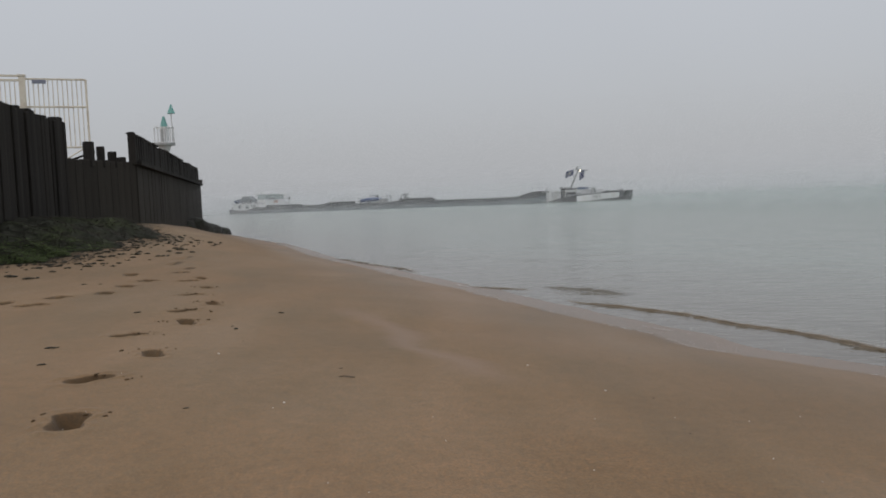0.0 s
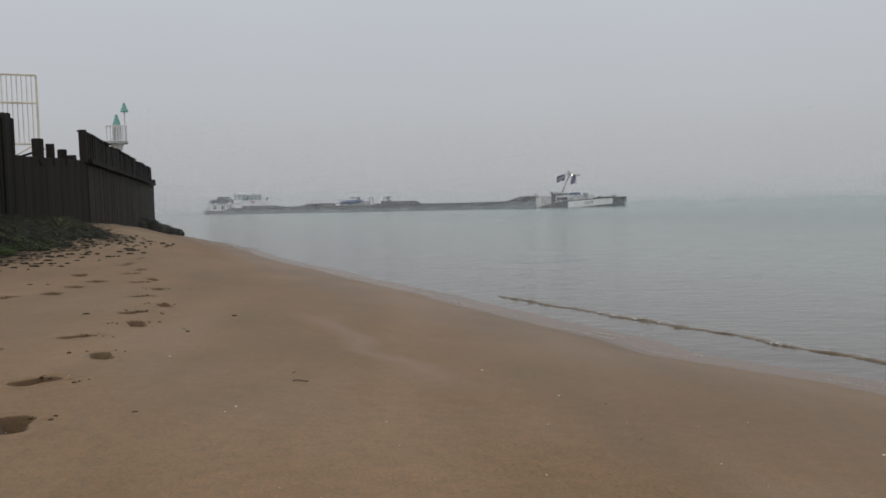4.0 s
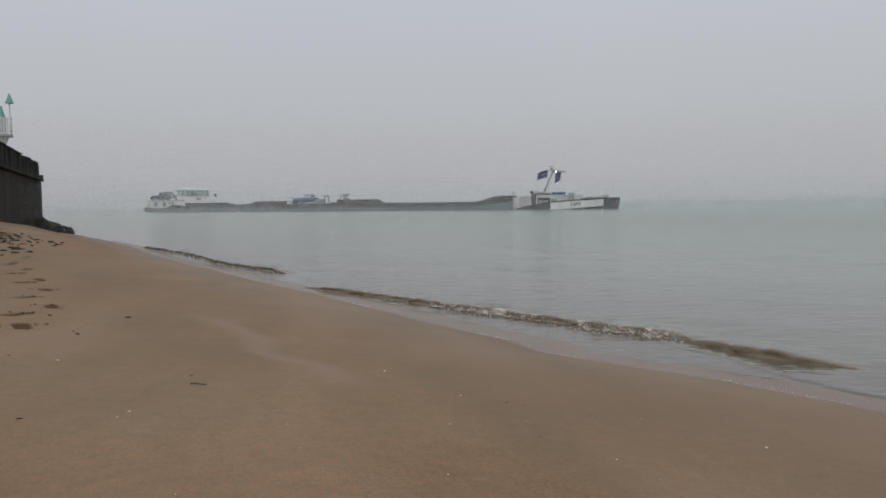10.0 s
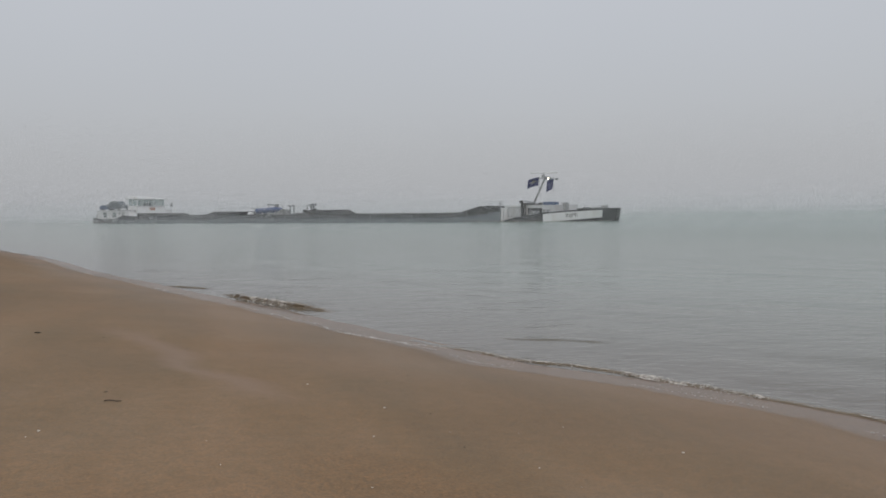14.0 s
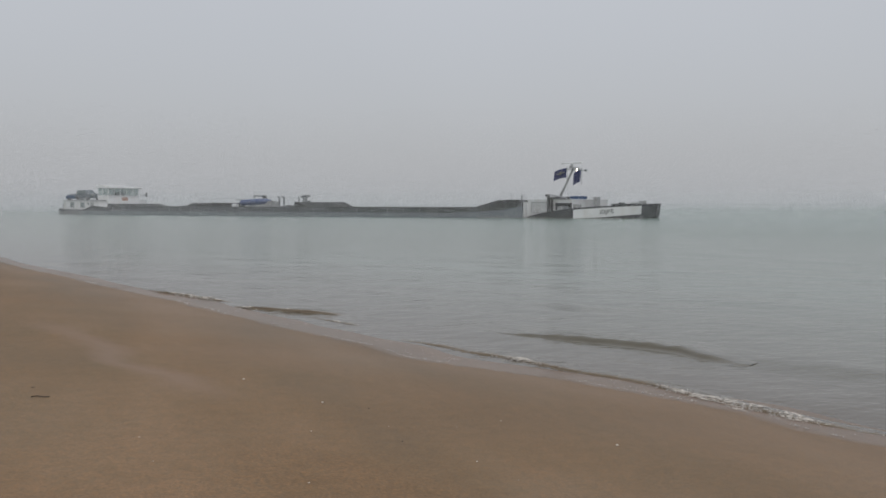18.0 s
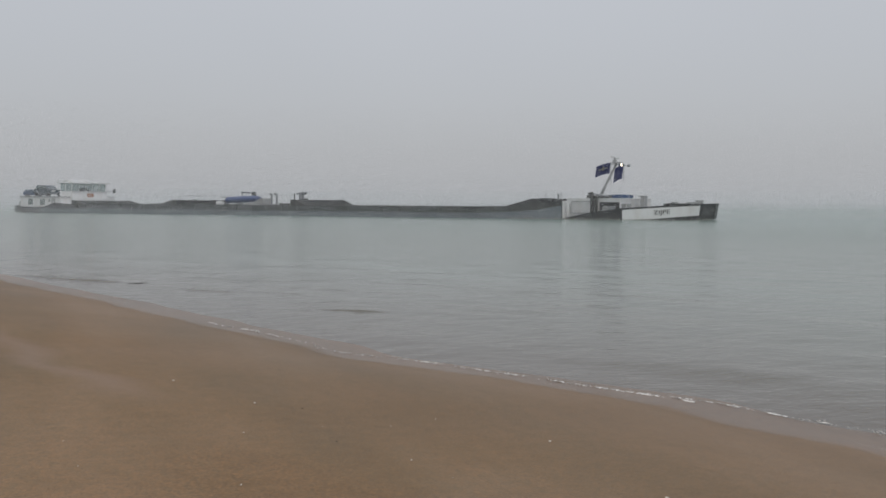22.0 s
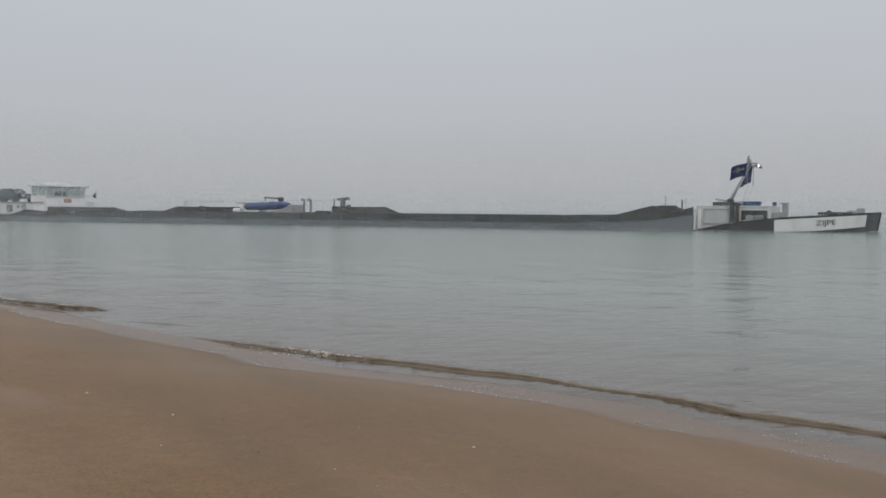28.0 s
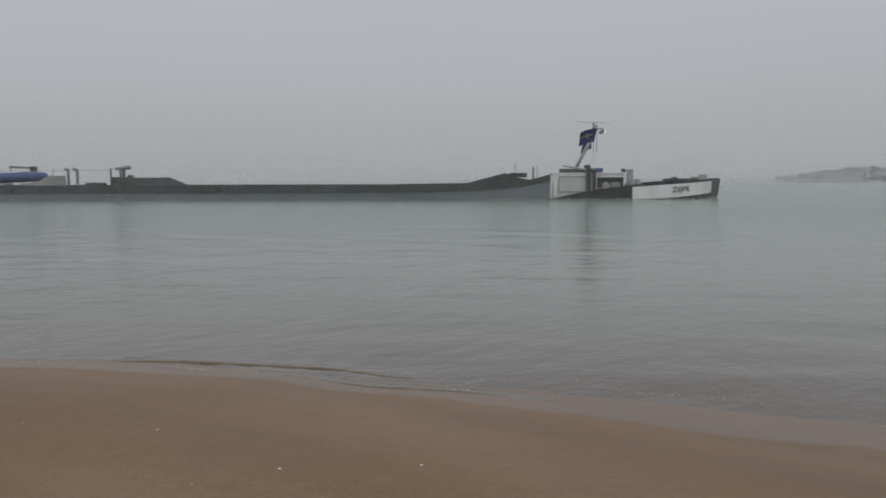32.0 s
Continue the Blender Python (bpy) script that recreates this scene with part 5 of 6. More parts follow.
ship_hull()
before = set(ship.children)
ship_midship()
for ob in set(ship.children) - before:
    ob.location.x = 2.9      # the whole engine gap sits a little nearer the bow
ship_fore()
ship_aft()
adopt(ship, "fore_house", "fore_house_roof", "house_wing", "shutter", "shutter_frame", "shutter_trim", "side_recess", "ladder_frame")
adopt(ship, "mast", "mast_foot", "yard", "mast_table", "camera_box", "searchlight", "searchlight_lens", "radar_motor", "davit_arm")
adopt(ship, "after_house", "after_roof", "cabin_window", "window_frame", "cabin_door", "porthole", "rail_post", "locker")
adopt(ship, "wheelhouse_base", "sill", "room_floor", "console", "helm_chair", "front_pane", "rear_pane", "side_pane", "mullion", "wheelhouse_roof", "roof_box", "aerial", "aerial_cap", "crest")
adopt(ship, "tall_bollard", "bollard_cap")
adopt(ship, "crane_pillar", "crane_head", "crane_jib", "crane_hook")
adopt(ship, "gangway", "gangway_tip", "gangway_post")
adopt(ship, "covered_boat", "cradle")
adopt(ship, "vent_pipe", "vent_elbow")
adopt(ship, "swan_neck", "swan_mouth")
adopt(ship, "winch_drum", "winch_base")
adopt(ship, "screen_plate", "screen_lip")


# ---- weed, stones and litter on the sand ----
def ground_z(x, y):
    return float(sand_z(np.array(x), np.array(y)))


def weed_edge(y):
    base = float(np.interp(y, (9, 11, 12.5, 14, 16, 17, 20, 22.5, 24.5, 26), (-9.6, -8.7, -8.0, -7.65, -7.5, -7.25, -7.4, -7.4, -9.2, -9.8)))
    return base + 0.18 * math.sin(y * 2.1) + 0.12 * math.sin(y * 5.3 + 1)


def weed_mound(x, y):
    """Height of the weed-covered stone slope above the sand; negative outside it."""
    if not 9 < y < 26:
        return -1
    top = float(np.interp(y, (9, 14, 18.8, 20.9, 22.6, 24.6), (1.75, 1.72, 1.58, 1.5, 1.42, 1.2)))
    return min(max(0.02, top - ground_z(x, y)), (weed_edge(y) - x) * 0.27)


def build_weed_bank():
    rows = []
    for i in range(130):
        y = 9.0 + 17.0 * i / 129
        row = []
        for k in range(60):
            x = -10.3 + 3.6 * k / 59
            h = weed_mound(x, y)
            z = ground_z(x, y) + (h + 0.06 * noise.noise((x * 1.6, y * 1.6, 0)) * min(1, h * 4) + 0.03 * noise.noise((x * 6, y * 6, 3)) * min(1, h * 6) if h > 0 else -0.15)
            row.append((x, y, z))
        rows.append(row)
    bed = new("weed_bank", mesh_of(sheet(rows), "weed_bank", WEED_BED, True))
    tagged(bed, "stone slope covered in dark and green seaweed at the jetty's foot", "seaweed bank", kind="stuff")
    # fine fronds over the slope, green towards its foot
    rng = random.Random(21)
    for mat, name, count, label in ((WEED_DARK, "dark_weed", 16000, "dark wet bladder wrack"), (WEED_GREEN, "green_weed", 6000, "green sea lettuce")):
        verts, faces = [], []
        made = 0
        while made < count:
            y = rng.uniform(9.2, 25.5)
            x = rng.uniform(-10, -6.8)
            h = weed_mound(x, y)
            if name == "green_weed":
                if h < 0.01 or y > 17.0 + 2.0 * rng.random() ** 2 or h > 0.34 * rng.random() ** 1.5 + 0.12 * noise.noise((x, y * 0.7, 8)):
                    continue
            else:
                if h < (-0.35 * rng.random() ** 3 if y > 15 else -0.1 * rng.random() ** 3):
                    continue
            made += 1
            z = ground_z(x, y) + max(h, 0) + 0.012 + (0.06 * noise.noise((x * 1.6, y * 1.6, 0)) * min(1, max(h, 0) * 4) + 0.03 * noise.noise((x * 6, y * 6, 3)) * min(1, max(h, 0) * 6))
            for _ in range(2):
                q = rng.uniform(0, math.tau)
                ln, wd = rng.uniform(0.03, 0.09), rng.uniform(0.004, 0.014)
                c, s = math.cos(q), math.sin(q)
                up = rng.uniform(0.0, 0.018) if h > 0 else 0.008
                base = len(verts)
                for u, v, w in ((0, -wd, 0), (0, wd, 0), (ln * 0.5, wd * 1.2, up), (ln * 0.5, -wd * 1.2, up), (ln, wd * 0.5, up * 0.4), (ln, -wd * 0.5, up * 0.4)):
                    verts.append((x + c * u - s * v, y + s * u + c * v, z + w))
                faces += [(base, base + 1, base + 2, base + 3), (base + 3, base + 2, base + 4, base + 5)]
        ob = from_arrays(name, verts, faces, mat)
        tagged(ob, label, "seaweed", kind="stuff")


build_weed_bank()


def lump(bm, c, size, seed, rough=0.35, sub=2):
    made = bmesh.ops.create_icosphere(bm, subdivisions=sub, radius=1.0)
    for v in made["verts"]:
        v.co *= 1 + rough * noise.noise(v.co * 1.3 + Vector((seed, seed * 2, 0)))
        v.co = Vector((v.co.x * size[0], v.co.y * size[1], v.co.z * size[2])) + Vector(c)
    return bm


def build_rocks():
    rng = random.Random(3)
    spots = [(-12.35 - (y - 42.0) * 0.2 + rng.uniform(-0.2, 0.75), y) for y in (40.5 + 10.5 * (k + 0.5) / 26 for k in range(26))]
    spots += [(-13.5 + 0.24 * k + rng.uniform(-0.15, 0.15), 49.6 + rng.uniform(-0.6, 0.9)) for k in range(4)]
    for k, (x, y) in enumerate(spots):
        s = rng.uniform(0.28, 0.62) if k < 26 else 0.6 - 0.06 * (k - 26)
        z = ground_z(x, y)
        ob = new("rock", mesh_of(lump(bmesh.new(), (0, 0, 0), (s, s * rng.uniform(0.7, 1.1), s * 0.75), k), "rock", ROCK, False))
        ob.location = (x, y, max(z, -0.2) + s * 0.25)
        tagged(ob, "dark wet basalt rock at the jetty's end", "rock", "rocks at the jetty's end")


build_rocks()


def build_litter():
    rng = random.Random(8)
    # flat pieces of wrack
    shape = []
    for k in range(4):
        bm = bmesh.new()
        lump(bm, (0, 0, 0.015), (0.07, 0.035, 0.016), k * 3.1, 0.7)
        for j in range(3):
            lump(bm, (rng.uniform(-0.09, 0.09), rng.uniform(-0.04, 0.04), 0.012), (0.03, 0.02, 0.012), k + j, 0.6, 1)
        shape.append(mesh_of(bm, "weed_scrap", WEED_DARK, True))
    fixed = [(-2.72, 5.67), (-2.98, 6.42), (-3.02, 6.4), (-2.04, 8.1), (-1.385, 4.44), (-0.72, 5.7), (-3.24, 8.89), (-1.77, 9.16), (-1.96, 7.9), (-4.9, 12.1), (-5.1, 12.0), (-4.6, 11.9)]
    near = []
    while len(near) < 270:
        y = rng.uniform(10.5, 23.5)
        near.append((weed_edge(y) + 0.06 + 1.5 * rng.random() ** 1.8, y))
    for k, (x, y) in enumerate(fixed + near):
        ob = new("weed_scrap", shape[k % 4])
        s = rng.uniform(0.35, 1.0) if k >= len(fixed) else rng.uniform(0.12, 0.2) if 3 <= k <= 5 else rng.uniform(0.3, 0.5)
        ob.matrix_world = Matrix.Translation((x, y, ground_z(x, y))) @ Matrix.Rotation(rng.uniform(0, 6.28), 4, "Z") @ Matrix.Diagonal((s * 1.1, s * 0.9, s * 1.0, 1))
        tagged(ob, "small dark scrap of seaweed lying on the sand", "seaweed", "seaweed scraps")
    shell = mesh_of(lump(bmesh.new(), (0, 0, 0.004), (0.016, 0.012, 0.006), 2, 0.2), "shell", SHELL, True)
    spots = [(1.0, 5.3), (2.43, 4.1), (2.38, 3.0), (2.9, 2.6), (0.6, 6.2), (-1.7, 6.3), (-0.9, 4.6)] + [(rng.uniform(-2.6, 2.2), rng.uniform(2.8, 5.5)) for _ in range(22)]
    for k, (x, y) in enumerate(spots):
        ob = new("shell", shell)
        ob.matrix_world = Matrix.Translation((x, y, ground_z(x, y))) @ Matrix.Rotation(rng.uniform(0, 6.28), 4, "Z") @ Matrix.Scale(0.6 if k < 7 else rng.uniform(0.15, 0.35), 4)
        tagged(ob, "small pale broken shell on the sand", "shell", "shells on the sand")
    pebble = mesh_of(lump(bmesh.new(), (0, 0, 0.005), (0.014, 0.011, 0.008), 5, 0.4), "pebble", ROCK, True)
    for k in range(26):
        x, y = rng.uniform(-2.8, 2.4), rng.uniform(2.6, 9.0)
        ob = new("pebble", pebble)
        ob.matrix_world = Matrix.Translation((x, y, ground_z(x, y))) @ Matrix.Rotation(rng.uniform(0, 6.28), 4, "Z") @ Matrix.Scale(rng.uniform(0.15, 0.4), 4)
        tagged(ob, "small dark pebble on the sand", "pebble", "pebbles on the sand")
    bm = bmesh.new()
    pts = [(-0.685, 5.37, 0), (-0.655, 5.362, 0.006), (-0.615, 5.345, 0.003), (-0.585, 5.335, 0.005)]
    for p, q in zip(pts, pts[1:]):
        z0, z1 = ground_z(p[0], p[1]), ground_z(q[0], q[1])
        add_rod(bm, (p[0], p[1], z0 + p[2] + 0.004), (q[0], q[1], z1 + q[2] + 0.004), 0.004, 0.003, 6)
    tagged(new("stick", mesh_of(bm, "stick", STICK)), "thin dark stick lying on the sand", "stick")


build_litter()


# ---- wavelets that run in and break along the beach ----
WAVES = []
SHOREWARD = Vector((-0.92, -0.39, 0))


BLOB = np.array([(1, 0, 0), (-1, 0, 0), (0, 1, 0), (0, -1, 0), (0, 0, 1), (0, 0, -1)], dtype=float)
BLOB_FACES = np.array([(0, 2, 4), (2, 1, 4), (1, 3, 4), (3, 0, 4), (2, 0, 5), (1, 2, 5), (3, 1, 5), (0, 3, 5)])


def froth(name, spots, mat):
    """Small rounded bubbles; spots holds rows of x, y, z and size."""
    spots = np.asarray(spots, dtype=float)
    v = spots[:, None, :3] + BLOB[None] * (spots[:, 3][:, None, None] * np.array([1.3, 1.5, 0.8]))
    f = BLOB_FACES[None] + 6 * np.arange(len(spots))[:, None, None]
    return from_arrays(name, v.reshape(-1, 3), f.reshape(-1, 3), mat, True)


def foam_lumps(name, spots, mat, seed, flat=False):
    """Torn clots of foam: rows of x, y, z and size, each with its own uneven outline."""
    bm = bmesh.new()
    bmesh.ops.create_icosphere(bm, subdivisions=2, radius=1.0)
    base = np.array([v.co[:] for v in bm.verts])
    tri = np.array([[v.index for v in f.verts] for f in bm.faces])
    bm.free()
    rng = np.random.default_rng(seed)
    spots = np.asarray(spots, dtype=float)
    k = len(spots)
    wild = sum(a * np.sin(f * (base @ d) + p[:, None]) for a, f, d, p in (
        (0.34, 3.1, rng.normal(size=3), rng.uniform(0, 6.3, k)), (0.30, 5.3, rng.normal(size=3), rng.uniform(0, 6.3, k)), (0.2, 9.0, rng.normal(size=3), rng.uniform(0, 6.3, k))))
    size = spots[:, 3][:, None] * np.stack([rng.uniform(0.6, 1.1, k), rng.uniform(0.8, 1.8, k), rng.uniform(0.5, 0.9, k)], 1)
    if flat:
        size = size * np.array([1.0, 2.2, 0.16])
    v = spots[:, None, :3] + base[None] * (1 + wild)[:, :, None] * size[:, None, :]
    return from_arrays(name, v.reshape(-1, 3), (tri[None] + len(base) * np.arange(k)[:, None, None]).reshape(-1, 3), mat, True)


def wavelet(t_ref, line, height, foam, stretch=(0, 99)):
    """A low ridge of silty water along the beach, with foam on the breaking stretch; line holds pairs of y and the distance off the wet edge at t_ref."""
    seed = len(WAVES) + 1
    w = thing("wavelet", "small brown-grey wavelet rolling in along the beach" if foam < 0.3 else "small breaking wavelet with white foam on its crest", "wave", None, "wavelets")
    rng = random.Random(seed)
    line = sorted(line)
    ys, offs = [p[0] for p in line], [p[1] for p in line]
    reach = 0.05 * (ys[-1] - ys[0]) + 0.15
    y_lo, y_hi = ys[0] - reach, ys[-1] + reach * 1.5
    n = max(24, int((y_hi - y_lo) / 0.045))
    long = 0.5 + 5.0 * height
    soft = foam == 0 and sum(offs) / len(offs) > 0.95      # a swell that has not steepened yet
    taper = min(0.9, 0.34 * (y_hi - y_lo))
    tall = 0.66 if foam or height > 0.08 else 0.48
    breaks = foam > 0
    if height > 0.03 and not soft:
        foam = max(foam, 0.27 if height > 0.04 else 0.22)      # every steep crest carries a few flecks
    profile = [(-1.0, -0.06), (-0.75, 0.03), (-0.52, 0.16), (-0.34, 0.40), (-0.2, 0.72), (-0.1, 0.94), (-0.045, 1.0), (0.0, 0.93), (0.03, 0.72), (0.05, 0.45), (0.075, 0.18), (0.12, 0.03), (0.2, -0.12), (0.26, -0.5)]
    rows, crest, floors = [], [], []
    for i in range(n + 1):
        f = i / n
        y = y_lo + (y_hi - y_lo) * f
        wob = 0.035 * noise.noise((y * 1.1, seed, 0)) + 0.02 * noise.noise((y * 3.7, seed, 4))
        x = float(shore_x(y)) + sum(float(np.interp(y + d, ys, offs)) for d in (-0.2, 0, 0.2)) / 2.79 + wob
        rise = min(1.0, (y - y_lo) / taper, (y_hi - y) / (taper * 1.4))
        h = tall * (height if height > 0.013 else 0.005) * rise * rise * (3 - 2 * rise) * (0.88 + 0.4 * noise.noise((y * 0.9, seed, 9)) + 0.22 * noise.noise((y * 4, seed, 2)))
        h = max(h, 0.002)
        floor_z = max(0.0, ground_z(x, y))
        floors.append(floor_z)
        row = []
        for k, (d, z) in enumerate(profile):
            steep = long if d < 0 else 0.7 + 4.0 * h if soft else 0.16 + 2.2 * h
            j = (0.028 * noise.noise((y * 5, d * 5, seed)) + 0.026 * noise.noise((y * 14, d * 9, seed))) * min(1, h / 0.05) if 4 <= k <= 10 else 0
            row.append((x + SHOREWARD.x * (d * steep + j), y + SHOREWARD.y * (d * steep + j), floor_z * (k > 3) + z * h + (0.3 * j if k < 10 else 0) - (0.012 * (1 - rise) if k < 3 or k > 10 else 0.004 * (1 - rise))))
        rows.append(row)
        crest.append((Vector(row[7]), h))
    if height > 0.013:
        ridge = part("ridge", sheet(rows), SEA, w, "", True)
        ridge.data.materials.append(BREAKER if breaks else SWELL)
        for k, face in enumerate(ridge.data.polygons):
            face.material_index = 1 if k % (len(profile) - 1) >= 5 and not soft else 0
    elif foam >= 0.7:
        # a thread of foam left along the edge of the wash
        thread = []
        for c, h in crest:
            wide = 0.020 * foam * (0.55 + 0.9 * abs(noise.noise((c.y * 1.7, seed, 14))))
            thread.append([c + SHOREWARD * (wide * d) + Vector((0, 0, 0.002 + 0.006 * (1 - d * d))) for d in (-1, -0.5, 0, 0.5, 1)])
        part("foam_thread", sheet(thread), EDGE_LACE, w, "thin thread of white foam", True)
    if foam:
        clots, spots, films, runs = [], [], [], [[]]
        for (c, h), row in zip(crest, rows):
            y_at = c.y
            run = noise.noise((c.y * 0.5, seed, 20)) + 0.5 * noise.noise((c.y * 2.2, seed, 31))
            thick = min(1.0, max(0.0, (run - 0.22 + foam * 0.62) * 2.2)) * min(1.0, max(0.0, h / height - 0.15) * 2.5)
            thick *= max(0.18, min(1.0, max(0.0, 1 + 2 * (y_at - stretch[0]))) * min(1.0, max(0.0, 1 + 2 * (stretch[1] - y_at))))
            if thick > 0.08 and height > 0.02:
                foot = Vector(row[11])
                path = [Vector(p) for p in row[4:12]] + [foot + SHOREWARD * d + Vector((0, 0, 0.006)) for d in (0.05, 0.12, 0.22)]
                lo, hi = 3 - 3 * thick, 3 + (3.5 + 3.5 * foam) * thick
                strip = []
                for q in range(10):
                    at = lo + (hi - lo) * q / 9
                    i0 = min(int(at), len(path) - 2)
                    strip.append(path[i0].lerp(path[i0 + 1], at - i0) + SHOREWARD * 0.004 + Vector((0, 0, 0.004)))
                runs[-1].append(strip)
            elif runs[-1]:
                runs.append([])
            for _ in range(int((12 if height > 0.02 else 9) * thick + rng.random())):
                down = rng.random()
                clump = noise.noise((c.y * 7, down * 3, seed)) + 0.5 * noise.noise((c.y * 19, down * 6, seed + 5))
                p = c + SHOREWARD * (0.07 * down ** 1.5 + rng.uniform(-0.05, 0.01)) + Vector((0, rng.uniform(-0.04, 0.04), -0.93 * h * down + 0.012 * clump))
                if clump > 0.18 - 0.55 * thick * foam:
                    if rng.random() < 0.3:
                        clots.append((*p, rng.uniform(0.002, 0.005) * (0.7 + 0.6 * thick)))
                    for _ in range(int(2 + 5 * foam)):
                        spots.append((p.x + rng.gauss(0, 0.008), p.y + rng.gauss(0, 0.012), p.z + rng.gauss(0, 0.006), rng.uniform(0.0018, 0.0042)))
                for _ in range(2):
                    if rng.random() < 0.25 * thick:
                        spots.append((p.x + rng.uniform(-0.05, 0.05), p.y + rng.uniform(-0.05, 0.05), p.z + rng.uniform(-0.01, 0.012), rng.uniform(0.0015, 0.003)))
            # sheets of foam sliding ahead of the break, then loose froth
            if height > 0.05:
                for _ in range(int(5 * thick * foam + rng.random() * (thick > 0.1))):
                    p = Vector((c.x, c.y + rng.uniform(-0.05, 0.05), c.z - 0.9 * h + 0.004)) + SHOREWARD * (0.04 + 0.26 * rng.random() ** 2)
                    films.append((*p, rng.uniform(0.003, 0.011)))
            if rng.random() < 0.7 * thick:
                for _ in range(rng.randint(1, 3)):
                    p = Vector((c.x, c.y + rng.uniform(-0.05, 0.05), c.z - 0.9 * h + 0.003)) + SHOREWARD * (0.1 + 0.4 * rng.random() ** 1.6)
                    spots.append((*p, rng.uniform(0.002, 0.0045)))
        for strips in runs:
            if len(strips) > 2:
                part("foam_lace", sheet(strips), LACE, w, "torn white foam on the breaking crest", True)
        if films:
            ob = foam_lumps("foam_sheet", films, FOAM, seed + 100, True)
            ob.parent = w
            tagged(ob, "flat white foam sliding on the water", kind="stuff")
        if clots:
            ob = foam_lumps("foam", clots, FOAM, seed)
            ob.parent = w
            tagged(ob, "broken white foam", kind="stuff")
        if spots:
            ob = froth("froth", spots, FOAM)
            ob.parent = w
            tagged(ob, "fine bubbles of froth", kind="stuff")
    WAVES.append((w, t_ref, height, sum(floors) / len(floors)))


# when it breaks, line along the beach (y and distance off the wet edge), height, foam and the stretch that foams
wavelet(0, ((12.9, 1.89), (13.7, 1.69), (14.5, 1.35)), 0.09, 0)
wavelet(0, ((6.2, 1.34), (7.8, 1.34), (8.36, 1.52), (8.94, 1.36), (9.73, 1.28), (10.77, 1.33), (11.52, 1.08), (12.2, 0.89)), 0.046, 0.3, (7.8, 9.1))
wavelet(0, ((18.8, 0.79), (21.4, 0.57), (24.1, 0.44)), 0.072, 0)
wavelet(0, ((14.1, 1.02), (15, 0.44)), 0.039, 0)
wavelet(1, ((11.76, 0.88), (12.2, 0.49), (13.2, 0.41), (15.7, 0.49), (17.3, 0.29)), 0.047, 0)
wavelet(1, ((5.97, 1.16), (7.57, 1.16), (7.99, 1.3), (8.48, 1.18), (9.03, 0.95), (9.77, 0.8), (10.36, 0.59)), 0.070, 0.15, (7.6, 9.0))
wavelet(1.05, ((6.79, 0.25), (7.51, 0.51), (7.89, 0.7)), 0.012, 0.8)
wavelet(2, ((11.15, 2.16), (11.57, 1.92), (12.3, 1.73), (13.2, 1.4), (14.4, 0.87)), 0.077, 0)
wavelet(2, ((10.15, 1.27), (10.43, 1.07), (10.81, 0.97)), 0.080, 0)
wavelet(2, ((20, 0.43), (23.1, 0.66), (29.2, 0.17)), 0.065, 0)
wavelet(2.05, ((7.81, 0.71), (8.34, 0.66), (9.01, 0.48), (9.96, 0.28)), 0.012, 0.9)
wavelet(2, ((5.42, 0.61), (7.02, 0.61), (7.36, 0.58)), 0.027, 0)
wavelet(3, ((18.2, 1.38), (19, 0.82), (20.6, 0.4)), 0.090, 0)
wavelet(3, ((5.86, 1.28), (7.46, 1.28), (7.75, 1.3), (8.33, 1.34), (8.78, 1.07), (9.33, 0.81), (10.11, 0.66), (11.03, 0.54), (11.8, 0.63), (12.9, 0.48), (14.9, 0.4)), 0.086, 0.3, (7.8, 10.1))
wavelet(4.5, ((5.43, 0.95), (7.03, 0.95), (7.9, 1.17), (9.4, 1.09), (11.29, 0.93), (14, 0.73)), 0.084, 0.3, (7.3, 10.3))
wavelet(6, ((16.4, 1.23), (20.3, 1.47), (22.3, 0.84), (23.8, 0.37)), 0.083, 0)
wavelet(6, ((9.57, 2.46), (9.96, 2.16), (10.51, 2.17), (10.92, 1.97), (11.56, 1.79), (12.3, 1.42), (12.9, 1.13), (14, 0.94), (16.3, 0.96)), 0.141, 0.95, (10.4, 14.0))
wavelet(6, ((5.78, 1.68), (7.38, 1.68), (7.76, 1.92), (8.1, 1.99), (8.66, 1.98)), 0.092, 0.1)
wavelet(6.05, ((6.72, 0.61), (7.29, 0.39), (8.11, 0.59), (8.88, 0.37)), 0.012, 0.7)
wavelet(7, ((15.4, 0.84), (17.3, 0.91), (18.9, 0.53)), 0.057, 0)
wavelet(7, ((9.2, 2.11), (9.83, 2.05), (10.06, 1.75), (10.53, 1.39), (11.02, 1.08), (11.48, 0.75), (11.86, 0.32)), 0.096, 0.6, (9.6, 11.6))
wavelet(7, ((5.07, 1.07), (6.67, 1.07), (7.18, 1.2), (7.75, 1.5), (8.71, 1.77), (9.31, 1.68)), 0.132, 0.5, (6.7, 9.1))
wavelet(7.05, ((7.87, 0.46), (8.87, 0.41), (9.77, 0.22)), 0.012, 0.7)
wavelet(8, ((15.1, 2.24), (15.7, 1.57), (16.6, 0.95), (17.8, 0.44)), 0.066, 0)
wavelet(8.05, ((8.26, 0.7), (8.64, 0.58), (9.32, 0.34), (10.1, 0.13), (10.97, 0.13)), 0.012, 1)
wavelet(8, ((4.5, 0.76), (6.1, 0.76), (6.47, 0.86), (6.88, 0.79), (7.37, 0.81), (7.88, 0.86), (8.33, 0.69)), 0.077, 0.45, (6.5, 8.1))
wavelet(9, ((26.2, 1.33), (28.1, 1.08), (32.1, 0.44)), 0.097, 0)
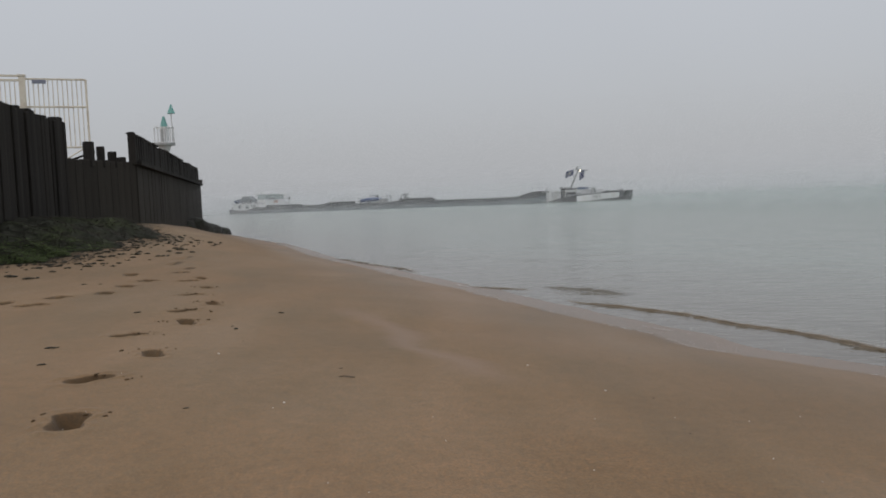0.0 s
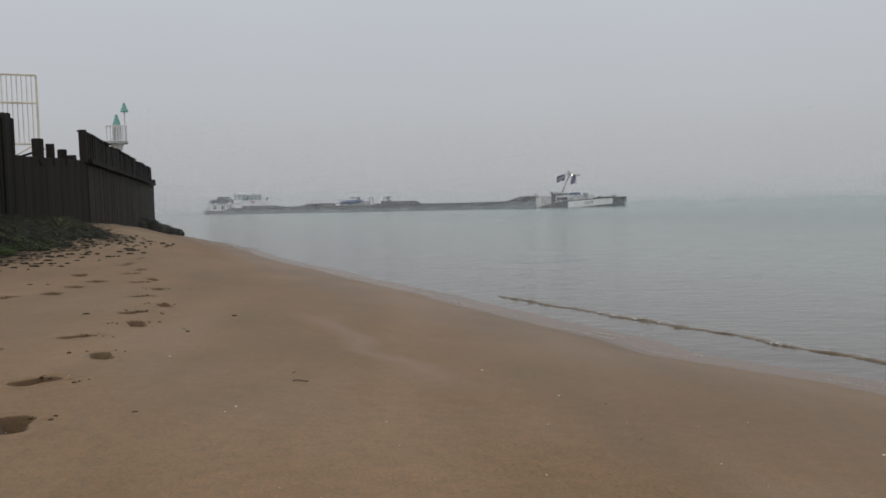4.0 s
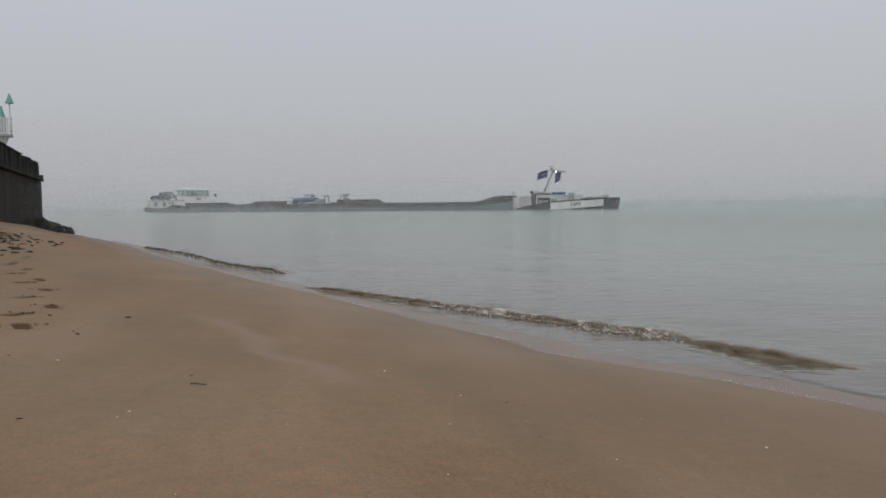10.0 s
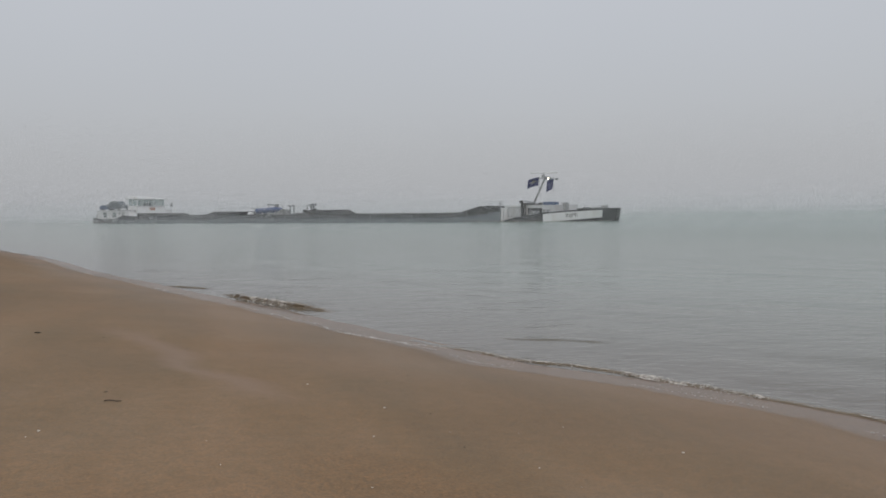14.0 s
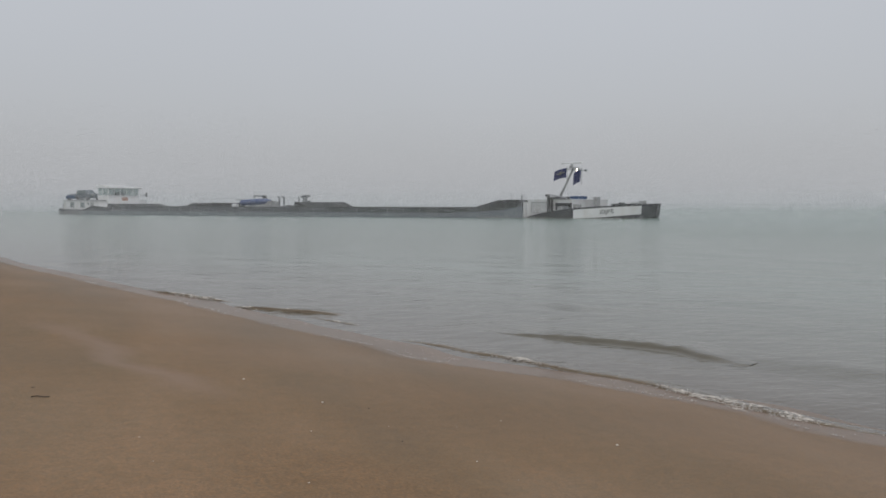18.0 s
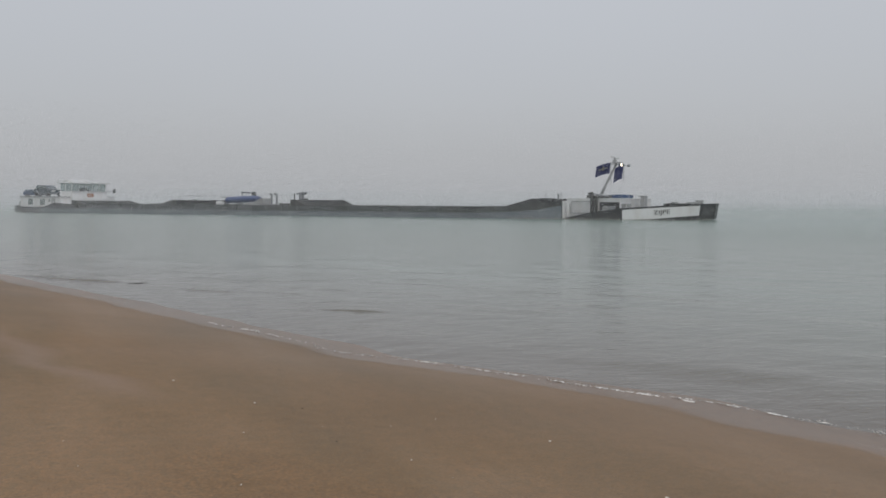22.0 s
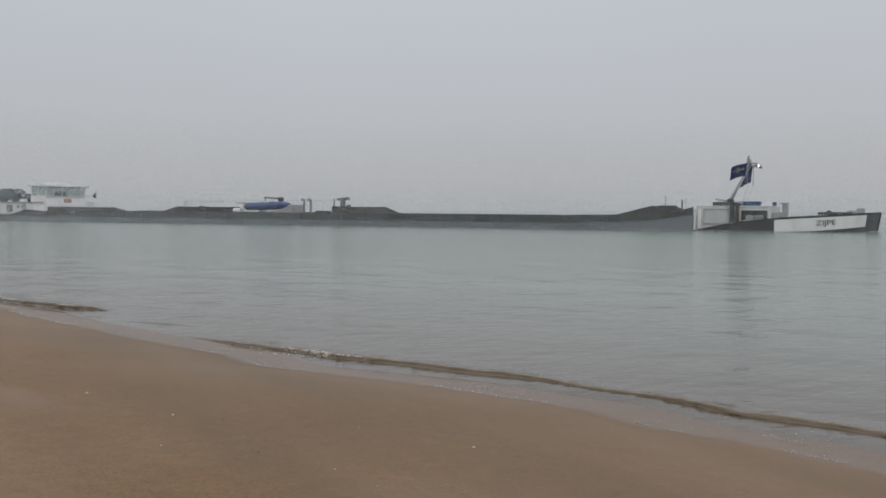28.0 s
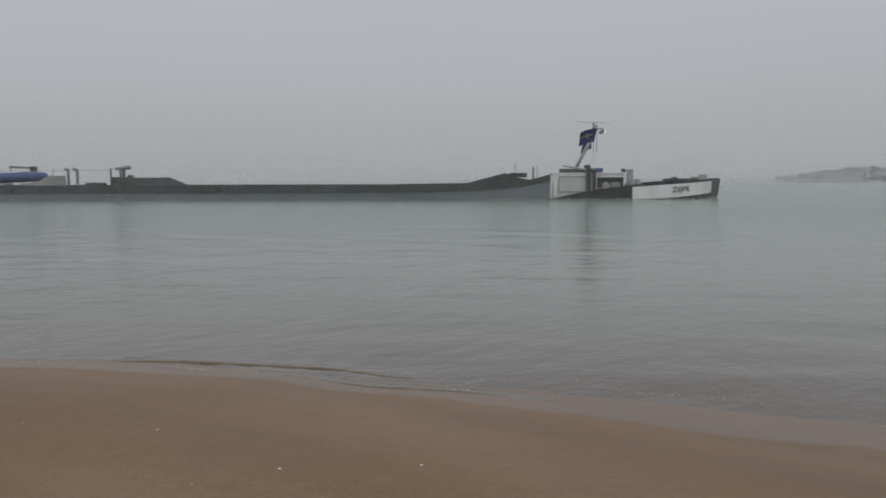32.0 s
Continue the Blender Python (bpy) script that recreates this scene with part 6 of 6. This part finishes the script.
wavelet(9, ((10.27, 2.07), (10.8, 1.74), (11.53, 1.82), (12.8, 1.81), (13.7, 1.72), (14.9, 1.37), (15.9, 0.86), (17.6, 0.27)), 0.128, 0.15, (10.8, 13.9))
wavelet(9, ((9.22, 2.77), (9.91, 2.5), (10.52, 1.97)), 0.051, 0)
wavelet(9, ((8.09, 1.77), (8.85, 1.73)), 0.025, 0)
wavelet(9, ((4.83, 1.27), (6.43, 1.27), (6.65, 1.17), (7.12, 1.16)), 0.022, 0.3)
wavelet(9.05, ((6.34, 0.35), (7.34, 0.37), (8.8, 0.49), (10.61, 0.48)), 0.012, 1)
wavelet(10, ((19.8, 1.17), (22.5, 0.89), (27.1, 1.11), (32.3, 0.55)), 0.137, 0)
wavelet(10, ((8.79, 1.82), (9.39, 1.65), (9.93, 1.55), (10.78, 1.44), (11.49, 1.27), (12.3, 1.12), (13.6, 0.93), (15.5, 0.41)), 0.119, 0.85, (8.8, 12.8))
wavelet(10, ((7.02, 1.64), (7.39, 1.56), (7.8, 1.69), (8.38, 1.85), (8.79, 1.7)), 0.127, 0.15)
wavelet(10, ((4.27, 0.65), (5.87, 0.65), (6.22, 0.66), (6.83, 0.8), (7.82, 1.42), (8.67, 1.56)), 0.022, 0)
wavelet(11, ((16.4, 1.19), (18.9, 0.6), (22, 0.29)), 0.064, 0.7, (16.4, 18.1))
wavelet(11, ((13, 2.26), (13.7, 1.68), (15, 1.51), (16.2, 1.23)), 0.146, 0)
wavelet(11.05, ((9, 0.8), (9.74, 0.6), (11.42, 0.6), (13.4, 0.38)), 0.012, 0.9)
wavelet(11, ((4.38, 0.91), (5.98, 0.91), (6.4, 0.98), (6.83, 1.04), (7.2, 1.08), (7.63, 1.16), (8.13, 1.31), (8.68, 1.1), (9.07, 0.83)), 0.080, 0.65, (6.0, 8.6))
wavelet(12, ((20.4, 0.75), (22.1, 0.29)), 0.071, 0)
wavelet(12, ((10.9, 1.65), (11.12, 1.42), (12.1, 1.36), (12.9, 1.11), (13.5, 0.7), (14.5, 0.39)), 0.136, 0.85, (11.1, 14.3))
wavelet(12.05, ((6.92, 0.82), (7.57, 0.48), (8.06, 0.43), (8.79, 0.3), (10.3, 0.36)), 0.012, 1)
wavelet(12, ((6.87, 0.82), (7.08, 0.67), (7.28, 0.58)), 0.043, 0.3)
wavelet(12, ((3.77, 0.37), (5.37, 0.37), (6.05, 0.68), (6.63, 0.83)), 0.020, 0.4)
wavelet(13, ((21.9, 0.88), (23.8, 0.76), (25.6, 0.33)), 0.128, 0)
wavelet(13, ((17.8, 1.01), (19.3, 0.58)), 0.074, 0)
wavelet(13, ((15.1, 1.89), (16.3, 1.7), (17.2, 1.41)), 0.054, 0)
wavelet(13, ((4.04, 0.91), (5.64, 0.91), (6.14, 0.97), (6.71, 1.09), (7.32, 1.23), (7.97, 1.43), (8.52, 1.47), (9.01, 1.27), (9.8, 1.25), (10.39, 1.16), (10.84, 0.8)), 0.098, 0.3, (6.1, 8.5))
wavelet(13.05, ((6.74, 0.6), (7.77, 0.65), (8.63, 0.45)), 0.012, 0.6)
wavelet(14, ((18.5, 1.14), (19.7, 0.51)), 0.064, 0)
wavelet(14, ((13.6, 1.03), (14.9, 0.73), (17, 0.84)), 0.122, 0.1)
wavelet(14, ((9.12, 2.13), (9.72, 1.74), (9.88, 1.16)), 0.041, 0)
wavelet(14.05, ((9.41, 0.37), (9.88, 0.11), (10.81, -0.04), (12.1, 0.16)), 0.012, 1)
wavelet(14, ((3.52, 0.55), (5.12, 0.55), (5.34, 0.47), (5.78, 0.51), (6.28, 0.6), (6.81, 0.62), (7.45, 0.78), (8.02, 0.84), (8.52, 0.61), (9.41, 0.36)), 0.021, 0.5, (5.8, 9.2))
wavelet(15.5, ((5.51, 0.99), (7.07, 1.22), (9.18, 1.33), (12.5, 1.14), (18.2, 0.82)), 0.106, 0.5, (6.0, 14.0))
wavelet(17, ((22.2, 1.08), (25.1, 0.97), (29.1, 0.74)), 0.085, 0)
wavelet(17, ((9.16, 1.64), (10.05, 1.57), (10.58, 1.5), (11.3, 1.37), (12.2, 1.06), (13.3, 0.94), (15, 0.91), (16, 0.53)), 0.067, 0)
wavelet(17, ((5.7, 0.92), (6.02, 0.85), (6.35, 0.91), (6.99, 1.32), (7.46, 1.42), (7.59, 1.34), (7.94, 1.38), (8.35, 1.44), (9.32, 1.49)), 0.131, 0.15, (7.9, 8.9))
wavelet(17, ((3.16, 0.78), (4.76, 0.78), (5.15, 0.78), (5.77, 0.9)), 0.029, 0)
wavelet(17.05, ((5.64, 0.18), (5.83, 0.05), (6.1, -0.13)), 0.012, 1)
wavelet(18, ((14.3, 0.76), (15.4, 0.6), (16.7, 0.48)), 0.052, 0.2)
wavelet(18, ((12.1, 1.38), (12.8, 0.96), (13.5, 0.61)), 0.069, 0.4, (12.8, 13.4))
wavelet(18, ((10.85, 1.01), (11.89, 0.83)), 0.031, 0)
wavelet(18, ((4.6, 0.38), (4.94, 0.3), (5.23, 0.21), (5.65, 0.26), (6.03, 0.42), (6.71, 0.61), (7.29, 0.66), (8.08, 0.95), (8.59, 0.83), (9.42, 0.67)), 0.026, 0.7, (5.0, 8.7))
wavelet(18, ((7.2, 2.23), (7.97, 2.61), (8.4, 2.5), (8.91, 2.19), (9.66, 1.9)), 0.098, 0)
wavelet(19, ((16.4, 0.87), (18.9, 0.64)), 0.071, 0)
wavelet(19, ((11.51, 2.31), (11.83, 1.71), (12.4, 1.39), (13.7, 1.38), (15.1, 1.27)), 0.132, 0.25, (12.9, 14.1))
wavelet(19, ((7.91, 1.57), (8.49, 1.7), (9.36, 1.62), (10.06, 1.47), (10.85, 1.22)), 0.054, 0)
wavelet(19, ((3.04, 0.78), (4.64, 0.78), (4.99, 0.86), (5.46, 0.88), (5.97, 0.99), (6.45, 1.12), (6.86, 1.21), (7.31, 1.27), (8.1, 1.58)), 0.136, 0.85, (5.7, 7.8))
wavelet(19.05, ((5.21, 0.35), (5.7, 0.34), (5.95, 0.03)), 0.012, 0.8)
wavelet(20, ((16.7, 1.18), (17.7, 0.81), (19.5, 0.33)), 0.060, 0.2)
wavelet(20.05, ((11.15, 0.62), (11.82, 0.52), (13.3, 0.3)), 0.012, 1)
wavelet(20, ((8.89, 1.83), (9.56, 1.4), (10, 1.21), (10.58, 0.9), (11.35, 0.57)), 0.106, 0.6, (10.1, 11.3))
wavelet(20.05, ((2.9, 0.77), (4.5, 0.77), (4.77, 0.78), (5.17, 0.72), (5.56, 0.65), (6.06, 0.73), (6.74, 0.92), (7.26, 1.15), (7.57, 1.17), (8.17, 1.21)), 0.012, 1)
wavelet(20, ((3.06, 0.99), (4.66, 0.99), (5.29, 0.85), (5.88, 0.83)), 0.029, 0.7)
wavelet(21, ((21, 0.97), (22.8, 0.76), (25.3, 0.76)), 0.073, 0)
wavelet(21, ((12.9, 0.79), (14.5, 0.49)), 0.055, 0)
wavelet(21.05, ((8.09, 0.79), (8.39, 0.65), (9.03, 0.39), (9.95, 0.16), (11.59, 0.23)), 0.012, 1)
wavelet(21, ((2.82, 0.93), (4.42, 0.93), (4.86, 0.89), (5.2, 0.79), (5.57, 0.79), (5.98, 0.87), (6.51, 0.92), (7.01, 0.86), (7.47, 0.81), (8.23, 0.95)), 0.072, 0.7, (4.7, 7.8))
wavelet(22, ((18, 1.84), (19.1, 1.13), (20.7, 0.7)), 0.064, 0)
wavelet(22, ((14.8, 2.43), (16.2, 2.01)), 0.042, 0)
wavelet(22, ((11.65, 2.69), (12.3, 2.13)), 0.042, 0)
wavelet(22.05, ((5.73, 0.39), (6.3, 0.31), (6.81, 0.26), (7.72, 0.46), (8.33, 0.31), (8.71, 0.04), (9.55, 0.23), (10.87, 0.2)), 0.012, 1)
wavelet(22.05, ((2.49, 0.65), (4.09, 0.65), (4.63, 0.68), (5.06, 0.59), (5.73, 0.39)), 0.012, 1)
wavelet(23, ((12.8, 1.64), (13.2, 1.41), (14.8, 1.28), (16.2, 1.02), (18, 0.64)), 0.101, 0.25, (13.1, 14.8))
wavelet(23, ((9.65, 1.93), (10.3, 1.68), (11.03, 1.75), (12.4, 1.69)), 0.084, 0)
wavelet(23, ((8.43, 1.45), (8.76, 1.08), (9.18, 0.82), (9.73, 0.58)), 0.038, 0)
wavelet(23, ((7.44, 2.4), (7.64, 1.74), (8.22, 2.07), (8.9, 2.09)), 0.124, 0)
wavelet(23, ((4.72, 1.01), (4.98, 0.99), (5.42, 0.95), (6.03, 1.15), (6.61, 1.37), (7.25, 1.49)), 0.062, 0.2, (4.7, 5.2))
wavelet(23.05, ((4.74, 0.44), (5.32, 0.3), (6.35, 0.14), (7.29, 0.25)), 0.012, 0.8)
wavelet(24, ((20, 1.73), (20.7, 0.75), (23.2, 0.75)), 0.054, 0)
wavelet(24, ((14.5, 1.5), (16.5, 0.89)), 0.042, 0)
wavelet(24, ((5.71, 0.96), (6.1, 0.89), (6.67, 1.12), (7.11, 1.25), (7.68, 1.52), (8.16, 1.74), (8.92, 1.76), (9.81, 1.68), (10.66, 1.56), (11.33, 1.41), (11.91, 1.06), (13, 0.83)), 0.112, 0.8, (6.2, 8.1))
wavelet(24, ((2.54, 0.83), (4.14, 0.83), (4.42, 0.87), (4.8, 0.82), (5.27, 0.81), (5.77, 0.92)), 0.024, 0.3)
wavelet(24.05, ((5.31, 0.33), (6.39, 0.22), (7.34, 0.36)), 0.012, 0.7)
wavelet(25, ((16.4, 1.33), (18.2, 0.76)), 0.069, 0.5, (16.4, 17.4))
wavelet(25, ((11.6, 1.96), (12.6, 1.74), (13, 1.48), (14.4, 1.06)), 0.088, 0)
wavelet(25, ((5.59, 1.06), (5.92, 0.85), (6.31, 0.88), (6.63, 0.81), (7.26, 0.9), (7.76, 0.9), (8.39, 0.87), (9.23, 0.73), (10.03, 0.56)), 0.040, 0.6, (6.9, 7.7))
wavelet(25, ((2.52, 0.89), (4.12, 0.89), (4.47, 0.7), (4.74, 0.67)), 0.050, 0.15)
wavelet(26.5, ((4.23, 0.91), (5.5, 0.83), (7.23, 1.09), (9.51, 1.14), (13.2, 1.1)), 0.074, 0.3, (7.9, 11.8))
wavelet(28, ((14, 1.18), (15.3, 0.86), (16.5, 0.76), (19, 0.76)), 0.092, 0)
wavelet(28, ((11.68, 1.19), (12.8, 0.86)), 0.033, 0)
wavelet(28, ((2.13, 1.02), (3.73, 1.02), (3.99, 1.03), (4.35, 0.99), (4.75, 0.95), (5.12, 0.92), (5.59, 0.9), (6.06, 0.96), (6.61, 1.05), (7.11, 1.06), (7.72, 1.12), (8.29, 1.13), (8.76, 0.87), (9.29, 0.81), (10.11, 0.67)), 0.054, 0.1, (7.6, 9.4))
wavelet(29, ((16.1, 2.26), (16.5, 1.23), (19, 1.23)), 0.121, 0)
wavelet(29, ((11.46, 3.39), (13, 3.14), (14.5, 2.71), (16.4, 2.15)), 0.057, 0)
wavelet(29, ((3.94, 0.97), (4.43, 0.97), (4.76, 0.95), (5.15, 0.81), (5.48, 0.66), (5.87, 0.57), (6.68, 0.56), (7.79, 0.75), (8.59, 0.69), (9.52, 0.49)), 0.041, 0.1, (8.6, 9.5))
wavelet(29.05, ((8.06, 0.73), (9.03, 0.4), (10.65, 0.31)), 0.012, 0.6)
wavelet(30, ((12, 2.02), (12.9, 1.74), (13.8, 1.48), (16.3, 1.48)), 0.123, 0.8, (12.8, 13.8))
wavelet(30, ((8.78, 2.55), (9.9, 2.27), (10.65, 1.93), (12, 1.76)), 0.067, 0)
wavelet(30, ((5.74, 0.81), (6.5, 1.07), (7.28, 1.25)), 0.021, 0.2)
wavelet(30, ((3.66, 0.49), (4.13, 0.52), (4.41, 0.49), (4.76, 0.45), (5.16, 0.43), (5.67, 0.49)), 0.022, 0.1)
wavelet(30.1, ((2.97, 1.25), (3.54, 1.31), (4.14, 1.47)), 0.012, 0.55)
wavelet(30.05, ((7.52, 1.05), (7.98, 0.88), (8.57, 0.69), (9.53, 0.5)), 0.012, 0.6)
wavelet(31, ((6.73, 0.89), (7.4, 1.01), (8.06, 1.21), (8.71, 1.11), (9.36, 0.96), (10.01, 0.82), (12.5, 0.82)), 0.150, 0.75, (7.9, 9.4))
wavelet(31, ((0.31, 0.61), (1.91, 0.61), (2.47, 0.61), (2.84, 0.64), (3.23, 0.66), (3.6, 0.61), (3.96, 0.63), (4.31, 0.54), (4.67, 0.53), (5.16, 0.54), (5.83, 0.61), (6.34, 0.77), (6.9, 0.9)), 0.049, 0.05)
wavelet(31.1, ((2.2, 0.95), (2.88, 1.17), (3.42, 1.11), (4.14, 1.28)), 0.012, 0.55)
wavelet(32, ((4.3, 0.65), (4.99, 0.65), (5.47, 0.59), (6.04, 0.62), (6.63, 0.62), (7.14, 0.54)), 0.029, 0.1)
wavelet(32, ((3.46, 0.32), (4.38, 0.26), (5.26, 0.24)), 0.017, 0)
wavelet(32, ((2.25, 0.97), (3.03, 0.87), (3.54, 1.1), (4.12, 1.2)), 0.012, 0.5)
wavelet(32, ((6.9, 0.48), (7.29, 0.41), (7.84, 0.47)), 0.012, 0.6)


def build_foam_edge():
    """Bubbles and flecks of foam left along the water's edge."""
    rng = random.Random(5)
    for k in range(3):
        spots = []
        for _ in range(2600):
            y = rng.uniform(1.2, 20)
            if noise.noise((y * 0.9, k * 7.0, 1)) + 0.5 * noise.noise((y * 4, k * 3.0, 6)) < (0.1 if k == 0 else 0.4):
                continue
            d = abs(rng.gauss(0, 0.035)) + (0.5 * rng.random() if rng.random() < 0.2 else 0) + 0.22 * k + 0.1 * noise.noise((y * 1.1, k, 3))
            spots.append((float(shore_x(y)) + d, y, max(0.0, ground_z(float(shore_x(y)) + d, y)) + 0.004, rng.uniform(0.0016, 0.0046)))
        ob = froth("foam_flecks", spots, FOAM)
        tagged(ob, "white flecks of foam drifting at the water's edge", "foam", kind="stuff")
        WAVES.append((ob, None, k))


build_foam_edge()


# ---- fog: drops hanging over the water, thin near the beach and thicker far out ----
def build_fog():
    """Drops spread evenly by a recurrence in bearing, height and distance: a low bank, a thin veil above it, and a far bank."""
    rng = np.random.default_rng(7)
    verts = []
    for count, e_lo, e_hi, r_lo, r_hi, size in ((1320000, -2.3, 1.15, 38, 225, 0.000214), (260000, 1.15, 6.6, 45, 225, 0.00028), (330000, -0.44, 1.0, 212, 480, 0.00042)):
        k = np.arange(1, count + 1)
        u, v, w = (0.8191725134 * k) % 1, (0.6710436067 * k) % 1, (0.5497004779 * k) % 1
        if r_lo != 38:
            u, v, w = rng.random((3, count))
        if e_hi > 6 or r_lo > 200:
            v = 1 - np.sqrt(1 - v)      # the veil thins out upwards
        # three quarters of the drops hang in the farther, thicker half
        r = np.where(w < 0.24, r_lo * (80 / r_lo) ** (w / 0.24), 80 * (r_hi / 80) ** ((w - 0.24) / 0.76)) if r_hi == 225 else r_lo + (r_hi - r_lo) * w
        a = np.radians(-19.5 + 99 * u * (0.66 + 0.34 * u))      # thicker by the jetty than up the beach
        lift = rng.random(count) ** 2 * np.clip((v - 0.6) / 0.4, 0, 1) * (r_lo == 38)      # the low bank has no sharp top
        z = EYE + r * np.tan(np.radians(e_lo + (e_hi - e_lo) * v + lift))
        keep = z > 0.02
        r, a, z = r[keep], a[keep], z[keep]
        n = len(r)
        centre = np.stack([r * np.sin(a), r * np.cos(a), z], 1)
        d1, d2 = rng.normal(size=(n, 3)), rng.normal(size=(n, 3))
        d1 /= np.linalg.norm(d1, axis=1)[:, None]
        d2 -= (d1 * d2).sum(1)[:, None] * d1
        d2 /= np.linalg.norm(d2, axis=1)[:, None]
        s = (size * r)[:, None]
        verts.append(np.stack([centre + d1 * s, centre + (-0.5 * d1 + 0.87 * d2) * s, centre + (-0.5 * d1 - 0.87 * d2) * s], 1).reshape(-1, 3))
    v = np.concatenate(verts)
    ob = from_arrays("fog", v, np.arange(len(v)).reshape(-1, 3), FOG)
    tagged(ob, "grey drifting sea fog over the water", "fog", kind="stuff")


build_fog()


# ---- what moves ----
def motions():
    walk(ship, [(t, pose(x, y, -0.33, 0, 0.172, turn)) for t, x, y, turn in SHIP_WAY])
    walk(sea, [(t, pose(2.4 - 0.15 * t + 0.08 * math.sin(1.3 * t), 1.0 - 0.063 * t, 0)) for t in range(0, 33, 2)])
    for flag, hoist, turn, beat in FLAGS:
        walk(flag, [(0.4 * k, Matrix.Translation(hoist) @ Matrix.Rotation(radians(turn * (math.sin(beat * k) + 0.5 * math.sin(2.3 * beat * k + 1))), 4, "Z") @ Matrix.Translation(-hoist)) for k in range(81)])
    radar = RADAR[0]
    base = radar.location.copy()
    walk(radar, [(0.5 * k, Matrix.Translation(base) @ Matrix.Rotation(radians(96.9 - 75 * (k - 56)), 4, "Z")) for k in range(65)])
    for w in WAVES:
        if w[1] is None:
            ob, k = w[0], w[2]
            walk(ob, [(0.8 * i, pose(0.10 * math.sin(1.9 * 0.8 * i / (1 + 0.2 * k) + 2 * k), 0.05 * math.sin(1.9 * 0.8 * i / (1 + 0.2 * k) + 2 * k), 0)) for i in range(41)])
            continue
        ob, tb, tall, shelf = w
        rows = []
        course = ((-2.0, 1.6, 1.8), (-1.2, 1.0, 1.1), (-0.5, 0.42, 0.3), (0.0, 0.0, 0.0), (0.45, -0.32, 0.2), (0.9, -0.56, 1.0), (1.4, -0.7, 1.9))
        if tall < 0.013:      # threads and flecks of foam show for a moment only
            course = ((-0.8, 0.35, 4.0), (-0.35, 0.12, 0.6), (0.0, 0.0, 0.0), (0.35, -0.06, 0.5), (0.8, -0.1, 4.0))
        for dt, d, sink in course:
            p, z = -SHOREWARD * d, -sink * tall - min(1.0, max(0.0, d / 0.6)) * (shelf + 0.01)
            rows.append((tb + dt, Matrix.Translation((p.x, p.y, z))))
        inside = [(t, m) for t, m in rows if 0.0 < t < 32.0]
        def at(t):
            ts = [r[0] for r in rows]
            return Matrix.Translation([float(np.interp(t, ts, [r[1].translation[i] for r in rows])) for i in range(3)])
        walk(ob, [(0.0, at(0.0))] + inside + [(32.0, at(32.0))])


motions()
